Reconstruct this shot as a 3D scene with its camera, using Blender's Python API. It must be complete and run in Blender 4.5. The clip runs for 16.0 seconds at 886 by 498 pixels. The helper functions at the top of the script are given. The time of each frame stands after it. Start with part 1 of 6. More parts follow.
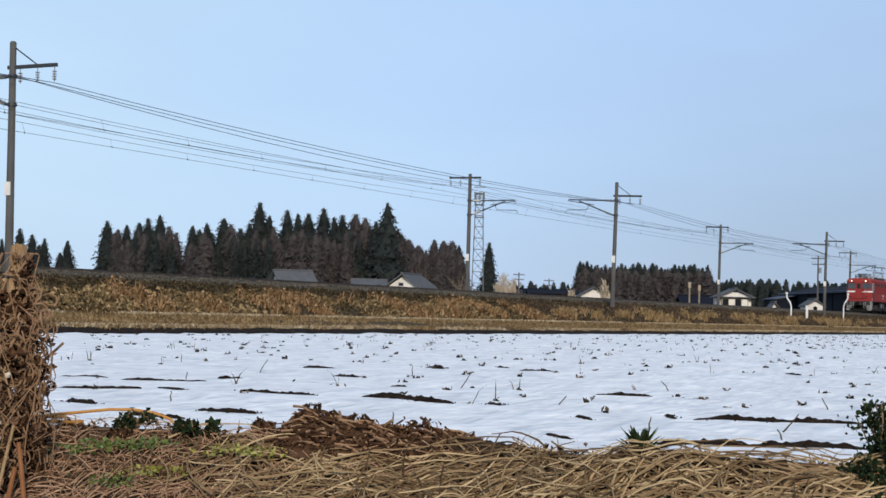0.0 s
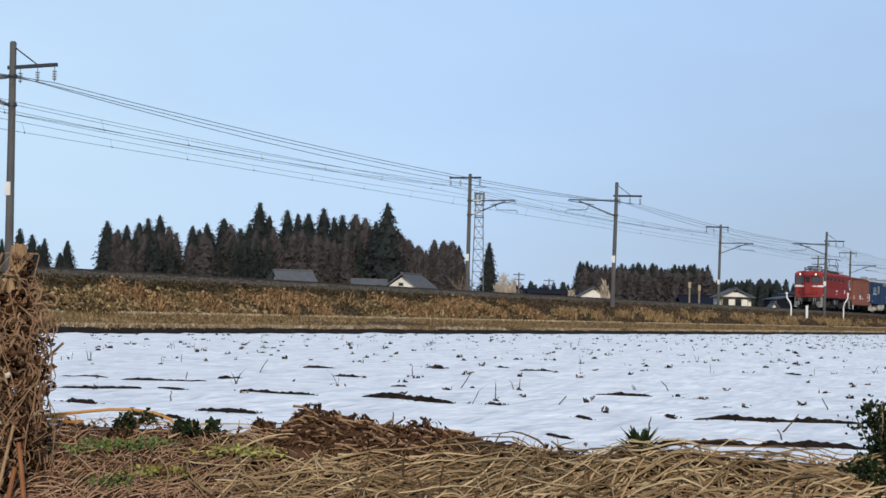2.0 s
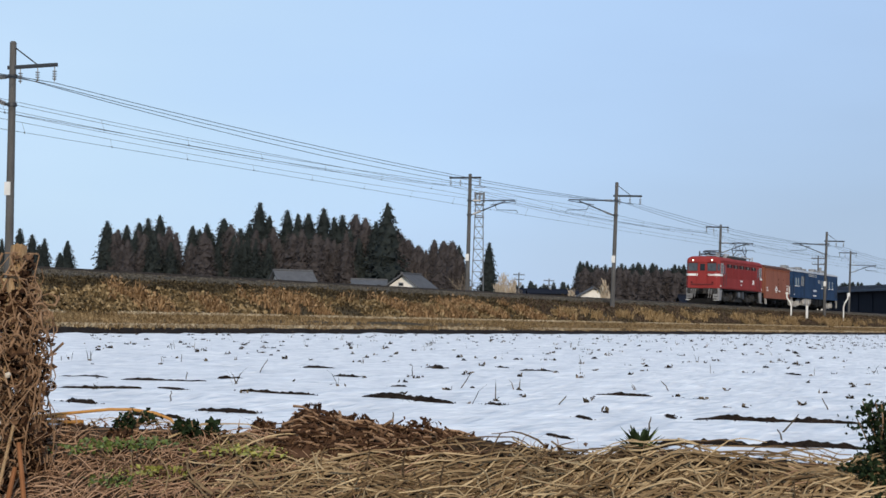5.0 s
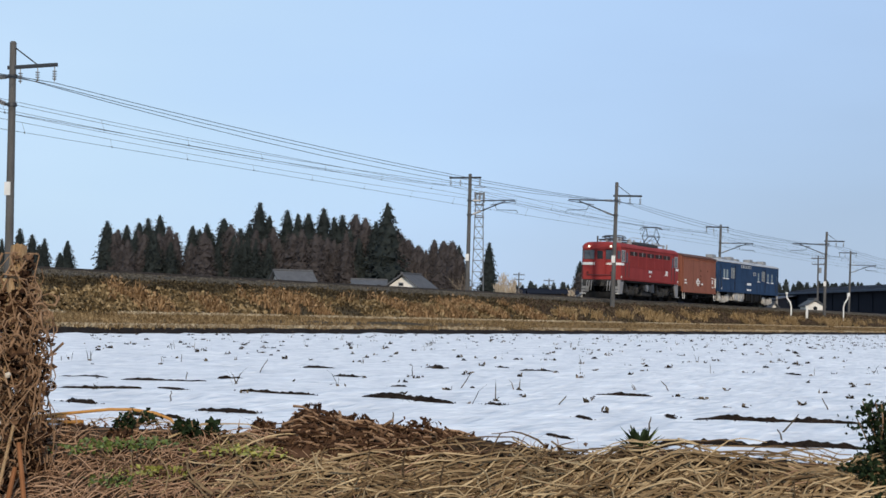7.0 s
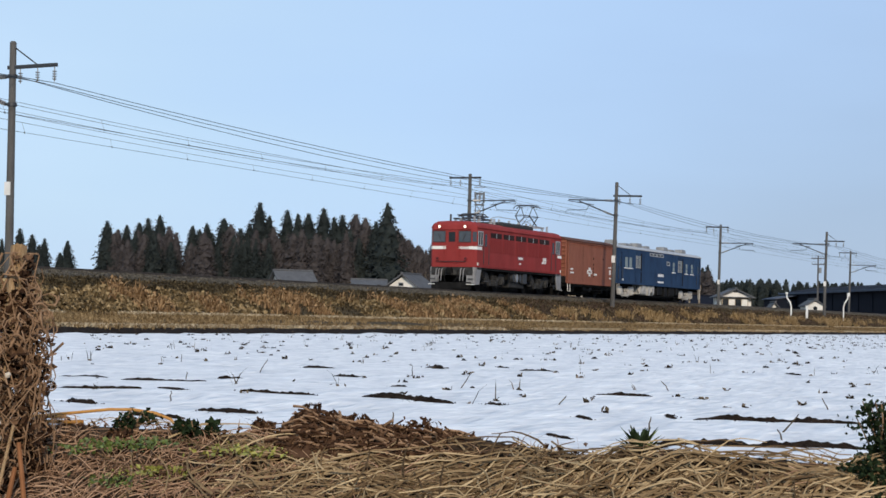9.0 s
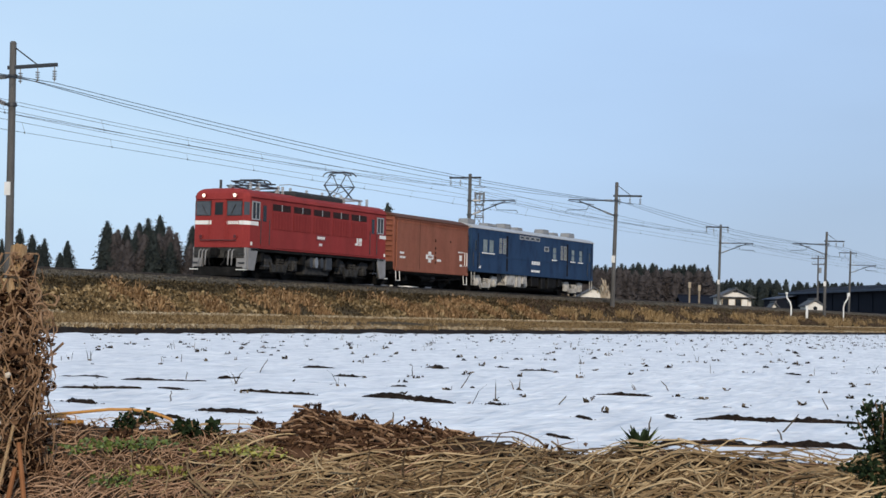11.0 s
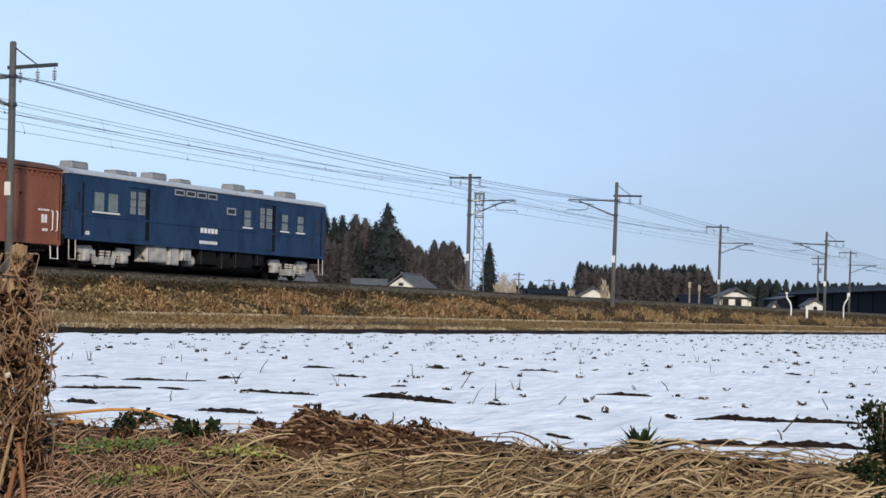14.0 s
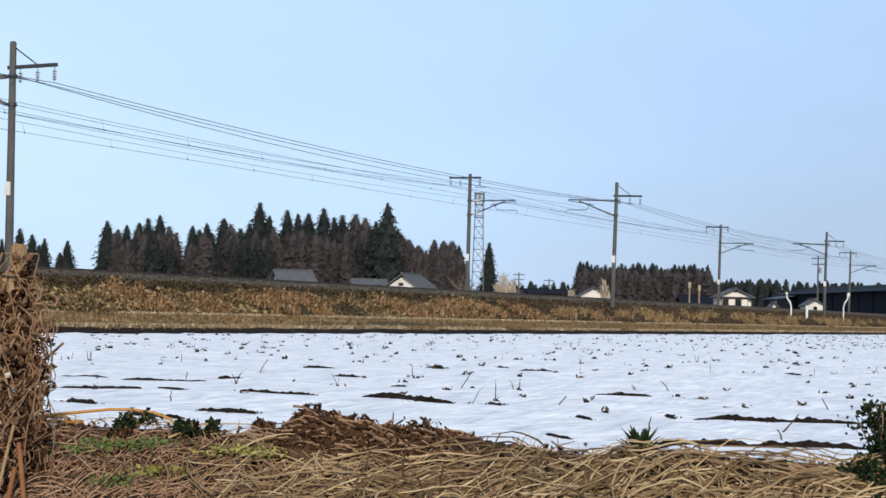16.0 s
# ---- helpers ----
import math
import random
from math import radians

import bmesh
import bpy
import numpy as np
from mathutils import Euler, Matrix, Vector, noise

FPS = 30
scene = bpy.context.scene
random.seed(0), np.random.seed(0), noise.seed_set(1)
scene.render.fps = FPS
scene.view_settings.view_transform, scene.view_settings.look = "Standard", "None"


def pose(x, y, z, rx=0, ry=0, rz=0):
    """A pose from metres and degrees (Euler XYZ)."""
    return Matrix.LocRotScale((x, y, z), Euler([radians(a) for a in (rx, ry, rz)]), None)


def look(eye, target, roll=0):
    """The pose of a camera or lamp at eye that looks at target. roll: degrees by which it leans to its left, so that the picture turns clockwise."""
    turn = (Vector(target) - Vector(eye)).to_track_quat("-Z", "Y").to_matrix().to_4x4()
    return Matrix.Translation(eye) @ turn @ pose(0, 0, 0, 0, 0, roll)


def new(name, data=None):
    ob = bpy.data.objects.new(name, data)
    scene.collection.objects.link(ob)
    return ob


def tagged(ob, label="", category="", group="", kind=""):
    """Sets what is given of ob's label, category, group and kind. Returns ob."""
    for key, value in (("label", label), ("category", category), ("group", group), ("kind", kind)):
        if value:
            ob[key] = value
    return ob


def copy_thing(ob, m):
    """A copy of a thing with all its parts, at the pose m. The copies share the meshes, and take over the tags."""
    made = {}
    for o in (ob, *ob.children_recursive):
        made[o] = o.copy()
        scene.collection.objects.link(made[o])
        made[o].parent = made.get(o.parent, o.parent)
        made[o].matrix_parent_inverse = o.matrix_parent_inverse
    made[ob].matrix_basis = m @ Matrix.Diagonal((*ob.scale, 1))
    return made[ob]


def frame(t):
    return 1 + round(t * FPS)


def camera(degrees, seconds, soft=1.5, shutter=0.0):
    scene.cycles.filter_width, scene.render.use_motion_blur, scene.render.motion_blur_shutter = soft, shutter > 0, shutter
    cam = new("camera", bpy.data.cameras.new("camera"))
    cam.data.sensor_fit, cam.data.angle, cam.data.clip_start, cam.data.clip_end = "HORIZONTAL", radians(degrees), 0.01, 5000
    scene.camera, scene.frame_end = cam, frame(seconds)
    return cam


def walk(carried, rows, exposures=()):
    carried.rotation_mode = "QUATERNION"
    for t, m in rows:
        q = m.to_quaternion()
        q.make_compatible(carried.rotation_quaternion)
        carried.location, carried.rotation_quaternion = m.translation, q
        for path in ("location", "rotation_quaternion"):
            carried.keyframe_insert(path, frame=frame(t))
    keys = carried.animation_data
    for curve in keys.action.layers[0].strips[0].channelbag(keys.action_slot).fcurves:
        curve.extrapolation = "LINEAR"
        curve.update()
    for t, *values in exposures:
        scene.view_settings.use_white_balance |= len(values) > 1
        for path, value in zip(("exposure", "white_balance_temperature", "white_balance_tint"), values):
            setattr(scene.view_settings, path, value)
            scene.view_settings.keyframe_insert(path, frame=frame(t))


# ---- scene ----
cam = camera(27.95, 16.0, soft=1.55)
EYE = (0.0, 0.0, 0.66)                     # low beside the field
VIEW = look(EYE, (0.0, 100.0, 0.66 + 100 * math.tan(radians(2.13))), 1.4)
walk(cam, [(0.0, VIEW), (16.0, VIEW)], exposures=[(0.0, 0.05), (12.5, 0.05), (14.2, 0.17), (16.0, 0.22)])

# the railway runs straight: s metres along it (away), d metres across it (away), z up
TRACK = pose(0, 0, 0, 0, 0, 65.2)
RAIL = 2.08                                # rail head above the snow field
NEAR, FAR = 41.0, 44.9                     # the two track centres
LINE = 2.30                                # datum of the overhead line


def along(s, d, z=0.0):
    return TRACK @ Vector((s, d, z))


# ---- world and sun ----
world = bpy.data.worlds.new("sky")
scene.world = world
world.use_nodes = True
wn, wl = world.node_tree.nodes, world.node_tree.links
wn.clear()
w_out = wn.new("ShaderNodeOutputWorld")
w_bg = wn.new("ShaderNodeBackground")
w_sky = wn.new("ShaderNodeTexSky")
w_sky.sky_type = "NISHITA"
w_sky.sun_disc = False
SUN_EL, SUN_AZ = radians(25), radians(174)   # azimuth from +Y, clockwise
w_sky.sun_elevation, w_sky.sun_rotation = SUN_EL, SUN_AZ
w_sky.air_density, w_sky.dust_density, w_sky.ozone_density = 1.0, 0.6, 2.0
w_scale = wn.new("ShaderNodeMix"); w_scale.data_type = "RGBA"; w_scale.blend_type = "MULTIPLY"
w_scale.inputs[0].default_value = 1.0
w_scale.inputs[7].default_value = (0.11, 0.11, 0.11, 1)
wl.new(w_sky.outputs[0], w_scale.inputs[6])
# thin high haze with faint streaks
w_co = wn.new("ShaderNodeTexCoord")
w_map = wn.new("ShaderNodeMapping"); w_map.inputs["Scale"].default_value = (1.2, 1.2, 5.0)
w_noise = wn.new("ShaderNodeTexNoise"); w_noise.inputs["Scale"].default_value = 1.6; w_noise.inputs["Detail"].default_value = 4
w_ramp = wn.new("ShaderNodeValToRGB")
for k, (at, tint) in enumerate(((0.1, (0.35, 0.475, 0.70)), (0.41, (0.43, 0.60, 0.885)), (0.55, (0.465, 0.65, 0.94)), (0.75, (0.51, 0.695, 0.93)), (1.0, (0.60, 0.78, 1.0)))):
    stop = w_ramp.color_ramp.elements[k] if k < 2 else w_ramp.color_ramp.elements.new(at)
    stop.position, stop.color = at, (*tint, 1)
w_mix = wn.new("ShaderNodeMix"); w_mix.data_type = "RGBA"; w_mix.inputs[0].default_value = 0.85
wl.new(w_co.outputs["Generated"], w_map.inputs[0])
wl.new(w_map.outputs[0], w_noise.inputs["Vector"])
# the haze is brighter towards the sun's side
w_sep = wn.new("ShaderNodeSeparateXYZ")
w_side = wn.new("ShaderNodeMath"); w_side.operation = "MULTIPLY_ADD"; w_side.inputs[1].default_value = -0.75
w_soft = wn.new("ShaderNodeMath"); w_soft.operation = "MULTIPLY_ADD"; w_soft.inputs[1].default_value = 0.6; w_soft.inputs[2].default_value = 0.25
wl.new(w_noise.outputs["Fac"], w_soft.inputs[0])
wl.new(w_co.outputs["Generated"], w_sep.inputs[0])
wl.new(w_sep.outputs[0], w_side.inputs[0])
wl.new(w_soft.outputs[0], w_side.inputs[2])
# a grey veil low down, away from the sun's side
w_low = wn.new("ShaderNodeMapRange"); w_low.inputs[1].default_value = 0.17; w_low.inputs[2].default_value = 0.0
w_off = wn.new("ShaderNodeMapRange"); w_off.inputs[1].default_value = -0.05; w_off.inputs[2].default_value = 0.35
wl.new(w_sep.outputs[2], w_low.inputs[0]); wl.new(w_sep.outputs[0], w_off.inputs[0])
w_veil = wn.new("ShaderNodeMath"); w_veil.operation = "MULTIPLY"
wl.new(w_low.outputs[0], w_veil.inputs[0]); wl.new(w_off.outputs[0], w_veil.inputs[1])
w_fac = wn.new("ShaderNodeMath"); w_fac.operation = "MULTIPLY_ADD"; w_fac.inputs[1].default_value = -0.6
wl.new(w_veil.outputs[0], w_fac.inputs[0]); wl.new(w_side.outputs[0], w_fac.inputs[2])
wl.new(w_fac.outputs[0], w_ramp.inputs[0])
wl.new(w_scale.outputs[2], w_mix.inputs[6])
wl.new(w_ramp.outputs[0], w_mix.inputs[7])
wl.new(w_mix.outputs[2], w_bg.inputs[0])
w_bg.inputs[1].default_value = 1.0
wl.new(w_bg.outputs[0], w_out.inputs[0])

sun = new("sun", bpy.data.lights.new("sun", "SUN"))
sun.data.energy, sun.data.angle, sun.data.color = 3.0, radians(3.0), (1.0, 0.86, 0.68)
sun_dir = Vector((math.sin(SUN_AZ) * math.cos(SUN_EL), math.cos(SUN_AZ) * math.cos(SUN_EL), math.sin(SUN_EL)))
sun.matrix_world = look(sun_dir * 300, (0, 0, 0))

# ---- materials ----
def surface(name, colors, rough=0.8, metal=0.0, scale=8.0, fine=60.0, bump=0.3, bump_dist=0.01, spread=0.5,
            streak=(1, 1, 1), per_piece=0.0, glow=0.0, dirt=None, dirt_scale=1.2, dirt_amount=0.5, octaves=5):
    """A worn surface: colours mixed by coarse and fine noise, with relief."""
    m = bpy.data.materials.new(name)
    m.use_nodes = True
    n, l = m.node_tree.nodes, m.node_tree.links
    b = n["Principled BSDF"]
    co = n.new("ShaderNodeTexCoord")
    mp = n.new("ShaderNodeMapping"); mp.inputs["Scale"].default_value = streak
    l.new(co.outputs["Object"], mp.inputs[0])
    big = n.new("ShaderNodeTexNoise"); big.inputs["Scale"].default_value = scale; big.inputs["Detail"].default_value = octaves
    small = n.new("ShaderNodeTexNoise"); small.inputs["Scale"].default_value = fine; small.inputs["Detail"].default_value = octaves * 0.6
    l.new(mp.outputs[0], big.inputs["Vector"]); l.new(mp.outputs[0], small.inputs["Vector"])
    add = n.new("ShaderNodeMath"); add.operation = "MULTIPLY_ADD"; add.inputs[1].default_value = 0.45
    l.new(small.outputs["Fac"], add.inputs[0]); 
    sc = n.new("ShaderNodeMath"); sc.operation = "MULTIPLY"; sc.inputs[1].default_value = 0.55
    l.new(big.outputs["Fac"], sc.inputs[0]); l.new(sc.outputs[0], add.inputs[2])
    last = add.outputs[0]
    if per_piece:
        geo = n.new("ShaderNodeNewGeometry")
        mx = n.new("ShaderNodeMix"); mx.inputs[0].default_value = per_piece
        l.new(last, mx.inputs[2]); l.new(geo.outputs["Random Per Island"], mx.inputs[3])
        last = mx.outputs[0]
    ramp = n.new("ShaderNodeValToRGB")
    lo, hi = 0.5 - spread / 2, 0.5 + spread / 2
    els = ramp.color_ramp.elements
    while len(els) < len(colors):
        els.new(0.5)
    for i, c in enumerate(colors):
        els[i].position = lo + (hi - lo) * i / max(1, len(colors) - 1)
        els[i].color = (*c, 1)
    l.new(last, ramp.inputs[0])
    col = ramp.outputs[0]
    if dirt:
        dn = n.new("ShaderNodeTexNoise"); dn.inputs["Scale"].default_value = dirt_scale; dn.inputs["Detail"].default_value = 7
        dn.inputs["Roughness"].default_value = 0.65
        l.new(mp.outputs[0], dn.inputs["Vector"])
        dr = n.new("ShaderNodeMapRange"); dr.inputs[1].default_value = 0.48; dr.inputs[2].default_value = 0.72
        dr.inputs[4].default_value = dirt_amount
        l.new(dn.outputs["Fac"], dr.inputs[0])
        dm = n.new("ShaderNodeMix"); dm.data_type = "RGBA"
        l.new(dr.outputs[0], dm.inputs[0]); l.new(col, dm.inputs[6]); dm.inputs[7].default_value = (*dirt, 1)
        col = dm.outputs[2]
    l.new(col, b.inputs["Base Color"])
    b.inputs["Roughness"].default_value = rough
    b.inputs["Specular IOR Level"].default_value = 0.08 if rough >= 0.7 else 0.5
    b.inputs["Metallic"].default_value = metal
    if bump:
        bp = n.new("ShaderNodeBump"); bp.inputs["Strength"].default_value = bump; bp.inputs["Distance"].default_value = bump_dist
        l.new(add.outputs[0], bp.inputs["Height"]); l.new(bp.outputs[0], b.inputs["Normal"])
    if glow:
        l.new(col, b.inputs["Emission Color"]); b.inputs["Emission Strength"].default_value = glow
    return m


M = {}
# blue-grey lows and bright highs paint shaded hollows and lit crests into the snow
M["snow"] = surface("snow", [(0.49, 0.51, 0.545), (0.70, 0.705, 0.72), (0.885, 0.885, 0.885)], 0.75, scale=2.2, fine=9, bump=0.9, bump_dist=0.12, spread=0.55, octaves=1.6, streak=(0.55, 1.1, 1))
M["soil"] = surface("wet_soil", [(0.005, 0.0038, 0.003), (0.014, 0.0095, 0.007), (0.033, 0.0215, 0.015)], 0.9, scale=9, fine=60, bump=0.8, bump_dist=0.03)
M["earth"] = surface("dry_earth", [(0.018, 0.0115, 0.008), (0.045, 0.029, 0.018), (0.085, 0.056, 0.036)], 0.95, scale=3, fine=40, bump=0.8, bump_dist=0.03)
M["plain"] = surface("winter_ground", [(0.06, 0.05, 0.03), (0.13, 0.10, 0.06), (0.2, 0.17, 0.11)], 0.95, scale=0.03, fine=0.6, bump=0.4, bump_dist=0.1)
M["slope"] = surface("embankment_soil", [(0.026, 0.020, 0.012), (0.06, 0.045, 0.026), (0.11, 0.082, 0.046)], 0.95, scale=1.2, fine=18, bump=0.8, bump_dist=0.06)
M["ballast"] = surface("ballast", [(0.028, 0.0245, 0.019), (0.068, 0.060, 0.048), (0.12, 0.106, 0.085)], 0.95, scale=2.0, fine=28, bump=1.0, bump_dist=0.06, spread=0.4)
M["grass"] = surface("dead_grass", [(0.11, 0.07, 0.033), (0.23, 0.155, 0.075), (0.38, 0.28, 0.155)], 0.85, scale=0.6, fine=6, bump=0, per_piece=0.6, spread=0.8)
M["rust_grass"] = surface("rusty_grass", [(0.05, 0.028, 0.013), (0.20, 0.12, 0.06), (0.44, 0.30, 0.165)], 0.85, scale=0.6, fine=6, bump=0, per_piece=0.6, spread=0.8)
M["weed"] = surface("brown_green_weeds", [(0.028, 0.019, 0.009), (0.15, 0.105, 0.052), (0.42, 0.315, 0.175)], 0.85, scale=0.5, fine=5, bump=0, per_piece=0.6, spread=0.8)
M["dark_weed"] = surface("dull_olive_weeds", [(0.012, 0.009, 0.0055), (0.045, 0.035, 0.02), (0.125, 0.097, 0.057)], 0.9, scale=0.5, fine=5, bump=0, per_piece=0.6, spread=0.8)
M["mauve_weed"] = surface("mauve_brown_weeds", [(0.022, 0.015, 0.011), (0.07, 0.049, 0.036), (0.16, 0.116, 0.082)], 0.9, scale=0.5, fine=5, bump=0, per_piece=0.6, spread=0.8)
M["path_grass"] = surface("olive_dead_grass", [(0.045, 0.028, 0.013), (0.18, 0.121, 0.06), (0.39, 0.285, 0.155)], 0.85, scale=0.5, fine=2.5, bump=0, per_piece=0.3, spread=0.45)
M["pale_grass"] = surface("bleached_grass", [(0.26, 0.20, 0.125), (0.42, 0.34, 0.225), (0.56, 0.48, 0.35)], 0.85, scale=0.6, fine=6, bump=0, per_piece=0.6, spread=0.8)
M["steel"] = surface("galvanised_steel", [(0.20, 0.21, 0.22), (0.32, 0.33, 0.34)], 0.5, 0.6, scale=6, fine=40, bump=0.1)
M["dark_steel"] = surface("dark_steel", [(0.026, 0.029, 0.034), (0.055, 0.059, 0.066)], 0.55, 0.4, scale=6, fine=40, bump=0.1)
M["wire"] = surface("aged_wire", [(0.035, 0.042, 0.05), (0.065, 0.075, 0.085)], 0.5, 0.5, scale=3, fine=20, bump=0)
M["concrete"] = surface("weathered_concrete", [(0.052, 0.052, 0.052), (0.092, 0.092, 0.092), (0.15, 0.148, 0.145)], 0.9, scale=1.5, fine=30, bump=0.3, streak=(3, 3, 0.5), dirt=(0.07, 0.06, 0.05), dirt_scale=2.0)
M["porcelain"] = surface("grey_porcelain", [(0.20, 0.21, 0.22), (0.35, 0.36, 0.37)], 0.25, scale=5, fine=30, bump=0)
M["white"] = surface("white_paint", [(0.62, 0.62, 0.60), (0.78, 0.78, 0.76)], 0.55, scale=3, fine=40, bump=0.05, dirt=(0.4, 0.36, 0.3), dirt_amount=0.35)
M["rail"] = surface("rusty_rail", [(0.045, 0.037, 0.03), (0.10, 0.08, 0.064)], 0.6, 0.5, scale=5, fine=40)
# ---- mesh helpers ----
def part(name, bm, material, parent=None, label="", m=None, smooth=False):
    me = bpy.data.meshes.new(name)
    bmesh.ops.recalc_face_normals(bm, faces=bm.faces)
    bm.to_mesh(me); bm.free()
    return hang(name, me, material, parent, label, m, smooth)


def hang(name, me, material, parent=None, label="", m=None, smooth=False):
    if not me.materials:
        for mt in material if isinstance(material, (list, tuple)) else [material]:
            me.materials.append(mt)
    if smooth:
        me.polygons.foreach_set("use_smooth", [True] * len(me.polygons))
    ob = new(name, me)
    if parent is not None:
        ob.parent = parent
    if m is not None:
        ob.matrix_basis = m
    if label:
        ob["label"] = label
    return ob


def raw(name, verts, faces, material, parent=None, label="", m=None, smooth=False):
    me = bpy.data.meshes.new(name)
    me.from_pydata(verts, [], faces)
    me.update()
    return hang(name, me, material, parent, label, m, smooth)


def thing(name, m, label, category, group="", kind=""):
    e = new(name)
    e.empty_display_size = 0.2
    e.matrix_basis = m
    return tagged(e, label, category, group, kind)


def box(x0, x1, y0, y1, z0, z1, bevel=0.0, bm=None, seg=1):
    own = bmesh.new()
    r = bmesh.ops.create_cube(own, size=1)
    for v in own.verts:
        v.co = Vector((x0 + (x1 - x0) * (v.co.x + 0.5), y0 + (y1 - y0) * (v.co.y + 0.5), z0 + (z1 - z0) * (v.co.z + 0.5)))
    if bevel:
        bmesh.ops.bevel(own, geom=list(own.edges), offset=bevel, segments=seg, affect="EDGES", profile=0.5)
    return merge(bm, own)


def merge(bm, own):
    if bm is None:
        return own
    me = bpy.data.meshes.new("tmp")
    own.to_mesh(me); own.free()
    bm.from_mesh(me)
    bpy.data.meshes.remove(me)
    return bm


def tube(p, q, r, n=8, r2=None, bm=None, caps=True):
    p, q = Vector(p), Vector(q)
    r2 = r if r2 is None else r2
    own = bm if bm is not None else bmesh.new()
    z = (q - p).normalized()
    x = z.orthogonal().normalized(); y = z.cross(x)
    a = [own.verts.new(p + r * (math.cos(2 * math.pi * i / n) * x + math.sin(2 * math.pi * i / n) * y)) for i in range(n)]
    b = [own.verts.new(q + r2 * (math.cos(2 * math.pi * i / n) * x + math.sin(2 * math.pi * i / n) * y)) for i in range(n)]
    for i in range(n):
        own.faces.new((a[i], a[(i + 1) % n], b[(i + 1) % n], b[i]))
    if caps:
        own.faces.new(a[::-1]); own.faces.new(b)
    return own


def pipe(points, r, n=6, bm=None, taper=1.0):
    """A bent round bar through the points."""
    own = bm if bm is not None else bmesh.new()
    pts = [Vector(p) for p in points]
    rings, ref = [], None
    for i, p in enumerate(pts):
        d = (pts[min(i + 1, len(pts) - 1)] - pts[max(i - 1, 0)]).normalized()
        if ref is None:
            ref = d.orthogonal().normalized()
        x = (ref - d * ref.dot(d)).normalized(); y = d.cross(x); ref = x
        k = r * (1 + (taper - 1) * i / (len(pts) - 1))
        rings.append([own.verts.new(p + k * (math.cos(2 * math.pi * j / n) * x + math.sin(2 * math.pi * j / n) * y)) for j in range(n)])
    for a, b in zip(rings, rings[1:]):
        for j in range(n):
            own.faces.new((a[j], a[(j + 1) % n], b[(j + 1) % n], b[j]))
    own.faces.new(rings[0][::-1]); own.faces.new(rings[-1])
    return own


def extrude_profile(profile, x0, x1, bm=None):
    """A closed outline in (y, z), drawn out along x."""
    own = bm if bm is not None else bmesh.new()
    a = [own.verts.new((x0, y, z)) for y, z in profile]
    b = [own.verts.new((x1, y, z)) for y, z in profile]
    k = len(profile)
    for i in range(k):
        own.faces.new((a[i], a[(i + 1) % k], b[(i + 1) % k], b[i]))
    own.faces.new(a[::-1]); own.faces.new(b)
    return own


def blades(spots, name, material, lean=0.35, width=0.02, seed=1, parent=None, m=None, bend=0.5):
    """Grass blades as narrow bent strips; spots give (x, y, z, height)."""
    rnd = random.Random(seed)
    v, f = [], []
    for x, y, z, h in spots:
        a = rnd.uniform(0, 6.283); w = width * rnd.uniform(0.6, 1.4)
        la = rnd.uniform(0, 6.283); le = h * lean * rnd.uniform(0.2, 1.5)
        cx, cy = math.cos(a) * w / 2, math.sin(a) * w / 2
        dx, dy = math.cos(la) * le, math.sin(la) * le
        k = len(v)
        v += [(x - cx, y - cy, z), (x + cx, y + cy, z),
              (x + dx * 0.4 - cx * .8, y + dy * 0.4 - cy * .8, z + h * 0.6), (x + dx * 0.4 + cx * .8, y + dy * 0.4 + cy * .8, z + h * 0.6),
              (x + dx, y + dy, z + h * (1 - bend * 0.2 * rnd.random()))]
        f += [(k, k + 1, k + 3, k + 2), (k + 2, k + 3, k + 4)]
    return raw(name, v, f, material, parent, "", m)


# ---- ground, field, embankment ----
ground = raw("ground", [(-3000, -1500, -1.0), (3000, -1500, -1.0), (3000, 4000, -1.0), (-3000, 4000, -1.0)], [(0, 1, 2, 3)], M["plain"])
tagged(ground, "flat brown winter farmland reaching to the horizon", "ground", kind="structure")


def relief(x, y, k=1.0):
    return (0.036 * noise.noise(Vector((x * 0.9, y * 0.9, 3.1))) + 0.022 * noise.noise(Vector((x * 2.7, y * 2.7, 9.7))) + 0.006 * noise.noise(Vector((x * 7, y * 7, 1.7)))) * k


VERGE = [(-12, 10.5), (-3, 9.5), (-2.1, 9.2), (-0.93, 8.75), (0.18, 8.6), (0.83, 7.98), (1.34, 7.75), (3, 7.72), (12, 7.7)]


def verge_edge(x):
    """Where the field ends and the bank falls towards the lane."""
    x = min(max(x, -11.9), 11.9)
    for (a, ya), (b, yb) in zip(VERGE, VERGE[1:]):
        if a <= x <= b:
            return ya + (yb - ya) * (x - a) / (b - a) + 0.06 * noise.noise(Vector((x * 1.3, 2, 2))) + 0.05 * noise.noise(Vector((x * 5, 4, 2)))


def grid(name, xs, ys, height, material, m=None):
    v = [(x, y, height(x, y)) for y in ys for x in xs]
    w = len(xs)
    f = [(j * w + i, j * w + i + 1, (j + 1) * w + i + 1, (j + 1) * w + i) for j in range(len(ys) - 1) for i in range(w - 1)]
    out = [m @ Vector(q) for q in v]
    f = [q for q in f if all(out[k].y > verge_edge(out[k].x) - 0.05 for k in q)]
    return raw(name, v, f, material, None, "", m, True)


def steps(a, b, first, grow):
    out, s = [a], first
    while out[-1] + s < b:
        out.append(out[-1] + s); s *= grow
    return out + [b]


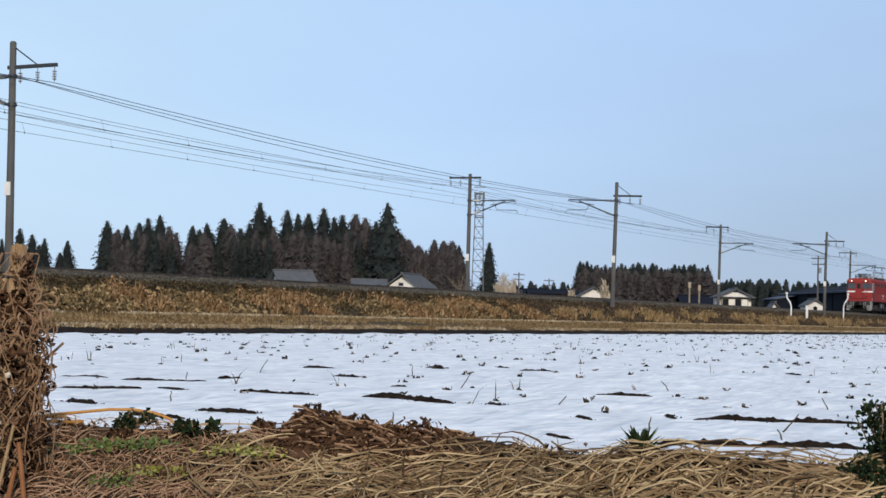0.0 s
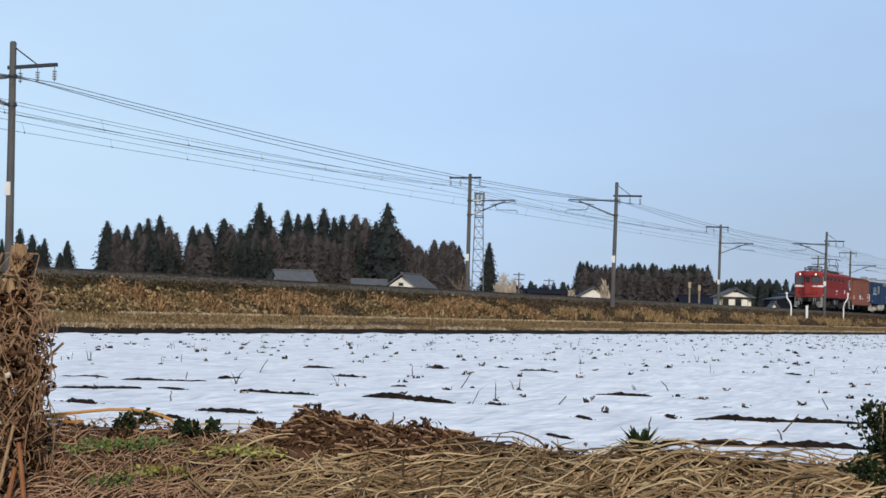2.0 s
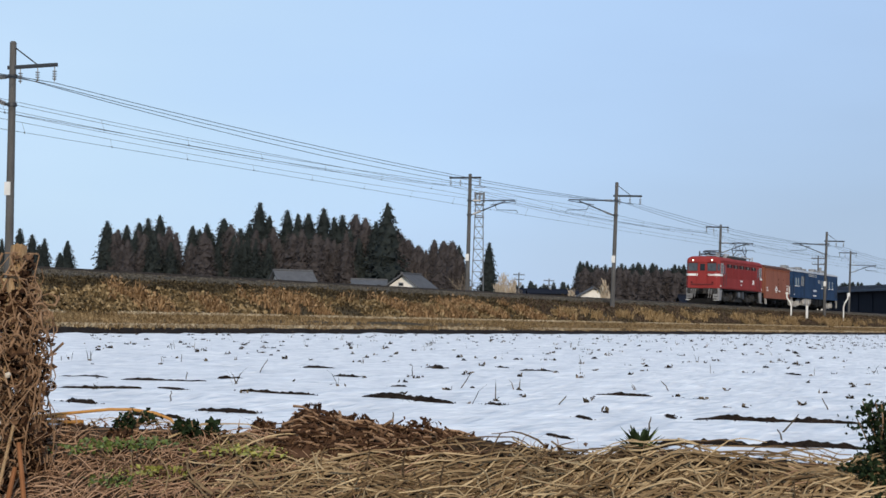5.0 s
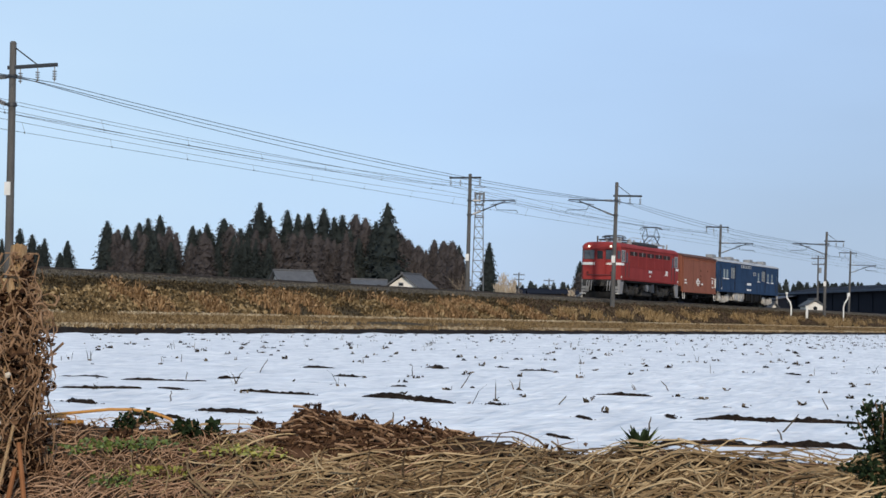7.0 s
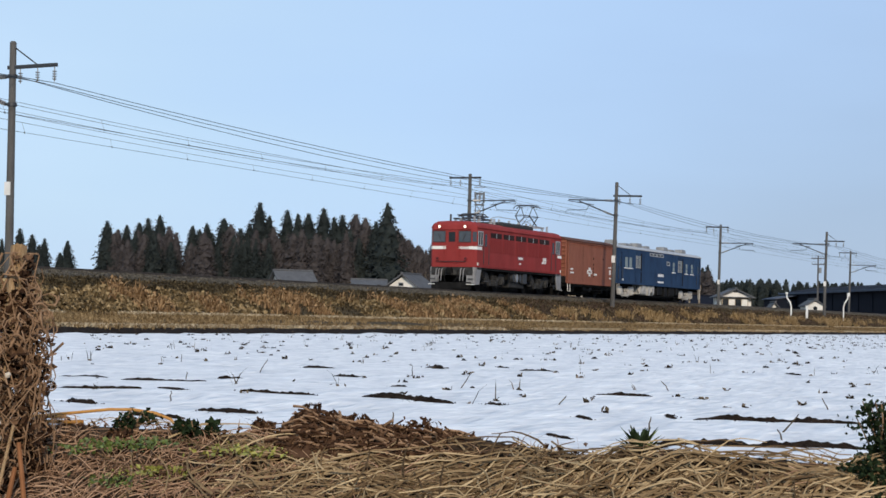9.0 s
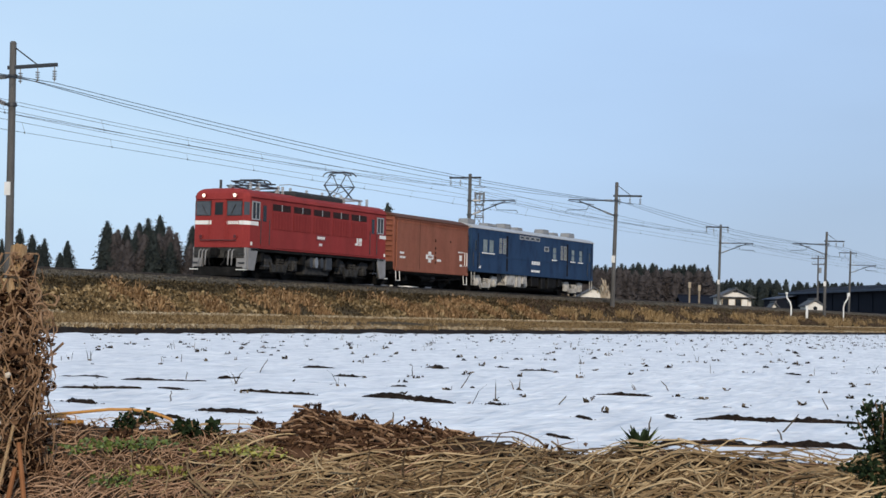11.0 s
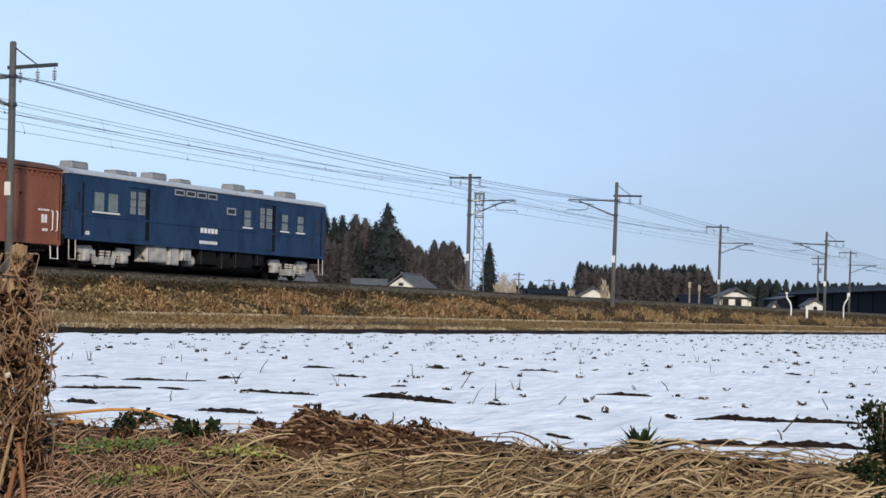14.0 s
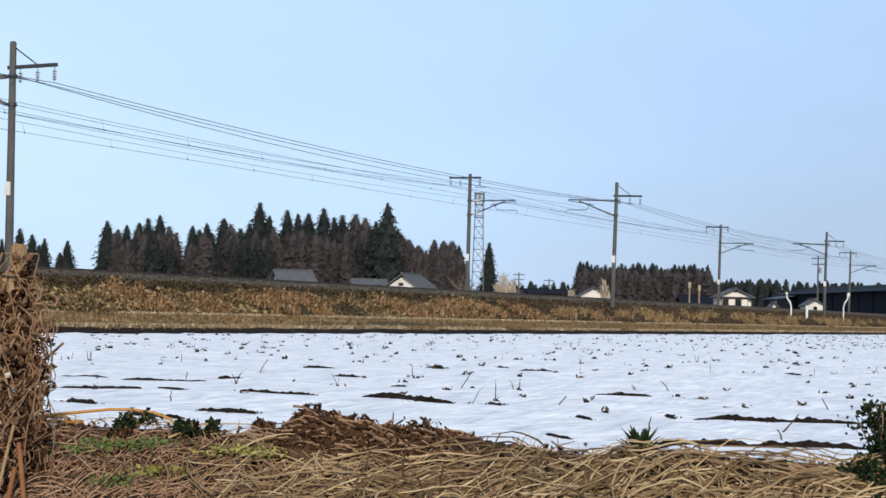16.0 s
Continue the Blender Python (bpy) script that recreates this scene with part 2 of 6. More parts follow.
# snow field in railway directions; furrows run across the line
EDGE = 26.5
field_s = [-60 + 0.9 * i for i in range(20)] + [-42 + 0.3 * i for i in range(260)] + steps(36, 330, 0.3, 1.02)
field_d = [-30 + 1.0 * i for i in range(24)] + [-6 + 0.3 * i for i in range(108)] + [EDGE + 0.02]


def field_height(s, d):
    row = 0.012 * math.sin(2 * math.pi * s / 0.75) * (0.5 + noise.noise(Vector((s * 0.4, d * 0.25, 5))))
    return relief(s, d) + row


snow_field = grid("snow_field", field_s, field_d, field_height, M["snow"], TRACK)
tagged(snow_field, "flat vegetable field under thin bright melting snow", "snow field", kind="structure")

# bank, path, slope and ballast shoulder
PROFILE = [(26.4, -0.1), (26.5, 0.01), (26.75, 0.12), (27.1, 0.165), (28.5, 0.22), (30.3, 0.34), (31.5, 0.36), (33.2, 0.37), (34.8, 0.42), (35.4, 0.52), (36.3, 0.87),
           (37.6, 1.31), (38.4, 1.54), (38.9, 1.66)]


def lay(name, profile, ss, material, rough=0.05, seed=0.0):
    v, f, w = [], [], len(profile)
    for s in ss:
        for d, z in profile:
            v.append((s, d, z + rough * noise.noise(Vector((s * 0.8, d * 1.3, seed)))))
    for j in range(len(ss) - 1):
        for i in range(w - 1):
            f.append((j * w + i, j * w + i + 1, (j + 1) * w + i + 1, (j + 1) * w + i))
    return raw(name, v, f, material, None, "", TRACK, True)


run = [-120 + 2.0 * i for i in range(50)] + [-20 + 0.6 * i for i in range(200)] + steps(100, 900, 0.6, 1.03)
embankment = lay("embankment", PROFILE, run, M["slope"], 0.06)
tagged(embankment, "low railway embankment with dead grass and brown weeds", "embankment", kind="structure")
ballast = lay("ballast_bed", [(38.7, 1.52), (39.15, 1.75), (39.6, 1.89), (41, 1.92), (43, 1.90), (45, 1.92), (46.4, 1.91), (47.0, 1.7), (49, 1.2), (53, 0.2), (56, -1.02)],
              run, M["ballast"], 0.04, 4.0)
tagged(ballast, "grey-brown crushed stone ballast of a double track", "ballast", kind="structure")

# dark turned soil on the face of the field bank
ditch = lay("field_bank", [(26.35, -0.06), (26.5, 0.03), (26.68, 0.112), (26.8, 0.142), (26.9, 0.12)], run, M["soil"], 0.05, 0.0)
tagged(ditch, "dark wet soil bank at the edge of the field", "bank", kind="structure")
# ---- embankment plants ----
def slope_z(d):
    for (a, za), (b, zb) in zip(PROFILE, PROFILE[1:]):
        if a <= d <= b:
            return za + (zb - za) * (d - a) / (b - a)
    return PROFILE[-1][1]


def flecks(spots, name, material, seed=1, m=None, parent=None, stretch=2.0):
    """Small curled leaves as bent quads; spots give (x, y, z, size)."""
    rnd = random.Random(seed)
    v, f = [], []
    for x, y, z, h in spots:
        a = Vector((rnd.gauss(0, 1), rnd.gauss(0, 1), rnd.gauss(0, 1))).normalized()
        b = a.orthogonal().normalized()
        b = (Matrix.Rotation(rnd.uniform(0, 6.28), 3, a) @ b)
        c = a.cross(b)
        p = Vector((x, y, z)); k = len(v)
        w = h / stretch
        for q in (p - a * h / 2 , p + b * w / 2 + c * w * 0.2, p + a * h / 2, p - b * w / 2 + c * w * 0.2):
            v.append(tuple(q))
        f += [(k, k + 1, k + 2), (k, k + 2, k + 3)]
    return raw(name, v, f, material, parent, "", m)


def along_run(rnd):
    """More plants on the nearer stretch."""
    return 36 + 190 * rnd.random() ** 1.5


rnd = random.Random(7)
spots = []
for _ in range(42000):
    s, d = along_run(rnd), 26.95 + 8.4 * rnd.random()
    if noise.noise(Vector((s * 0.06, d * 1.5, 3))) + 0.4 * noise.noise(Vector((s * 0.5, d * 2, 3))) < rnd.uniform(-0.5, 0.15):
        continue
    for _ in range(3):
        spots.append((s + rnd.gauss(0, .06), d + rnd.gauss(0, .05), slope_z(d) - 0.02, rnd.uniform(0.05, 0.16)))
for _ in range(5200):
    s, d = 24 + 190 * rnd.random() ** 1.5, rnd.uniform(26.66, 27.1)
    if noise.noise(Vector((s * 0.35, 1, 7))) > -0.25:
        spots.append((s, d, slope_z(d) - 0.02, rnd.uniform(0.06, 0.2)))
tagged(blades(spots, "path_grass", M["path_grass"], 0.8, 0.03, 3, m=TRACK), "short straw-yellow dead grass along the field path", "grass", kind="stuff")
# slope plants in clumps: dull and short above, curled tan and rusty clumps below
KINDS = {"dark": ([], []), "tan": ([], []), "rust": ([], []), "mauve": ([], []), "pale": ([], [])}


def clump(kind, s, d, h, r, nb, nl, size):
    bl, lf = KINDS[kind]
    tone = rnd.uniform(0.8, 1.2)
    for _ in range(nb):
        bl.append((s + rnd.gauss(0, r), d + rnd.gauss(0, r * .5), slope_z(min(d, 38.8)) - 0.04, h * tone * rnd.uniform(0.5, 1.1)))
    for _ in range(nl):
        q = rnd.gauss(0, r); g = rnd.gauss(0, r * .5)
        lf.append((s + q, d + g, slope_z(min(max(d + g, 35), 38.8)) + h * rnd.uniform(0.1, 1.0) * math.exp(-(q / r) ** 2 * .5), size * rnd.uniform(0.6, 1.3)))


for _ in range(5200):
    clump("dark", along_run(rnd), rnd.uniform(35.2, 39.1), 0.13, 0.25, 3, 7, 0.13)
for _ in range(5200):
    s, d = along_run(rnd), rnd.uniform(35.15, 38.9)
    u = (d - 35.15) / 3.75
    n = noise.noise(Vector((s * 0.33, d * 0.3, 4))) + 0.5 * noise.noise(Vector((s * 1.3, d * 0.8, 2)))
    near = s < 92 + 8 * n
    if u > 0.60 + 0.25 * n:
        if rnd.random() < 0.6:
            clump("dark" if near else "mauve", s, d, rnd.uniform(0.1, 0.25), 0.2, 5, 8, 0.13)
    elif near:
        if s > 50 and n > 0.13:
            clump("rust", s, d, rnd.uniform(0.3, 0.6), 0.18, 12, 7, 0.17)
        elif n > -0.45:
            clump("tan", s, d, rnd.uniform(0.14, 0.34), 0.17, 3, 11, 0.19)
    elif u < 0.42 and n > 0.08:
        clump("pale", s, d, rnd.uniform(0.35, 0.75), 0.3, 16, 4, 0.18)
    elif rnd.random() < 0.7:
        clump("mauve", s, d, rnd.uniform(0.12, 0.3), 0.22, 6, 8, 0.15)
for kind, mt, words in (("dark", "dark_weed", "short dull olive-brown weeds high on the slope"), ("tan", "weed", "curled tan dead leaves of slope weeds"),
                        ("rust", "rust_grass", "tall rust-coloured dead grass tufts on the slope"), ("mauve", "mauve_weed", "low mauve-brown withered weeds on the slope"),
                        ("pale", "grass", "pale straw-coloured reed tufts at the slope's foot")):
    bl, lf = KINDS[kind]
    tagged(blades(bl, "slope_grass", M[mt], 0.45, 0.05, 5, m=TRACK), words, "grass", kind="stuff")
    tagged(flecks(lf, "slope_weeds", M[mt], 6, TRACK, stretch=1.5), words, "weeds", kind="stuff")
# pale dry grass along both edges of the path
spots = []
for _ in range(22000):
    s = 36 + 190 * rnd.random() ** 1.5
    k = rnd.random()
    if k < 0.5:
        d = 34.6 + 0.12 * rnd.gauss(0, 1); h = 0.13
    else:
        d = 27.0 + 0.05 * rnd.gauss(0, 1); h = 0.10
    if noise.noise(Vector((s * 0.22, k > .5, 31))) < -0.22:
        continue
    for _ in range(2):
        spots.append((s + rnd.gauss(0, .1), d, slope_z(d) - 0.01, h * rnd.uniform(0.6, 1.3)))
tagged(blades(spots, "edge_grass", M["pale_grass"], 1.2, 0.05, 41, m=TRACK), "bleached dry grass along the edges of the field path", "grass", kind="stuff")
# withered weeds along the far shoulder of the line
rnd = random.Random(77)
bl, lf = [], []
for _ in range(1900):
    s = 80 + 160 * rnd.random() ** 1.4
    if rnd.random() > (s - 76) / 20:
        continue
    d, h = rnd.uniform(46.6, 48.6), rnd.uniform(0.35, 0.7) * (0.8 + 0.5 * noise.noise(Vector((s * 0.15, 3, 5))))
    z = 1.91 - max(0.0, d - 46.4) * 0.3
    for _ in range(6):
        bl.append((s + rnd.gauss(0, .3), d, z - 0.03, h * rnd.uniform(0.6, 1.15)))
    for _ in range(9):
        lf.append((s + rnd.gauss(0, .3), d + rnd.gauss(0, .15), z + h * rnd.uniform(0.1, 0.95), rnd.uniform(0.1, 0.2)))
tagged(blades(bl, "shoulder_grass", M["mauve_weed"], 0.4, 0.05, 78, m=TRACK), "dull brown withered grass on the far shoulder of the line", "grass", kind="stuff")
tagged(flecks(lf, "shoulder_weeds", M["dark_weed"], 79, TRACK, stretch=1.5), "dull olive withered weeds on the far shoulder of the line", "weeds", kind="stuff")
# loose ballast stones on the shoulder
rnd = random.Random(19)
v, f = [], []
for _ in range(16000):
    s, d = 34 + 170 * rnd.random() ** 1.6, rnd.uniform(38.75, 39.9)
    z = 1.54 + (d - 38.7) * 0.48 if d < 39.2 else 1.78 + (d - 39.2) * 0.26
    r = rnd.uniform(0.03, 0.06); k = len(v)
    a = rnd.uniform(0, 6.28)
    v += [(s + r * math.cos(a), d + r * math.sin(a), z), (s + r * math.cos(a + 2), d + r * math.sin(a + 2), z + r * rnd.uniform(0, .6)), (s + r * math.cos(a + 4), d + r * math.sin(a + 4), z), (s, d, z + r * rnd.uniform(0.7, 1.3))]
    f += [(k, k + 1, k + 3), (k + 1, k + 2, k + 3), (k + 2, k, k + 3)]
M["stone"] = surface("ballast_stones", [(0.026, 0.023, 0.018), (0.072, 0.064, 0.051), (0.15, 0.135, 0.108)], 0.95, scale=3, fine=20, bump=0, per_piece=0.7, spread=0.9)
tagged(raw("ballast_stones", v, f, M["stone"], None, "", TRACK), "loose grey-brown ballast stones on the track shoulder", "ballast stones", kind="stuff")
# ---- rails, poles, wires ----
def rail_line(d):
    prof = [(-0.065, 0), (0.065, 0), (0.02, 0.03), (0.02, 0.11), (0.034, 0.12), (0.034, 0.15), (-0.034, 0.15), (-0.034, 0.12), (-0.02, 0.11), (-0.02, 0.03)]
    bm = extrude_profile([(d + y, RAIL - 0.15 + z) for y, z in prof], -120, 900)
    return tagged(part("rail", bm, M["rail"], None, "", TRACK), "rusty steel rail on the ballast bed", "rail", "rails", "structure")


for centre in (NEAR, FAR):
    for side in (-0.5335, 0.5335):
        rail_line(centre + side)
sl_v, sl_f = [], []
for centre in (NEAR, FAR):
    for i in range(560):
        s, k = -20 + 0.61 * i, len(sl_v)
        for z in (RAIL - 0.32, RAIL - 0.145):
            sl_v += [(s - 0.11, centre - 1.05, z), (s + 0.11, centre - 1.05, z), (s + 0.11, centre + 1.05, z), (s - 0.11, centre + 1.05, z)]
        sl_f += [(k + 4, k + 5, k + 6, k + 7)] + [(k + j, k + (j + 1) % 4, k + 4 + (j + 1) % 4, k + 4 + j) for j in range(4)]
tagged(raw("sleepers", sl_v, sl_f, M["concrete"], None, "", TRACK), "grey concrete sleepers under the rails", "sleepers", kind="stuff")


def insulator(bm, x, y, z, length=0.5):
    tube((x, y, z), (x, y, z - length), 0.02, 6, bm=bm)
    for i in range(4):
        zz = z - length * (0.3 + 0.17 * i)
        tube((x, y, zz), (x, y, zz - 0.03), 0.085, 10, 0.05, bm=bm)
    return bm


def pole(s, d, top, base, toward, arm_near, arm_far, wire_spots, drop, lean=0.0):
    """A concrete catenary pole; toward is +1 when its track lies on the far side."""
    e = thing("catenary_pole", TRACK @ pose(s, d, base, lean), "weathered grey concrete railway pole with steel crossarm and bracket", "railway pole", "catenary poles")
    h = top - base
    part("shaft", tube((0, 0, -0.4), (0, 0, h), 0.15, 14, 0.11), M["concrete"], e, smooth=False)
    part("cap", tube((0, 0, h), (0, 0, h + 0.06), 0.12, 12, 0.08), M["concrete"], e)
    zc = h - drop
    part("crossarm", box(-0.05, 0.05, -arm_near, arm_far, zc - 0.06, zc + 0.06, 0.01), M["dark_steel"], e)
    if drop > 0.5:
        part("arm_brace", tube((0, 0, h - 0.1), (0, -arm_near * 0.55, zc + 0.05), 0.025, 6), M["dark_steel"], e)
    for y in wire_spots:
        part("insulator", insulator(bmesh.new(), 0, y, zc - 0.06), M["porcelain"], e)
    # hinged bracket over the track
    r = LINE - base
    reach = (NEAR - d) if toward > 0 else (FAR - d)
    zt, zb = r + 6.0, r + 5.05
    part("bracket_top_tube", tube((0, toward * 0.17, zt - 0.02), (0, reach + toward * 0.25, zt + 0.02), 0.04, 8), M["dark_steel"], e)
    part("bracket_strut", tube((0, toward * 0.17, zb), (0, reach * 0.85, zt - 0.06), 0.04, 8), M["dark_steel"], e)
    part("steady_arm", pipe([(0, reach * 0.62, zt - 0.35), (0, reach * 0.66, zt - 0.62), (0, reach * 1.12, zt - 0.66), (0, reach * 1.16, zt - 0.82)], 0.022), M["dark_steel"], e)
    part("registration_tube", tube((0, reach * 0.5, zt - 0.3), (0, reach * 1.1, zt - 0.05), 0.025, 6), M["dark_steel"], e)
    for zz in (zt, zb):
        ins = bmesh.new()
        for i in range(6):
            y = toward * (0.3 + 0.09 * i)
            zi = zz + (0 if zz == zt else (zt - 0.06 - zb) * (abs(y) - 0.17) / (abs(reach) * 0.85 - 0.17))
            tube((0, y, zi), (0, y + toward * 0.05, zi), 0.085, 10, 0.06, bm=ins)
        part("bracket_insulator", ins, M["porcelain"], e)
        part("clamp", tube((0, 0, zz - 0.06), (0, 0, zz + 0.06), 0.165, 14), M["dark_steel"], e)
    part("sign_plate", box(-0.17, -0.14, -0.12, 0.12, 2.95, 3.4, 0.005), M["white"], e, "small white plate")
    return e


FRONT_D, BACK_D, SPAN = 38.0, 47.9, 60.56
BACK_SPAN, BACK_TOP = 59.6, 10.02
FRONT_S0, BACK_S0 = 47.79, 107.65
front_s = [FRONT_S0 + SPAN * i for i in range(-2, 8)]
back_s = [BACK_S0 + BACK_SPAN * i for i in range(-3, 8)]
for s in front_s:
    far_arm = 0.1 if s < 60 else 0.0
    pole(s, FRONT_D, 9.42, 1.35, 1, 1.72 + far_arm, 0.2, (-1.62 - far_arm, -0.93 - far_arm, -0.22 - far_arm), 0.82, -0.9 if s < 60 else 1.0)
for s in back_s:
    pole(s, BACK_D, BACK_TOP, 1.35, -1, 0.8, 1.5, (-0.72, 0.7, 1.4), 0.2, 0.1 if s < 120 else 0.9)


def wire(name, supports, sag, r, label, d_list=None, n=12):
    """A wire through supports (s, d, z), hanging between them."""
    pts = []
    for a, b in zip(supports, supports[1:]):
        for i in range(n):
            k = i / n
            pts.append((a[0] + (b[0] - a[0]) * k, a[1] + (b[1] - a[1]) * k, a[2] + (b[2] - a[2]) * k - 4 * sag * k * (1 - k)))
    pts.append(supports[-1])
    return tagged(part(name, pipe(pts, r, 5), M["wire"], None, "", TRACK, True), label, "wire", "overhead wires")


for off, slack, up in ((-1.62, 0.44, 0.04), (-0.93, 0.50, 0.10), (-0.22, 0.76, 0.26)):
    wire("feeder_wire", [(s, FRONT_D + off + (0.02 if s < 60 else -0.12), 9.42 - 0.82 - 0.61 + up) for s in front_s], slack, 0.012, "dark feeder wire hung from pole insulators")
for off in (-0.72, 0.7, 1.4):
    wire("feeder_wire", [(s, BACK_D + off, BACK_TOP - 0.2 - 0.56) for s in back_s], 0.5, 0.010, "dark feeder wire hung from pole insulators")
for centre, ss in ((NEAR, front_s), (FAR, back_s)):
    zig = 0.2
    wire("messenger_wire", [(s, centre, LINE + 5.76) for s in ss], 0.30, 0.0085, "thin messenger wire of the overhead line")
    wire("contact_wire", [(s, centre + (zig if i % 2 else -zig), LINE + 5.2) for i, s in enumerate(ss)], 0.0, 0.009, "copper contact wire over the track")
    for i, (a, b) in enumerate(zip(ss, ss[1:])):
        if b < 0 or a > 330:
            continue
        bm = bmesh.new()
        for j in range(10):
            k = (j + 0.5) / 10
            s = a + (b - a) * k
            y = centre + (zig if i % 2 else -zig) * (1 - 2 * k)
            tube((s, centre, LINE + 5.76 - 1.2 * k * (1 - k)), (s, y, LINE + 5.2), 0.005, 4, bm=bm)
            tube((s, y, LINE + 5.24), (s, y, LINE + 5.16), 0.022, 5, bm=bm)
        tagged(part("hanger_wires", bm, M["wire"], None, "", TRACK), "short hanger wires between messenger and contact wire", "wire", kind="stuff")
# ---- train ----
M["red"] = surface("locomotive_red", [(0.185, 0.026, 0.026), (0.245, 0.036, 0.035), (0.295, 0.048, 0.046)], 0.7, scale=1.2, fine=25, bump=0.05, streak=(1, 1, 0.35), dirt=(0.13, 0.03, 0.025), dirt_amount=0.35, dirt_scale=1.0)
M["brown"] = surface("wagon_brown", [(0.18, 0.064, 0.043), (0.245, 0.091, 0.060), (0.30, 0.122, 0.080)], 0.7, scale=1.0, fine=25, bump=0.08, streak=(1, 1, 0.3), dirt=(0.13, 0.055, 0.035), dirt_amount=0.5, dirt_scale=1.1)
M["blue"] = surface("coach_blue", [(0.015, 0.036, 0.082), (0.0215, 0.05, 0.109), (0.033, 0.067, 0.137)], 0.7, scale=1.0, fine=25, bump=0.1, streak=(1, 1, 0.5), dirt=(0.012, 0.022, 0.05), dirt_amount=0.75, dirt_scale=1.6)
M["roof_brown"] = surface("wagon_roof_brown", [(0.07, 0.03, 0.02), (0.13, 0.055, 0.033)], 0.7, scale=1.5, fine=25, bump=0.1)
M["roof_grey"] = surface("roof_grey", [(0.30, 0.31, 0.32), (0.45, 0.46, 0.47)], 0.6, scale=1.5, fine=30, bump=0.05, dirt=(0.18, 0.17, 0.16))
M["vent_grey"] = surface("ventilator_grey", [(0.14, 0.145, 0.15), (0.27, 0.275, 0.28)], 0.6, scale=3, fine=30, bump=0.05)
M["roof_black"] = surface("roof_black", [(0.02, 0.02, 0.022), (0.05, 0.05, 0.05)], 0.7, scale=2, fine=30, bump=0.1)
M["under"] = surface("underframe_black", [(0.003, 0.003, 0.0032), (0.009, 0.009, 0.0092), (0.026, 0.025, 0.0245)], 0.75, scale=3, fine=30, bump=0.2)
M["bogie_grey"] = surface("bogie_pale_grey", [(0.30, 0.29, 0.27), (0.44, 0.43, 0.405), (0.56, 0.55, 0.52)], 0.7, scale=3, fine=25, bump=0.2, dirt=(0.10, 0.075, 0.055), dirt_amount=0.7, dirt_scale=2.5)
M["skirt_grey"] = surface("skirt_grey", [(0.17, 0.17, 0.173), (0.27, 0.27, 0.275)], 0.6, scale=3, fine=25, bump=0.1, dirt=(0.13, 0.12, 0.11))
M["gear"] = surface("running_gear_grey", [(0.012, 0.012, 0.0125), (0.036, 0.036, 0.036), (0.085, 0.083, 0.08)], 0.7, scale=4, fine=30, bump=0.3)
M["filter"] = surface("filter_red", [(0.15, 0.022, 0.021), (0.20, 0.029, 0.027), (0.245, 0.04, 0.037)], 0.75, scale=2, fine=25, bump=0.1, streak=(3, 1, 0.3))
M["louvre"] = surface("louvre_dark", [(0.022, 0.012, 0.012), (0.05, 0.03, 0.03)], 0.7, scale=3, fine=25, bump=0.1)
M["alu"] = surface("aluminium_frame", [(0.26, 0.265, 0.27), (0.40, 0.405, 0.41)], 0.5, 0.3, scale=4, fine=30, bump=0)
M["glass"] = surface("dark_glass", [(0.010, 0.012, 0.014), (0.02, 0.024, 0.028)], 0.06, scale=1, fine=4, bump=0)
# grey-green pane colour paints the pale daylight seen through the coach windows
M["pale_pane"] = surface("pale_view_glass", [(0.10, 0.12, 0.11), (0.21, 0.245, 0.225)], 0.08, scale=3, fine=9, bump=0)
M["glass"].node_tree.nodes["Principled BSDF"].inputs["Specular IOR Level"].default_value = 0.22
# lighter blue-grey base paints part of the sky's reflection into the windscreens
M["screen"] = surface("windscreen_glass", [(0.03, 0.036, 0.045), (0.075, 0.085, 0.10)], 0.07, scale=1.5, fine=5, bump=0)
M["lamp"] = surface("headlight_lens", [(0.95, 0.86, 0.66), (1.0, 0.92, 0.75)], 0.1, scale=3, fine=9, bump=0, glow=1.3)
M["lamp_dark"] = surface("red_lamp_lens", [(0.05, 0.005, 0.005), (0.10, 0.01, 0.01)], 0.15, scale=3, fine=9, bump=0)
M["mark"] = surface("white_lettering", [(0.66, 0.66, 0.64), (0.78, 0.78, 0.76)], 0.5, scale=4, fine=30, bump=0)
M["plate_red"] = surface("plate_dark_red", [(0.13, 0.01, 0.012), (0.17, 0.016, 0.018)], 0.4, scale=4, fine=30, bump=0)


def rounded(x0, x1, z0, z1, y, depth, r=0.06, bm=None, seg=4):
    """A plate with round corners standing in the side, thickness towards -y."""
    own = bm if bm is not None else bmesh.new()
    out = []
    for cx, cz, a in ((x1 - r, z1 - r, 0), (x0 + r, z1 - r, 90), (x0 + r, z0 + r, 180), (x1 - r, z0 + r, 270)):
        for i in range(seg + 1):
            b = radians(a + 90 * i / seg)
            out.append((cx + r * math.cos(b), cz + r * math.sin(b)))
    f = [own.verts.new((x, y - depth, z)) for x, z in out]
    k = [own.verts.new((x, y, z)) for x, z in out]
    n = len(out)
    own.faces.new(f); own.faces.new(k[::-1])
    for i in range(n):
        own.faces.new((f[i], k[i], k[(i + 1) % n], f[(i + 1) % n]))
    return own


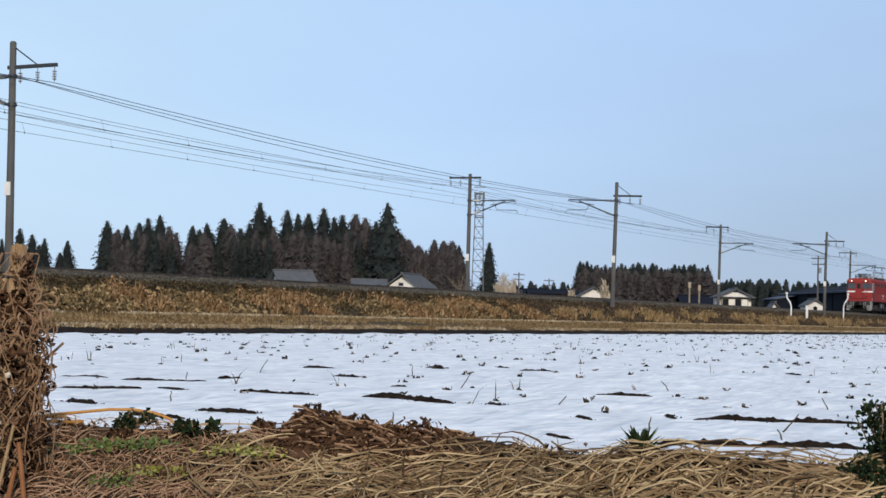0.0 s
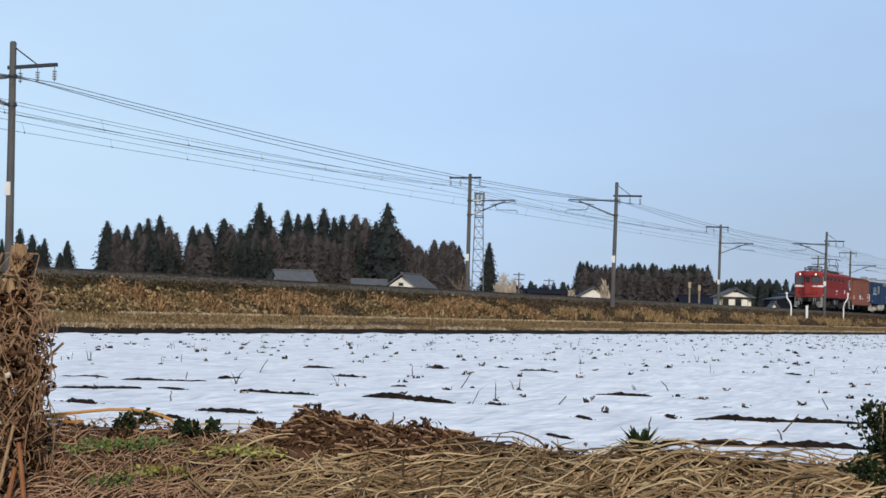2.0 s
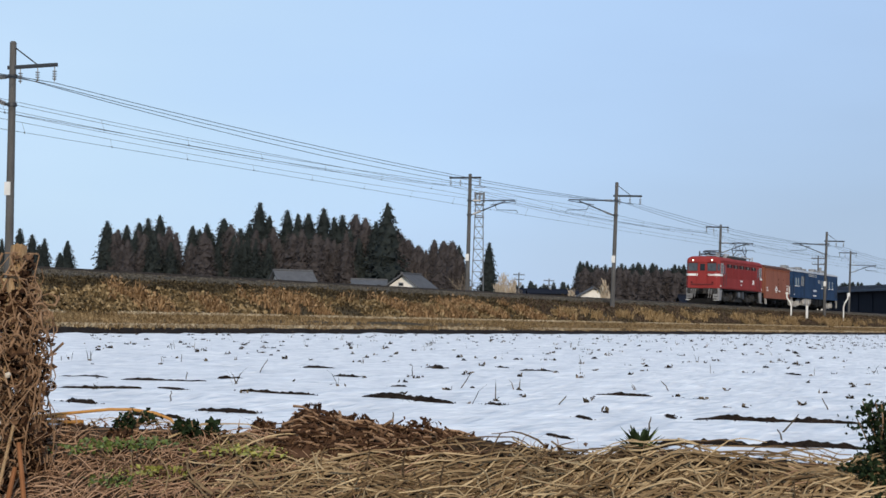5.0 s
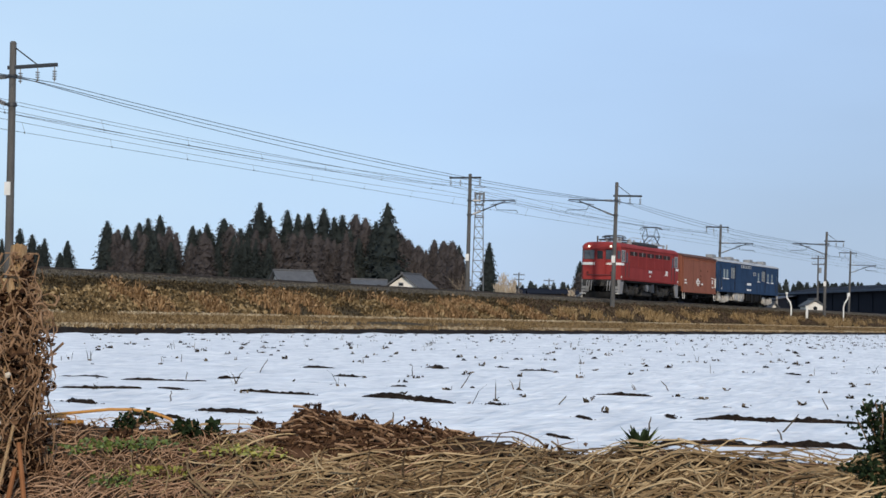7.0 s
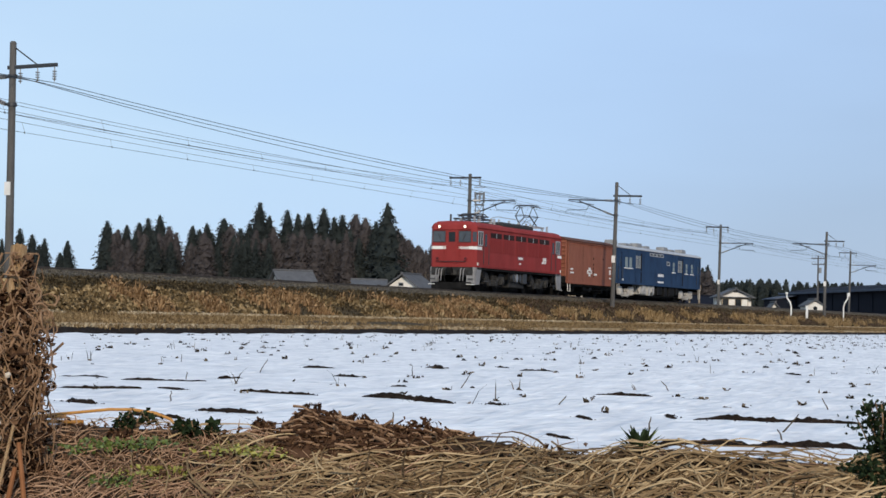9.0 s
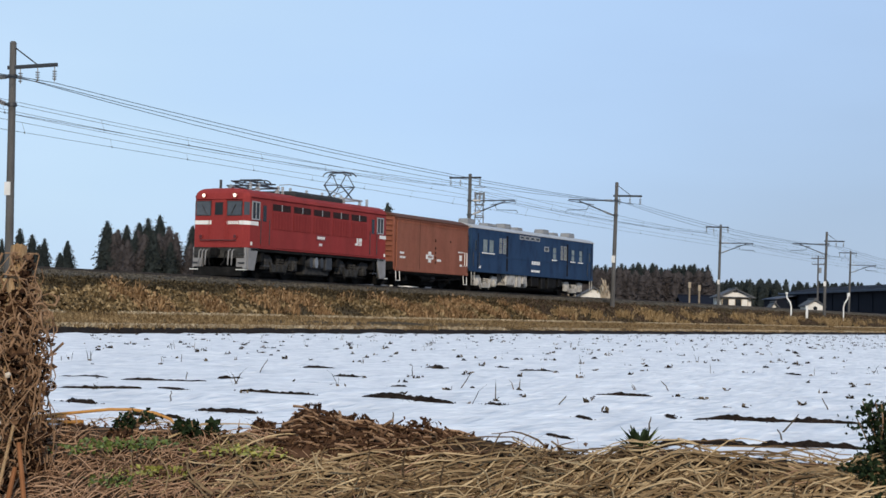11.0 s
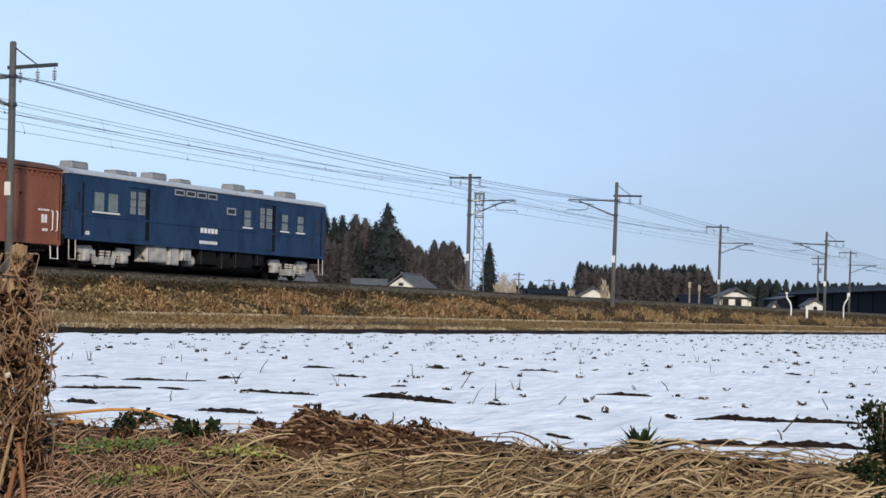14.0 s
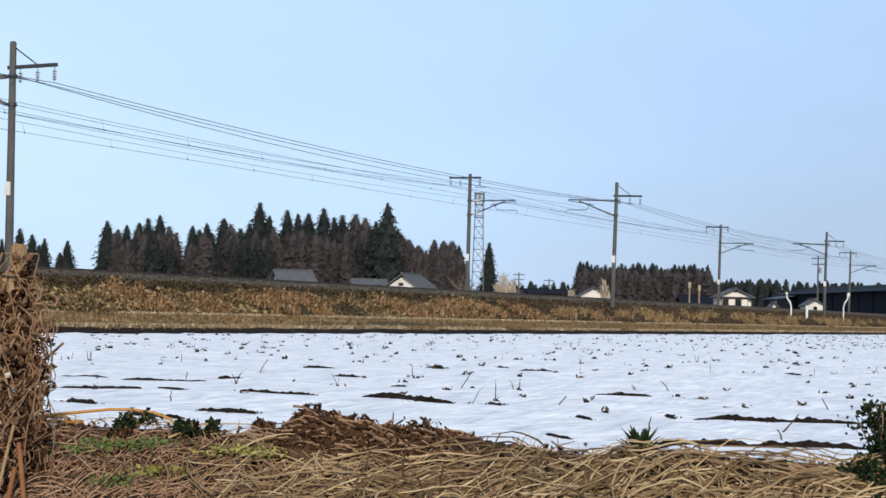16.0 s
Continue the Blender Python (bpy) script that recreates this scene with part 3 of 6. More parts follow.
def ring_frame(x0, x1, z0, z1, y, depth, w, bm=None):
    own = bm if bm is not None else bmesh.new()
    o = [(x0, z0), (x1, z0), (x1, z1), (x0, z1)]
    i = [(x0 + w, z0 + w), (x1 - w, z0 + w), (x1 - w, z1 - w), (x0 + w, z1 - w)]
    vs = [[own.verts.new((x, yy, z)) for x, z in loop] for yy in (y, y - depth) for loop in (o, i)]
    bo, bi, fo, fi = vs
    for j in range(4):
        k = (j + 1) % 4
        own.faces.new((fo[j], fo[k], fi[k], fi[j]))
        own.faces.new((bo[j], bo[k], fo[k], fo[j]))
        own.faces.new((bi[j], bi[k], fi[k], fi[j]))
    return own


def side_window(parent, x0, x1, z0, z1, y, glass="glass", w=0.045, cross=0, mid=False, frame_mat="alu"):
    """A framed window on the side at y: frame, with the pane set back in it."""
    sgn = -1 if y < 0 else 1
    fr = part("window_frame", ring_frame(x0, x1, z0, z1, y, -sgn * 0.0 + 0.03 * (1 if sgn < 0 else -1), w), M[frame_mat], parent)
    bm = box(x0 + w, x1 - w, y - 0.008, y + 0.008, z0 + w, z1 - w)
    part("pane", bm, M[glass], fr)
    if cross:
        for i in range(1, cross + 1):
            z = z0 + (z1 - z0) * i / (cross + 1)
            part("glazing_bar", box(x0 + w, x1 - w, y - 0.028, y + 0.028, z - 0.025, z + 0.025), M[frame_mat], fr)
    if mid:
        xm = (x0 + x1) / 2
        part("glazing_bar", box(xm - 0.025, xm + 0.025, y - 0.028, y + 0.028, z0 + w, z1 - w), M[frame_mat], fr)
    return fr


def bars(parent, x0, x1, z, h, n, y, material="mark"):
    """A line of lettering shown as plain bars."""
    step = (x1 - x0) / n
    bm = bmesh.new()
    for i in range(n):
        box(x0 + step * i + step * 0.08, x0 + step * (i + 0.86), y - 0.008, y, z, z + h, bm=bm)
    return part("lettering", bm, M[material], parent)


def wheelset_mesh(r, name):
    bm = bmesh.new()
    for y in (-0.55, 0.55):
        o = 1 if y > 0 else -1
        tube((0, y - 0.065, 0), (0, y + 0.065, 0), r, 28, bm=bm)
        tube((0, y - o * 0.075, 0), (0, y - o * 0.045, 0), r + 0.028, 28, bm=bm)
        for i in range(6):
            a = i * math.pi / 3
            tube((math.cos(a) * r * .6, y + o * 0.06, math.sin(a) * r * .6), (math.cos(a) * r * .6, y + o * 0.075, math.sin(a) * r * .6), r * 0.13, 8, bm=bm)
        tube((0, y, 0), (0, y + o * 0.16, 0), 0.12, 12, bm=bm)
    tube((0, -0.8, 0), (0, 0.8, 0), 0.08, 12, bm=bm)
    me = bpy.data.meshes.new(name)
    bmesh.ops.recalc_face_normals(bm, faces=bm.faces)
    bm.to_mesh(me); bm.free()
    return me


rolling = []                                # wheelsets: object, place along its vehicle, radius


def bogie(parent, xc, base, r, material, wheels, y=0.98, label=""):
    """A two-axle bogie: side frames with axle boxes, springs and brake gear, and its wheelsets."""
    bg = part("bogie", box(xc - 0.3, xc + 0.3, -0.95, 0.95, r + 0.05, r + 0.32, 0.03), M["under"], parent, label)
    for side in (-1, 1):
        bm = bmesh.new()
        pts = [(-base / 2 - 0.45, r + 0.12), (-base / 2 - 0.45, r + 0.28), (-base / 2 + 0.35, r + 0.30), (-0.55, r + 0.02), (0.55, r + 0.02),
               (base / 2 - 0.35, r + 0.30), (base / 2 + 0.45, r + 0.28), (base / 2 + 0.45, r + 0.12), (base / 2 - 0.45, r + 0.08), (0.6, r - 0.24), (-0.6, r - 0.24), (-base / 2 + 0.45, r + 0.08)]
        yo = side * y
        a = [bm.verts.new((xc + px, yo - 0.06, pz)) for px, pz in pts]
        b = [bm.verts.new((xc + px, yo + 0.06, pz)) for px, pz in pts]
        for i in range(len(pts)):
            j = (i + 1) % len(pts)
            bm.faces.new((a[i], a[j], b[j], b[i]))
        bm.faces.new(a); bm.faces.new(b[::-1])
        part("side_frame", bm, M[material], bg)
        for ax in (-base / 2, base / 2):
            bm = box(xc + ax - 0.17, xc + ax + 0.17, yo - 0.1 if side > 0 else yo - 0.14, yo + 0.14 if side > 0 else yo + 0.1, r - 0.17, r + 0.17, 0.04)
            tube((xc + ax, yo, r), (xc + ax, yo + side * 0.18, r), 0.11, 12, bm=bm)
            part("axle_box", bm, M[material], bg)
            for o in (-0.27, 0.27):
                bm = bmesh.new()
                for i in range(5):
                    z = r - 0.14 + 0.075 * i
                    tube((xc + ax + o, yo, z), (xc + ax + o, yo, z + 0.045), 0.075, 10, bm=bm)
                part("spring", bm, M[material], bg)
        for ax in (-base / 2, base / 2):
            o = 1 if ax < 0 else -1
            part("brake_rod", tube((xc + ax + o * 0.62, yo, r + 0.2), (xc + ax + o * 0.66, yo, r - 0.32), 0.04, 6), M[material], bg)
            part("brake_block", box(xc + ax + o * (r + 0.06) - 0.05, xc + ax + o * (r + 0.06) + 0.05, side * 0.5 - 0.05, side * 0.5 + 0.05, r - 0.2, r + 0.15, 0.015), M["under"], bg)
        part("tie_bar", tube((xc - base / 2 - 0.3, yo + side * 0.03, r - 0.26), (xc + base / 2 + 0.3, yo + side * 0.03, r - 0.26), 0.025, 6), M["under"], bg)
        for o in (-0.2, 0.2):
            bm = bmesh.new()
            for i in range(6):
                z = r - 0.2 + 0.07 * i
                tube((xc + o, yo + side * 0.06, z), (xc + o, yo + side * 0.06, z + 0.045), 0.1, 12, bm=bm)
            part("bolster_spring", bm, M[material], bg)
    for ax in (-base / 2, base / 2):
        w = hang("wheelset", wheels, M["under"], parent, "", pose(xc + ax, 0, r))
        rolling.append((w, xc + ax, r))
    return bg


def buffer_gear(parent, x, out, z=0.88):
    bm = box(min(x, x + out * 0.32), max(x, x + out * 0.32), -0.09, 0.09, z - 0.1, z + 0.1, 0.02)
    box(min(x + out * 0.26, x + out * 0.48), max(x + out * 0.26, x + out * 0.48), -0.16, 0.16, z - 0.16, z + 0.16, 0.05, bm=bm)
    part("coupler", bm, M["under"], parent)
    for y in (-0.42, 0.36):
        part("brake_hose", pipe([(x, y, z + 0.02), (x + out * 0.16, y, z - 0.02), (x + out * 0.22, y, z - 0.28), (x + out * 0.3, y * 0.7, z - 0.4)], 0.03), M["under"], parent)


# locomotive: x runs from its front backwards, z from the rail head
loco = thing("electric_locomotive", TRACK @ pose(0, NEAR, RAIL), "red electric locomotive with white front stripe and raised pantograph", "locomotive")
LL = 13.1


def loco_body():
    """Body with canted front corners and a rounded roof."""
    plan = [(-0.12, -1.4), (12.88, -1.4), (13.16, -1.2), (13.16, 1.2), (12.88, 1.4), (-0.12, 1.4), (-0.4, 1.2), (-0.4, -1.2)]
    levels = [(1.06, 1.0, 0.0), (1.12, 1.0, 0.0), (2.45, 1.0, 0.0), (3.10, 0.992, 0.03), (3.30, 0.985, 0.06), (3.42, 0.95, 0.09), (3.52, 0.86, 0.16), (3.60, 0.70, 0.28), (3.64, 0.4, 0.45)]
    bm = bmesh.new()
    rings = []
    for z, ky, cut in levels:
        rings.append([bm.verts.new((min(max(x, -0.4 + cut), 13.16 - cut), y * ky, z)) for x, y in plan])
    for a, b in zip(rings, rings[1:]):
        for i in range(8):
            bm.faces.new((a[i], a[(i + 1) % 8], b[(i + 1) % 8], b[i]))
    bm.faces.new(rings[0][::-1]); bm.faces.new(rings[-1])
    return bm


part("body", loco_body(), M["red"], loco)
part("floor_sill", box(0.05, 12.8, -1.36, 1.36, 0.92, 1.05, 0.02), M["under"], loco)
for y in (-1, 1):
    part("rain_gutter", box(-0.1, 12.86, y * 1.41 - 0.025, y * 1.41 + 0.025, 3.24, 3.30, 0.008), M["red"], loco)
    part("body_rib", box(1.75, LL - 1.75, y * 1.41 - 0.015, y * 1.41 + 0.015, 1.13, 1.19, 0.005), M["red"], loco)
    for i in range(5):
        x0 = 1.78 + 1.86 * i
        lou = part("louvre", box(x0, x0 + 1.55, y * 1.402 - 0.012, y * 1.402 + 0.012, 2.78, 3.06), M["louvre"], loco, "dark ventilation louvre")
        for j in range(4):
            z = 2.81 + 0.065 * j
            part("slat", box(x0 + 0.03, x0 + 1.52, y * 1.412 - 0.012, y * 1.412 + 0.012, z, z + 0.022), M["louvre"], lou)
        part("divider", box(x0 + 0.74, x0 + 0.80, y * 1.416 - 0.015, y * 1.416 + 0.015, 2.78, 3.06), M["alu"], lou)
        part("filter_panel", box(x0 - 0.02, x0 + 1.57, y * 1.404 - 0.012, y * 1.404 + 0.012, 1.95, 2.70, 0.004), M["filter"], loco)
        for j in range(6):
            xx = x0 + 0.08 + 0.27 * j
            part("filter_rib", box(xx, xx + 0.05, y * 1.41 - 0.01, y * 1.41 + 0.01, 2.0, 2.66), M["red"], loco)
    for x0, x1 in ((0.76, 1.36), (11.15, 11.75)):
        d = part("cab_door", box(x0, x1, y * 1.40 - 0.014, y * 1.40 + 0.014, 1.14, 3.10, 0.006), M["red"], loco)
        part("door_window", box(x0 + 0.16, x1 - 0.16, y * 1.415 - 0.012, y * 1.415 + 0.012, 2.25, 2.95), M["glass"], d)
        for xx in (x0 - 0.07, x1 + 0.07):
            part("handrail", tube((xx, y * 1.46, 1.25), (xx, y * 1.46, 2.35), 0.018, 6), M["dark_steel"], loco)
    for x0, x1 in ((-0.02, 0.66), (11.88, 12.6)):
        side_window(loco, x0, x1, 2.27, 3.08, y * 1.402, mid=True, w=0.06)
    pl = part("number_plate", rounded(5.75, 6.65, 1.66, 1.9, -1.402, 0.02) if y < 0 else box(5.75, 6.65, 1.4, 1.42, 1.66, 1.9), M["plate_red"], loco, "dark red plate with white characters")
    bars(pl, 5.84, 6.56, 1.72, 0.12, 6, y * 1.42 + (0 if y < 0 else 0.01))
    bars(loco, 6.05, 6.35, 1.42, 0.1, 2, y * 1.402 + (0 if y < 0 else 0.01))
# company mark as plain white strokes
bm = bmesh.new()
box(9.80, 9.92, -1.412, -1.40, 1.66, 2.02, bm=bm); box(9.64, 9.92, -1.412, -1.40, 1.60, 1.70, bm=bm)
box(9.99, 10.31, -1.412, -1.40, 1.80, 2.02, bm=bm); box(9.99, 10.09, -1.412, -1.40, 1.60, 1.82, bm=bm); box(10.18, 10.29, -1.412, -1.40, 1.60, 1.82, bm=bm)
part("company_mark", bm, M["mark"], loco, "white painted company mark")


def loco_end(x, o):
    """Front or rear end; o is -1 at the front."""
    f = x + o * 0.13
    def slab(name, y0, y1, z0, z1, t, mat, par, bev=0.0, label=""):
        return part(name, box(min(f, f + o * t), max(f, f + o * t), y0, y1, z0, z1, bev), M[mat], par, label)
    slab("gangway_door", -0.34, 0.34, 1.25, 3.12, 0.02, "red", loco, 0.006)
    slab("door_window", -0.2, 0.2, 2.45, 3.0, 0.028, "glass", loco)
    for y in (-1, 1):
        wf = slab("windscreen_surround", min(y * 0.40, y * 1.16), max(y * 0.40, y * 1.16), 2.42, 3.06, 0.018, "dark_steel", loco)
        slab("windscreen", min(y * 0.44, y * 1.13), max(y * 0.44, y * 1.13), 2.46, 3.02, 0.026, "screen", wf)
        part("wiper", tube((f + o * 0.05, y * 0.62, 2.5), (f + o * 0.05, y * 0.85, 2.9), 0.014, 5), M["dark_steel"], wf)
        # corner window on the canted edge
        c = box(-0.13, 0.13, -0.012, 0.012, 2.46, 3.02)
        mm = pose(f - o * 0.14, y * 1.3, 0, 0, 0, math.degrees(math.atan2(-o * y * 0.2, 0.28)))
        part("corner_window", c, M["screen"], loco, "", mm)
        y0, y1 = (0.38, 1.2) if y * o < 0 else (1.0, 1.2)       # the number takes the place of one half
        slab("front_stripe", min(y * y0, y * y1), max(y * y0, y * y1), 2.04, 2.21, 0.01, "mark", loco, 0, "white painted stripe")
        part("marker_lamp", box(min(f - o * 0.34, f - o * 0.46), max(f - o * 0.34, f - o * 0.46), y * 1.41 - 0.02, y * 1.41 + 0.02, 1.16, 1.32, 0.012), M["white"], loco, "small pale marker lamp")
        part("corner_stripe", box(-0.17, 0.17, -0.01, 0.01, 2.04, 2.21), M["mark"], loco, "", mm)
        part("side_stripe", box(min(f - o * 0.28, f - o * 0.95), max(f - o * 0.28, f - o * 0.95), y * 1.405 - 0.008, y * 1.405 + 0.008, 2.04, 2.21), M["mark"], loco)
        hl = part("headlight", tube((f - o * 0.25, y * 0.78, 3.30), (f + o * 0.04, y * 0.78, 3.30), 0.12, 18), M["red"], loco)
        part("headlight_lens", tube((f + o * 0.04, y * 0.78, 3.30), (f + o * 0.052, y * 0.78, 3.30), 0.075, 18), M["lamp"] if o < 0 else M["glass"], hl, "lit warm white headlight" if o < 0 else "")
        tl = part("tail_lamp", tube((f, y * 0.86, 1.52), (f + o * 0.07, y * 0.86, 1.52), 0.1, 14), M["red"], loco)
        part("lamp_lens", tube((f + o * 0.07, y * 0.86, 1.52), (f + o * 0.08, y * 0.86, 1.52), 0.075, 14), M["lamp_dark"], tl)
        part("hand_rail", tube((f + o * 0.06, y * 0.46, 1.3), (f + o * 0.06, y * 0.46, 2.3), 0.016, 6), M["red"], loco)
        # grey corner skirt and step
        sk = bmesh.new()
        q = [(x - o * 0.12, 1.06), (x - o * 0.95, 1.06), (x - o * 0.65, 0.32), (x - o * 0.12, 0.32)]
        a = [sk.verts.new((px, y * 1.36, pz)) for px, pz in q]
        b = [sk.verts.new((px, y * 1.30, pz)) for px, pz in q]
        for i in range(4):
            sk.faces.new((a[i], a[(i + 1) % 4], b[(i + 1) % 4], b[i]))
        sk.faces.new(a); sk.faces.new(b[::-1])
        part("side_skirt", sk, M["skirt_grey"], loco)
        part("corner_skirt", box(min(x - o * 0.1, x + o * 0.06), max(x - o * 0.1, x + o * 0.06), min(y * 0.86, y * 1.34), max(y * 0.86, y * 1.34), 0.36, 1.06, 0.03), M["skirt_grey"], loco)
        stp = part("shunter_step", box(min(x, x + o * 0.22), max(x, x + o * 0.22), min(y * 0.95, y * 1.38), max(y * 0.95, y * 1.38), 0.30, 0.34, 0.006), M["white"], loco, "white edged foot step")
        for zz in (0.55, 0.8):
            part("step_rung", box(min(x, x + o * 0.14), max(x, x + o * 0.14), min(y * 1.0, y * 1.3), max(y * 1.0, y * 1.3), zz, zz + 0.03), M["dark_steel"], loco)
    part("brow", box(min(f, f + o * 0.05), max(f, f + o * 0.05), -1.15, 1.15, 3.12, 3.17, 0.015), M["red"], loco)
    part("buffer_beam", box(min(x, x + o * 0.1), max(x, x + o * 0.1), -1.25, 1.25, 0.7, 1.06, 0.02), M["gear"], loco, "dark grey buffer beam")
    part("snow_plough", box(min(x + o * 0.05, x + o * 0.2), max(x + o * 0.05, x + o * 0.2), -1.2, 1.2, 0.03, 0.44, 0.03), M["under"], loco)
    for yy in (-0.78, -0.6, 0.55, 0.72, 0.88):
        part("air_hose", pipe([(x + o * 0.1, yy, 0.96), (x + o * 0.24, yy, 0.9), (x + o * 0.28, yy, 0.66), (x + o * 0.2, yy + 0.06, 0.5)], 0.03), M["skirt_grey"], loco)
    bars_y = bmesh.new()
    for i in range(7):
        y0 = -0.98 + 0.085 * i if o < 0 else 0.40 + 0.085 * i
        box(min(f, f + o * 0.016), max(f, f + o * 0.016), y0 + 0.008, y0 + 0.066, 2.05, 2.19, bm=bars_y)
    part("number_lettering", bars_y, M["mark"], loco, "white painted number")
    part("front_rail", pipe([(f + o * 0.03, -0.9, 1.36), (f + o * 0.09, -0.85, 1.36), (f + o * 0.09, 0.85, 1.36), (f + o * 0.03, 0.9, 1.36)], 0.018), M["dark_steel"], loco)
    buffer_gear(loco, x + o * 0.08, o)


loco_end(-0.27, -1)
loco_end(13.03, 1)
part("roof_housing", box(4.2, 8.9, -1.1, 1.1, 3.42, 3.78, 0.08), M["roof_black"], loco, "black roof housing")
for i in range(5):
    part("roof_hatch", box(4.35 + 0.88 * i, 5.15 + 0.88 * i, -0.9, 0.9, 3.77, 3.83, 0.015), M["roof_black"], loco)
for y in (-0.75,):
    part("roof_busbar", pipe([(3.4, y, 4.02), (4.3, y, 4.12), (8.4, y, 4.10), (9.3, y, 4.0)], 0.02), M["alu"], loco)
for x in (0.9, 1.6, 3.3, 3.7, 4.4, 5.9, 7.4, 8.6, 9.3, 12.0):
    bm = bmesh.new()
    for i in range(5):
        tube((x, -0.75, 3.56 + 0.085 * i), (x, -0.75, 3.63 + 0.085 * i), 0.085, 12, 0.05, bm=bm)
    part("roof_insulator", bm, M["alu"] if x in (3.3, 3.7, 9.3) else M["porcelain"], loco)
part("air_horn", tube((0.3, -0.3, 3.7), (0.0, -0.3, 3.72), 0.05, 10, 0.09), M["steel"], loco)
part("antenna", tube((0.55, 0.55, 3.6), (0.55, 0.55, 4.05), 0.06, 8), M["dark_steel"], loco)


def pantograph(xc, up):
    p = part("pantograph", pipe([(xc - 1.0, -0.75, 3.86), (xc + 1.0, -0.75, 3.86), (xc + 1.0, 0.75, 3.86), (xc - 1.0, 0.75, 3.86), (xc - 1.0, -0.72, 3.86)], 0.04), M["alu"] if up else M["dark_steel"], loco, "raised diamond pantograph" if up else "folded diamond pantograph")
    top = 5.18 if up else 4.17
    mid = 4.52 if up else 4.06
    knee = 0.70 if up else 1.1
    base = 0.36 if up else 0.5
    for x, y in ((-0.85, -0.7), (0.85, -0.7), (-0.85, 0.7), (0.85, 0.7)):
        bm = bmesh.new()
        for i in range(3):
            tube((xc + x, y, 3.55 + 0.1 * i), (xc + x, y, 3.63 + 0.1 * i), 0.1, 12, 0.06, bm=bm)
        part("support_insulator", bm, M["porcelain"], p)
    for y in (-0.45, 0.45):
        for o in (-1, 1):
            part("lower_arm", tube((xc - o * base, y * 1.2, 3.9), (xc + o * knee, y, mid), 0.035, 8), M["dark_steel"], p)
            part("upper_arm", tube((xc + o * knee, y, mid), (xc + o * 0.08, y * 0.9, top - 0.12), 0.024, 6), M["dark_steel"], p)
    for o in (-1, 1):
        part("knee_bar", tube((xc + o * knee, -0.5, mid), (xc + o * knee, 0.5, mid), 0.025, 6), M["dark_steel"], p)
        part("cross_brace", tube((xc + o * knee, -0.45, mid), (xc - o * base, 0.5, 3.92), 0.015, 5), M["dark_steel"], p)
        part("collector_strip", pipe([(xc + o * 0.25, -0.78, top - 0.18), (xc + o * 0.25, -0.66, top - 0.05), (xc + o * 0.25, -0.52, top), (xc + o * 0.25, 0.52, top), (xc + o * 0.25, 0.66, top - 0.05), (xc + o * 0.25, 0.78, top - 0.18)], 0.03), M["dark_steel"], p)
    part("head_bar", box(xc - 0.28, xc + 0.28, -0.42, -0.36, top - 0.14, top - 0.09), M["dark_steel"], p)
    part("head_bar", box(xc - 0.28, xc + 0.28, 0.36, 0.42, top - 0.14, top - 0.09), M["dark_steel"], p)


pantograph(2.4, False)
pantograph(10.5, True)
loco_wheels = wheelset_mesh(0.56, "wheelset_large")
bogie(loco, 3.1, 2.5, 0.56, "gear", loco_wheels)
bogie(loco, LL - 3.1, 2.5, 0.56, "gear", loco_wheels)
part("transformer_tank", box(5.35, 7.7, -1.05, 1.05, 0.26, 0.95, 0.05), M["gear"], loco)
for i, x in enumerate((5.6, 6.1, 6.6)):
    part("air_reservoir", tube((x, -1.28, 0.72), (x, -1.02, 0.72), 0.17, 16), M["dark_steel"] if i != 1 else M["steel"], loco)
part("battery_box", box(7.0, 7.6, -1.28, -1.0, 0.5, 0.92, 0.03), M["dark_steel"], loco)
for x in (1.2, 4.9, 8.2, LL - 1.2):
    part("sand_box", box(x - 0.16, x + 0.16, -1.28, -0.98, 0.62, 1.0, 0.03), M["under"], loco)
    part("sand_pipe", tube((x, -0.95, 0.62), (x + 0.12, -0.6, 0.12), 0.02, 6), M["under"], loco)
part("cab_step", box(1.1, 1.6, -1.42, -1.25, 0.5, 0.53), M["dark_steel"], loco)
part("cab_step", box(LL - 1.6, LL - 1.1, -1.42, -1.25, 0.5, 0.53), M["dark_steel"], loco)

# covered goods wagon
wagon = thing("covered_wagon", TRACK @ pose(0, NEAR, RAIL), "reddish-brown steel covered goods wagon with sliding doors", "goods wagon")
WL = 8.97
prof = [(-1.3, 0.78), (1.3, 0.78), (1.3, 3.22), (1.24, 3.26), (0.9, 3.38), (0.45, 3.47), (0, 3.5), (-0.45, 3.47), (-0.9, 3.38), (-1.24, 3.26), (-1.3, 3.22)]
part("body", extrude_profile(prof, 0, WL), M["brown"], wagon)
part("roof", extrude_profile([(-1.40, 3.24), (-1.40, 3.27), (-1.26, 3.34), (-0.9, 3.47), (-0.45, 3.55), (0, 3.58), (0.45, 3.55), (0.9, 3.47), (1.26, 3.34), (1.40, 3.27), (1.40, 3.24), (1.2, 3.3), (-1.2, 3.3)], -0.06, WL + 0.06), M["roof_brown"], wagon)
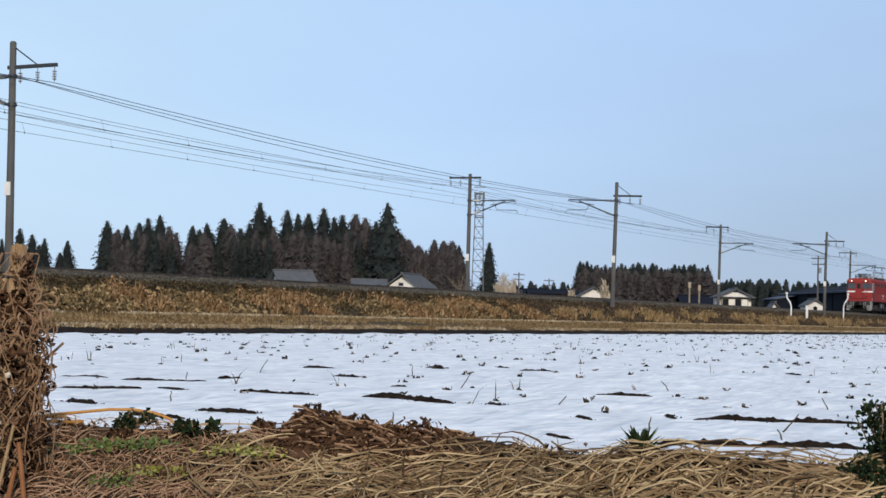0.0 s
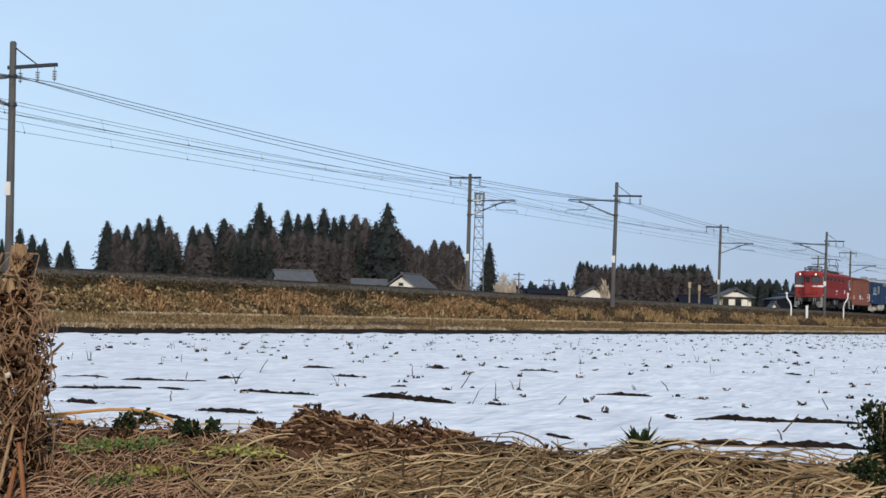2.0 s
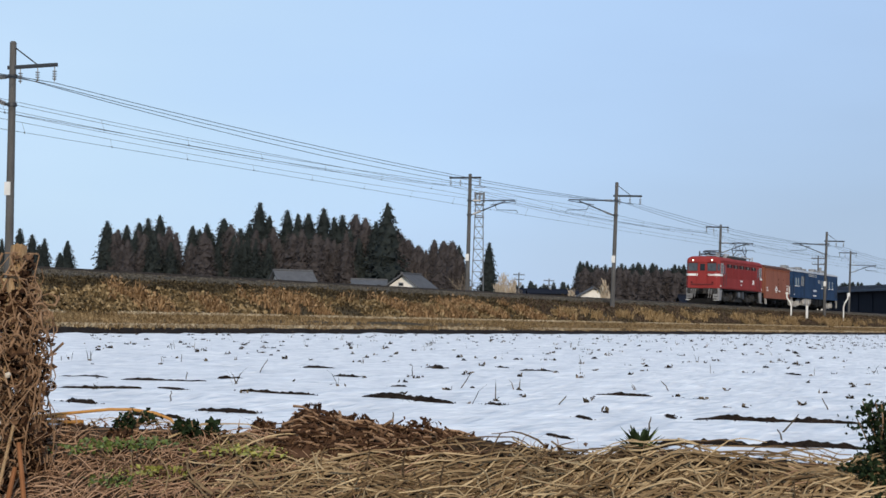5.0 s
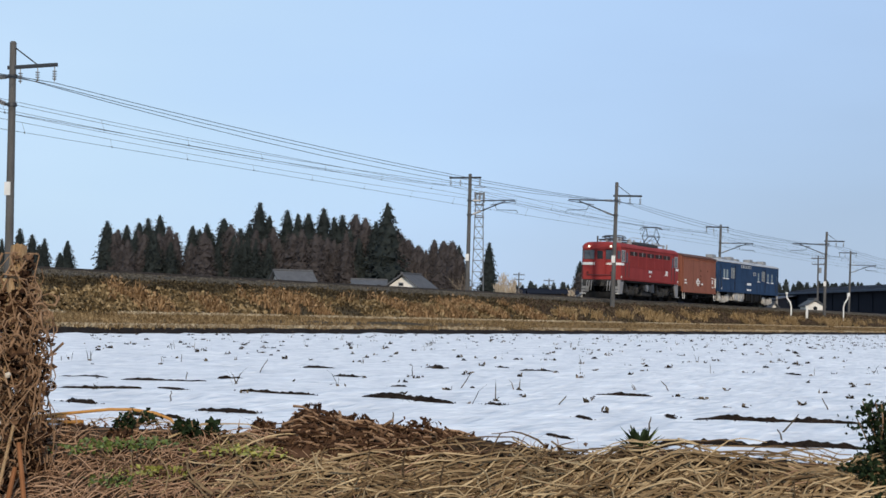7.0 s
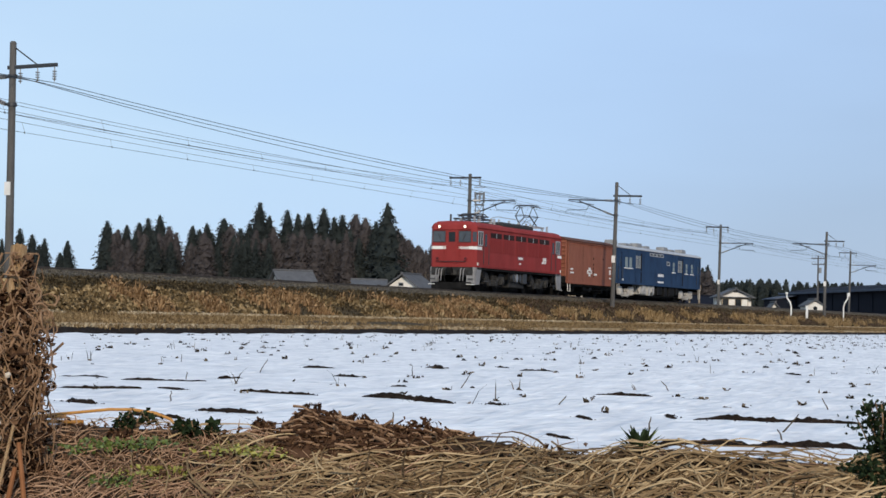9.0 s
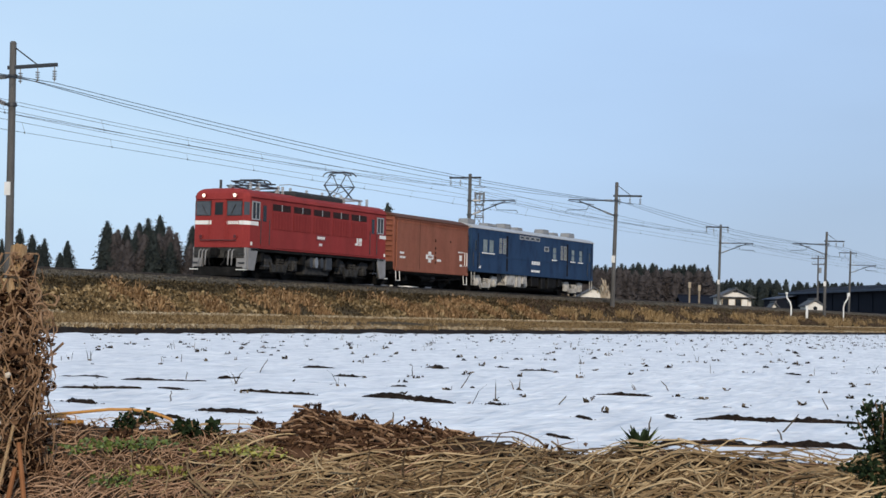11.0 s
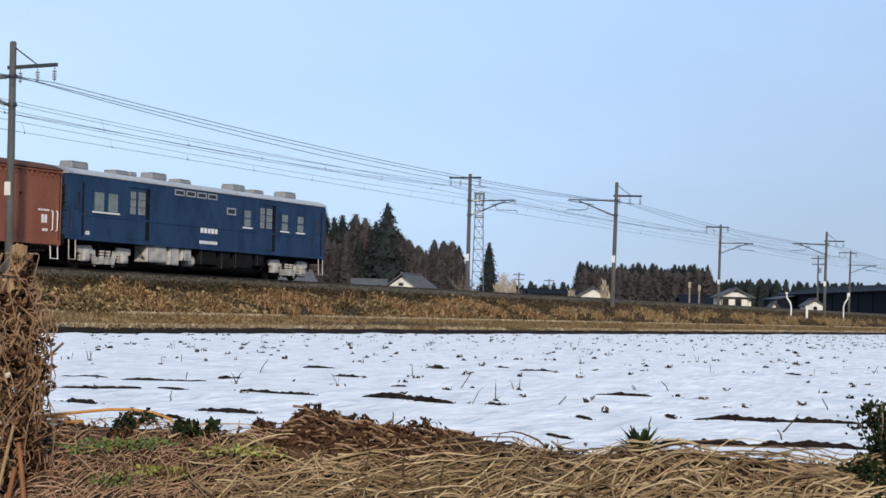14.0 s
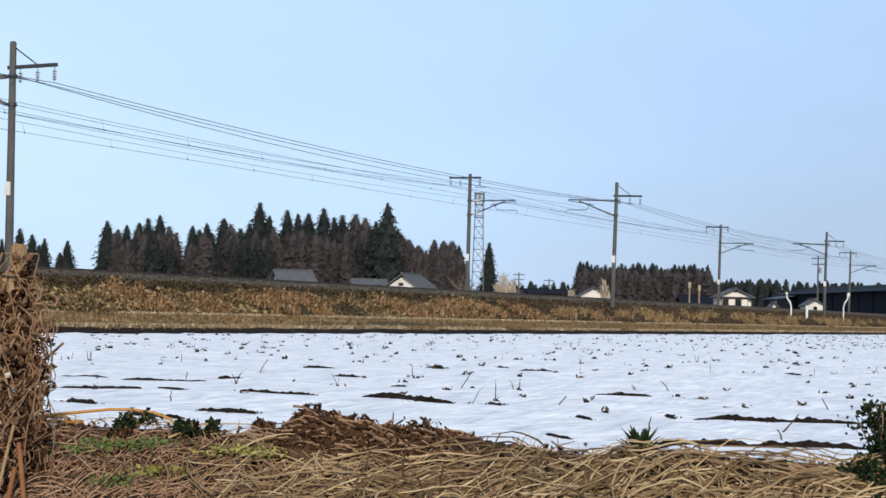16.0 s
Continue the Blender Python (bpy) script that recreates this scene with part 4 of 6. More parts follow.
for y in (-1, 1):
    for i, (x0, x1) in enumerate(((0.12, 2.78), (2.84, WL - 0.1))):
        yy = 1.36 if i == 0 else 1.325
        d = part("sliding_door", box(x0, x1, y * yy - 0.03, y * yy + 0.03, 0.72, 3.16, 0.008), M["brown"], wagon)
        part("door_edge", box(x1 - 0.02, x1 + 0.05, y * (yy + 0.01) - 0.012, y * (yy + 0.01) + 0.012, 0.74, 3.14), M["under"], d)
    part("door_rail", box(0.05, WL - 0.05, y * 1.40 - 0.03, y * 1.40 + 0.03, 3.15, 3.2), M["brown"], wagon)
    part("sill", box(0, WL, y * 1.36 - 0.04, y * 1.36 + 0.04, 0.66, 0.77, 0.01), M["brown"], wagon)
    for j in range(30):
        x = 0.2 + 0.29 * j
        part("drip_bracket", box(x, x + 0.05, y * 1.405 - 0.02, y * 1.405 + 0.02, 3.0, 3.12), M["brown"], wagon)
        part("roller", box(x + 0.1, x + 0.16, y * 1.38 - 0.02, y * 1.38 + 0.02, 0.6, 0.67), M["under"], wagon)
for x, o in ((0.0, -1), (WL, 1)):
    for j in range(9):
        z = 1.0 + 0.26 * j
        part("end_rib", box(min(x, x + o * 0.07), max(x, x + o * 0.07), -1.22, 1.22, z, z + 0.1, 0.03), M["brown"], wagon)
    for y in (-1.26, 1.26):
        part("corner_post", box(min(x, x + o * 0.09), max(x, x + o * 0.09), y - 0.06, y + 0.06, 0.7, 3.25, 0.01), M["brown"], wagon)
    part("headstock", box(min(x, x + o * 0.12), max(x, x + o * 0.12), -1.3, 1.3, 0.68, 1.0, 0.02), M["under"], wagon)
    buffer_gear(wagon, x + o * 0.1, o)
    part("foot_step", pipe([(x - o * 0.12, -1.34, 0.7), (x - o * 0.12, -1.38, 0.28), (x - o * 0.55, -1.38, 0.28), (x - o * 0.55, -1.34, 0.7)], 0.022), M["white"], wagon, "white painted foot step")
Y = -1.358
bm = bmesh.new()
box(3.62, 4.52, Y - 0.012, Y, 1.27, 1.50, bm=bm); box(3.9, 4.24, Y - 0.012, Y, 1.10, 1.66, bm=bm)
cr = part("white_cross", bm, M["mark"], wagon, "white painted cross")
bars(cr, 3.82, 4.38, 1.35, 0.07, 6, Y - 0.012, "brown")
bars(wagon, 4.95, 5.5, 1.18, 0.12, 4, Y)
bars(wagon, 0.45, 0.95, 1.42, 0.10, 3, Y - 0.04)
bars(wagon, 0.45, 1.1, 1.20, 0.10, 4, Y - 0.04)
bars(wagon, 7.65, 8.3, 1.75, 0.06, 5, Y)
bars(wagon, 7.85, 8.2, 1.32, 0.30, 2, Y)
bars(wagon, 7.9, 8.25, 1.02, 0.10, 2, Y)
for z in (1.05, 1.3, 1.55, 1.8, 2.2):
    part("door_latch", box(4.72, 4.80, Y - 0.03, Y, z, z + 0.14, 0.01), M["under"], wagon)
part("door_latch", box(6.6, 6.67, Y - 0.03, Y, 2.25, 2.33), M["under"], wagon)
for xx in (8.42, 8.70):
    part("handrail", pipe([(xx, Y, 1.05), (xx, Y - 0.07, 1.08), (xx, Y - 0.07, 1.75), (xx, Y, 1.78)], 0.022), M["mark"], wagon, "white handrail")
wagon_wheels = wheelset_mesh(0.43, "wheelset_small")
for xc in (1.8, WL - 1.8):
    for y in (-1, 1):
        sp = bmesh.new()
        for i in range(5):
            w = 0.62 - 0.1 * i
            box(xc - w, xc + w, y * 0.98 - 0.05, y * 0.98 + 0.05, 0.56 + 0.025 * i, 0.58 + 0.025 * i, bm=sp)
        part("leaf_spring", sp, M["under"], wagon)
        part("axle_box", box(xc - 0.14, xc + 0.14, y * 1.0 - 0.12, y * 1.0 + 0.12, 0.29, 0.56, 0.03), M["under"], wagon)
        part("axle_guard", box(xc - 0.26, xc + 0.26, y * 0.9 - 0.015, y * 0.9 + 0.015, 0.25, 0.75), M["under"], wagon)
    rolling.append((hang("wheelset", wagon_wheels, M["under"], wagon, "", pose(xc, 0, 0.43)), xc, 0.43))
part("underframe", box(0.05, WL - 0.05, -0.6, 0.6, 0.5, 0.8, 0.02), M["under"], wagon)
part("solebar", box(0.05, WL - 0.05, -1.1, -0.98, 0.55, 0.78, 0.02), M["under"], wagon)
part("brake_lever", pipe([(3.2, -1.2, 0.5), (5.2, -1.22, 0.42), (8.2, -1.28, 0.52)], 0.025), M["under"], wagon)
part("air_reservoir", tube((3.9, -0.8, 0.46), (5.0, -0.8, 0.46), 0.19, 14), M["under"], wagon)
part("brake_cylinder", tube((5.3, -0.75, 0.48), (5.75, -0.75, 0.48), 0.16, 14), M["dark_steel"], wagon)

# blue coach
coach = thing("rescue_coach", TRACK @ pose(0, NEAR, RAIL), "dark blue rescue coach with grey roof and pale bogies", "railway coach")
CL = 19.5
YS = 1.40
prof = [(-YS, 0.86), (YS, 0.86), (YS, 3.2), (YS - 0.03, 3.28), (-YS + 0.03, 3.28), (-YS, 3.2)]
part("body", extrude_profile(prof, 0, CL), M["blue"], coach)
part("roof", extrude_profile([(-1.44, 3.22), (-1.44, 3.26), (-1.3, 3.36), (-1.0, 3.46), (-0.5, 3.53), (0, 3.56), (0.5, 3.53), (1.0, 3.46), (1.3, 3.36), (1.44, 3.26), (1.44, 3.22)], -0.05, CL + 0.05), M["roof_grey"], coach, "light grey roof")
for y in (-1, 1):
    part("belt_rail", box(0.02, CL - 0.02, y * 1.408 - 0.012, y * 1.408 + 0.012, 1.72, 1.78), M["blue"], coach)
    part("bottom_sill", box(0.02, CL - 0.02, y * 1.402 - 0.012, y * 1.402 + 0.012, 0.84, 0.94), M["blue"], coach)
    for x0, x1 in ((1.46, 2.2), (2.34, 3.08), (12.2, 12.86), (15.4, 16.06), (16.8, 17.48)):
        side_window(coach, x0, x1, 1.90, 2.70, y * 1.402, "pale_pane", 0.05, cross=1 if x0 > 3 else 0, frame_mat="blue")
        part("window_sill", box(x0 - 0.03, x1 + 0.03, y * 1.43 - 0.03, y * 1.43 + 0.03, 1.86, 1.92), M["mark"], coach, "pale window sill")
    for i in range(4):
        side_window(coach, 6.9 + 0.82 * i, 7.58 + 0.82 * i, 2.90, 3.14, y * 1.402, "glass", 0.05)
    side_window(coach, 10.85, 11.55, 2.36, 2.66, y * 1.402, "glass", 0.06)
    for x0, x1 in ((3.75, 4.9), (13.5, 14.65)):
        d = part("sliding_door", box(x0, x1, y * 1.395 - 0.02, y * 1.395 + 0.02, 0.98, 2.95, 0.006), M["blue"], coach)
        # flat black strip paints the shade of a recess beside the door
        part("door_jamb", box(x1, x1 + 0.26, y * 1.403 - 0.012, y * 1.403 + 0.012, 0.98, 3.0), M["under"], coach)
        part("door_lintel", box(x0 - 0.04, x1 + 0.12, y * 1.42 - 0.03, y * 1.42 + 0.03, 2.98, 3.03), M["blue"], coach)
        for k, wide, pane in ((0.1, 0.3, "pale_pane"), (0.62, 0.42, "pale_pane")):
            for z in (1.95, 2.25, 2.55):
                side_window(d, x0 + k, x0 + k + wide, z, z + 0.27, y * 1.417, pane, 0.035, frame_mat="vent_grey")
    for x0, x1 in ((0.2, 0.78), (CL - 1.1, CL - 0.45)):
        d = part("end_door", box(x0, x1, y * 1.395 - 0.02, y * 1.395 + 0.02, 0.95, 2.9, 0.006), M["blue"], coach)
        # the same painted recess shade, narrower
        part("door_jamb", box(x1, x1 + 0.1, y * 1.403 - 0.012, y * 1.403 + 0.012, 0.95, 2.95), M["under"], coach)
        side_window(d, x0 + 0.14, x1 - 0.14, 1.95, 2.6, y * 1.417, "glass", 0.04, frame_mat="blue")
        for xx in (x0 - 0.08, x1 + 0.16):
            part("handrail", tube((xx, y * 1.46, 1.1), (xx, y * 1.46, 1.9), 0.018, 6), M["dark_steel"], coach)
bars(coach, 8.85, 10.2, 1.50, 0.2, 5, -1.402)
bars(coach, 8.8, 10.2, 1.05, 0.13, 8, -1.402)
bars(coach, 1.0, 1.3, 1.02, 0.14, 2, -1.402)
for x, w in ((1.7, 1.1), (4.4, 0.9), (5.2, 0.5), (7.0, 1.1), (8.9, 0.9), (13.1, 1.1), (14.8, 0.9), (17.6, 1.1)):
    v = part("roof_ventilator", box(x - w / 2, x + w / 2, -0.6, 0.0, 3.48, 3.76 if w > 1 else 3.66, 0.06), M["vent_grey"], coach)
    part("ventilator_hood", box(x - w / 2 + 0.04, x + w / 2 - 0.04, -0.58, -0.02, 3.74 if w > 1 else 3.64, 3.80 if w > 1 else 3.69, 0.02), M["vent_grey"], v)
for x, o in ((0.0, -1), (CL, 1)):
    part("gangway", box(min(x, x + o * 0.3), max(x, x + o * 0.3), -0.55, 0.55, 0.95, 3.1, 0.08), M["under"], coach, "black gangway bellows")
    for y in (-1, 1):
        side = box(min(x, x + o * 0.02), max(x, x + o * 0.02), min(y * 0.72, y * 1.2), max(y * 0.72, y * 1.2), 2.0, 2.75)
        part("end_window", side, M["glass"], coach)
        part("corner_step", pipe([(x - o * 0.1, y * 1.36, 0.86), (x - o * 0.1, y * 1.38, 0.3), (x - o * 0.5, y * 1.38, 0.3), (x - o * 0.5, y * 1.36, 0.86)], 0.025), M["bogie_grey"], coach)
        for j in range(7):
            part("ladder_rung", tube((x + o * 0.06, y * 1.0, 1.0 + 0.3 * j), (x + o * 0.06, y * 1.3, 1.0 + 0.3 * j), 0.014, 5), M["dark_steel"], coach)
    part("headstock", box(min(x, x + o * 0.1), max(x, x + o * 0.1), -1.25, 1.25, 0.7, 0.98, 0.02), M["under"], coach)
    buffer_gear(coach, x + o * 0.1, o)
coach_wheels = wheelset_mesh(0.43, "wheelset_coach")
for xc in (2.75, CL - 2.75):
    bogie(coach, xc, 2.45, 0.43, "bogie_grey", coach_wheels, 1.02, "pale grey dirty bogie")
part("underframe", box(0.1, CL - 0.1, -0.5, 0.5, 0.6, 0.9, 0.02), M["under"], coach)
for x0, x1, z0, mt in ((5.2, 6.6, 0.38, "bogie_grey"), (6.8, 7.5, 0.32, "bogie_grey"), (7.7, 8.4, 0.5, "bogie_grey"), (9.0, 10.3, 0.42, "under"), (10.6, 11.4, 0.30, "under"), (11.7, 13.2, 0.36, "under"), (13.5, 14.2, 0.5, "under")):
    b = part("equipment_box", box(x0, x1, -1.3, -0.7, z0, 0.84, 0.03), M[mt], coach)
    part("box_door", box(x0 + 0.08, x1 - 0.08, -1.32, -1.30, z0 + 0.07, 0.78, 0.006), M[mt], b)
    part("hanger", tube((x0 + 0.1, -1.31, z0), (x0 + 0.1, -1.31, 0.86), 0.02, 5), M["dark_steel"], b)
part("truss_rod", pipe([(4.6, -1.2, 0.8), (5.4, -1.2, 0.3), (14.0, -1.2, 0.3), (14.9, -1.2, 0.8)], 0.022), M["under"], coach)
part("air_reservoir", tube((8.5, -0.9, 0.5), (9.0, -0.9, 0.5), 0.18, 14), M["bogie_grey"], coach)


# plain black boxes added between the wheels: they block the sky and darken the underside
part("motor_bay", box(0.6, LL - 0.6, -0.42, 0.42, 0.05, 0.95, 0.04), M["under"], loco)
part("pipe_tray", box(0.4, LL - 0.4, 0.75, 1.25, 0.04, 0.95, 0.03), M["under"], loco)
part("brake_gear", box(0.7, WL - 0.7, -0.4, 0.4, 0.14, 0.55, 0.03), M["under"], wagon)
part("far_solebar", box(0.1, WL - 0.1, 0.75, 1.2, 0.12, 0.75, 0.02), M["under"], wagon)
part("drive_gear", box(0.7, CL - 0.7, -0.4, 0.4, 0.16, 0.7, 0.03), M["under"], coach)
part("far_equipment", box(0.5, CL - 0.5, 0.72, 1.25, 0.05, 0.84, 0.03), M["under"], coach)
def sit_higher(vehicle, lift):
    """Raises all above the axles, and draws out what joins body and running gear."""
    for ob in vehicle.children_recursive:
        if ob.data and ob.data.users == 1:
            for q in ob.data.vertices:
                q.co.z += lift * min(1.0, max(0.0, (q.co.z - 0.45) / 0.45))


for vehicle in (loco, wagon, coach):
    sit_higher(vehicle, LINE - RAIL)
# ---- woods, houses, tower ----
M["cedar"] = surface("cedar_green", [(0.009, 0.0125, 0.0135), (0.021, 0.0265, 0.0265), (0.042, 0.049, 0.046)], 0.9, scale=0.5, fine=1.3, bump=0, per_piece=0.15, spread=0.6)
M["cedar_brown"] = surface("cedar_winter_brown", [(0.026, 0.0235, 0.0245), (0.050, 0.0445, 0.0455), (0.082, 0.072, 0.071)], 0.9, scale=0.5, fine=1.3, bump=0, per_piece=0.15, spread=0.6)
M["bark"] = surface("cedar_bark", [(0.05, 0.035, 0.028), (0.11, 0.08, 0.06)], 0.95, scale=3, fine=20, streak=(4, 4, 0.5))
M["pale_bark"] = surface("pale_bark", [(0.16, 0.13, 0.10), (0.26, 0.22, 0.17)], 0.95, scale=3, fine=20)
M["tile"] = surface("grey_roof_tile", [(0.06, 0.063, 0.07), (0.12, 0.125, 0.135)], 0.85, scale=1.5, fine=12, bump=0.3, bump_dist=0.05)
M["plaster"] = surface("white_plaster", [(0.60, 0.58, 0.54), (0.74, 0.73, 0.70)], 0.8, scale=1.0, fine=10, bump=0.1, dirt=(0.4, 0.37, 0.32), dirt_amount=0.4)
M["cladding"] = surface("beige_cladding", [(0.26, 0.21, 0.15), (0.40, 0.34, 0.26)], 0.8, scale=1.5, fine=10, bump=0.2, streak=(6, 6, 0.5))
M["navy"] = surface("navy_sheet_metal", [(0.006, 0.008, 0.014), (0.013, 0.016, 0.026)], 0.9, scale=0.8, fine=8, bump=0.2, streak=(3, 3, 0.4))
M["pale_metal"] = surface("pale_blue_metal", [(0.05, 0.062, 0.09), (0.095, 0.11, 0.145)], 0.8, scale=0.8, fine=8, bump=0.1)


def crown_mesh(h, r, seed, low=0.12, droop=0.35, open_=0.0, round_=0.72, sprays=3):
    """A conifer crown: a lumpy dense heart, and whorls of drooping boughs that end in small clumps."""
    rnd = random.Random(seed)
    v, f = [], []

    def reach(z):
        t = min(1.0, max(0.0, (z - h * low) / (h * (1 - low))))
        return r * (1 - t) ** round_ * min(1.0, 0.55 + 3 * t)

    n, rings = 11, 26
    for i in range(rings):
        z = h * (low + (0.99 - low) * i / (rings - 1))
        for j in range(n):
            a = 6.283 * j / n + 0.3 * (i % 2)
            lump = 0.62 + 0.26 * noise.noise(Vector((math.cos(a) * 1.6, math.sin(a) * 1.6, z * 0.6 + seed))) + 0.30 * noise.noise(Vector((math.cos(a) * 4, math.sin(a) * 4, z * 1.9 + seed))) - open_ * 0.6
            q = max(0.02, reach(z) * lump)
            v.append((math.cos(a) * q, math.sin(a) * q, z - 0.25 * q + rnd.uniform(-0.2, 0.2) * min(1.0, q)))
    for i in range(rings - 1):
        for j in range(n):
            k = (j + 1) % n
            f.append((i * n + j, i * n + k, (i + 1) * n + k, (i + 1) * n + j))
    f.append(tuple(range((rings - 1) * n, rings * n)))
    z = h * low
    while z < h * 0.99:
        t = (z - h * low) / (h * (1 - low))
        rr = reach(z) * rnd.uniform(0.86, 1.1)
        n = max(5, int(9 * (1 - t) + 5))
        for i in range(n):
            if rnd.random() < open_:
                continue
            a = 6.283 * (i + rnd.uniform(-.45, .45)) / n
            ln = rr * rnd.uniform(0.75, 1.1)
            for k in (0.5, 0.72, 0.92) if ln > 0.9 and sprays > 1 else (0.85,):
                q = Vector((math.cos(a) * ln * k, math.sin(a) * ln * k, z - droop * ln * k * k + 0.12 * ln * k))
                size = rnd.uniform(0.5, 0.95) * (0.36 + 0.8 * (1 - t)) * (1.0 if sprays > 1 else 1.3)
                for _ in range(sprays):
                    o = q + Vector((rnd.gauss(0, .14), rnd.gauss(0, .14), rnd.gauss(0, .14)))
                    d1 = Vector((math.cos(a) + rnd.gauss(0, .4), math.sin(a) + rnd.gauss(0, .4), rnd.gauss(-0.25, .35))).normalized()
                    d2 = Vector((rnd.gauss(0, 1), rnd.gauss(0, 1), rnd.gauss(0, .7))).normalized()
                    b = len(v)
                    v += [tuple(o - d1 * size * .5), tuple(o + d2 * size * .34), tuple(o + d1 * size * .55), tuple(o - d2 * size * .34 + Vector((0, 0, -.12)))]
                    f += [(b, b + 1, b + 2), (b, b + 2, b + 3)]
        z += rnd.uniform(0.34, 0.52) * (1.0 if t < 0.8 else 0.6)
    me = bpy.data.meshes.new("crown")
    me.from_pydata(v, [], f)
    return me


def cedar(name, h, r, seed, mat, low, label, bark="bark", **kw):
    e = thing(name, pose(0, 0, -60), label, "tree", "cedar wood")
    bm = pipe([(0, 0, -0.5), (0.05, 0.02, h * 0.3), (0.0, 0.06, h * 0.65), (0.02, 0, h)], 0.022 * h, 8, taper=0.08)
    rnd = random.Random(seed + 50)
    for i in range(10):
        z = h * rnd.uniform(low * 0.7, 0.8); a = rnd.uniform(0, 6.28); ln = r * 0.7 * (1 - z / h)
        tube((0, 0, z), (math.cos(a) * ln, math.sin(a) * ln, z + 0.2), 0.05, 5, 0.02, bm=bm)
    part("trunk", bm, M[bark], e)
    me = crown_mesh(h, r, seed, low, **kw)
    hang("crown", me, M[mat], e)
    return e


STAND = -1.0
kinds = [cedar("cedar_tree", 18, 4.5, 1, "cedar", 0.10, "dark green tall cedar in the wood", round_=0.64),
         cedar("cedar_tree", 18, 4.9, 2, "cedar", 0.2, "dark green tall cedar in the wood", open_=0.15, round_=0.72),
         cedar("cedar_tree", 18, 4.6, 3, "cedar_brown", 0.08, "brown-tinged winter cedar in the wood", open_=0.05, round_=0.58),
         cedar("cedar_tree", 18, 4.3, 4, "cedar", 0.06, "broad dark green cedar with heavy boughs", open_=0.12, droop=0.5),
         cedar("cedar_tree", 18, 5.0, 5, "cedar_brown", 0.3, "brown-tinged winter cedar in the wood", round_=0.56),
         cedar("cedar_tree", 18, 2.6, 6, "cedar", 0.45, "slender cedar with a bare pale trunk", open_=0.1, bark="pale_bark"),
         cedar("cedar_tree", 18, 6.0, 11, "cedar", 0.05, "broad cone-shaped dark green cedar", droop=0.5, round_=0.72, open_=0.2)]


def plant(kind, x, y, h, turn, wide=1.0):
    k = h / 18
    kind_ob = kinds[kind]
    c = copy_thing(kind_ob, pose(x, y, STAND, 0, 0, turn))
    c.scale = (k * wide, k * wide, k)
    return c


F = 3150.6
rnd = random.Random(21)


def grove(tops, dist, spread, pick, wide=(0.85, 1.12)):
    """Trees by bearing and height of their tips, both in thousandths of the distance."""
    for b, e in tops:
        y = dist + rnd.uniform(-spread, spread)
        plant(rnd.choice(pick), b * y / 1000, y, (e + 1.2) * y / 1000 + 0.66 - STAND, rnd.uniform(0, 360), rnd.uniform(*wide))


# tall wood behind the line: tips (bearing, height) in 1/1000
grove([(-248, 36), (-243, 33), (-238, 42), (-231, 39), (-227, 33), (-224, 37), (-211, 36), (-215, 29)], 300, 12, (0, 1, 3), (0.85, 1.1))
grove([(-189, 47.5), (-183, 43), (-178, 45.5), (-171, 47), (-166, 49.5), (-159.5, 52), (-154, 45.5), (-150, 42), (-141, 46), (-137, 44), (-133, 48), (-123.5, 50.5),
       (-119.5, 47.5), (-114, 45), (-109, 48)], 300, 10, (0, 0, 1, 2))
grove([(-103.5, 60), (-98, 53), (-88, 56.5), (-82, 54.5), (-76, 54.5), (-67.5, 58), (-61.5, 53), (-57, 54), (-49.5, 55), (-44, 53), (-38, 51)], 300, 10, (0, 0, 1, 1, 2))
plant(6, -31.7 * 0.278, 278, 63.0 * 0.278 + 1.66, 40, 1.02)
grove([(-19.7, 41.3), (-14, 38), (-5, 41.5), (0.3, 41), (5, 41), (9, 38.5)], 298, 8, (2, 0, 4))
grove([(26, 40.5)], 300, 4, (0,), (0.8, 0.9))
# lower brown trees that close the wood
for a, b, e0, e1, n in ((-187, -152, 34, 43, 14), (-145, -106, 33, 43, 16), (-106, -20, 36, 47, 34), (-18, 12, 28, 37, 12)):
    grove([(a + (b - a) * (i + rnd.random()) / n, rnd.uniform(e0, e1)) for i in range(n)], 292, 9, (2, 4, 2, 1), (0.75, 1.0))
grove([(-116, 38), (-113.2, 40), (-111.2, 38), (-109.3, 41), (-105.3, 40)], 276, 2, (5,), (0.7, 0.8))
# second wood, further off
grove([(76 + 148 * ((i + rnd.uniform(0, .7)) / 34) / 2, rnd.uniform(28, 31.5)) for i in range(34)], 520, 20, (0, 6, 0), (0.85, 1.05))
grove([(76.5 + 73 * (i + rnd.random()) / 38, rnd.uniform(24, 28.5)) for i in range(38)], 500, 6, (2, 4, 2), (1.0, 1.4))
for k in kinds:
    for o in (*k.children_recursive, k):
        bpy.data.objects.remove(o)


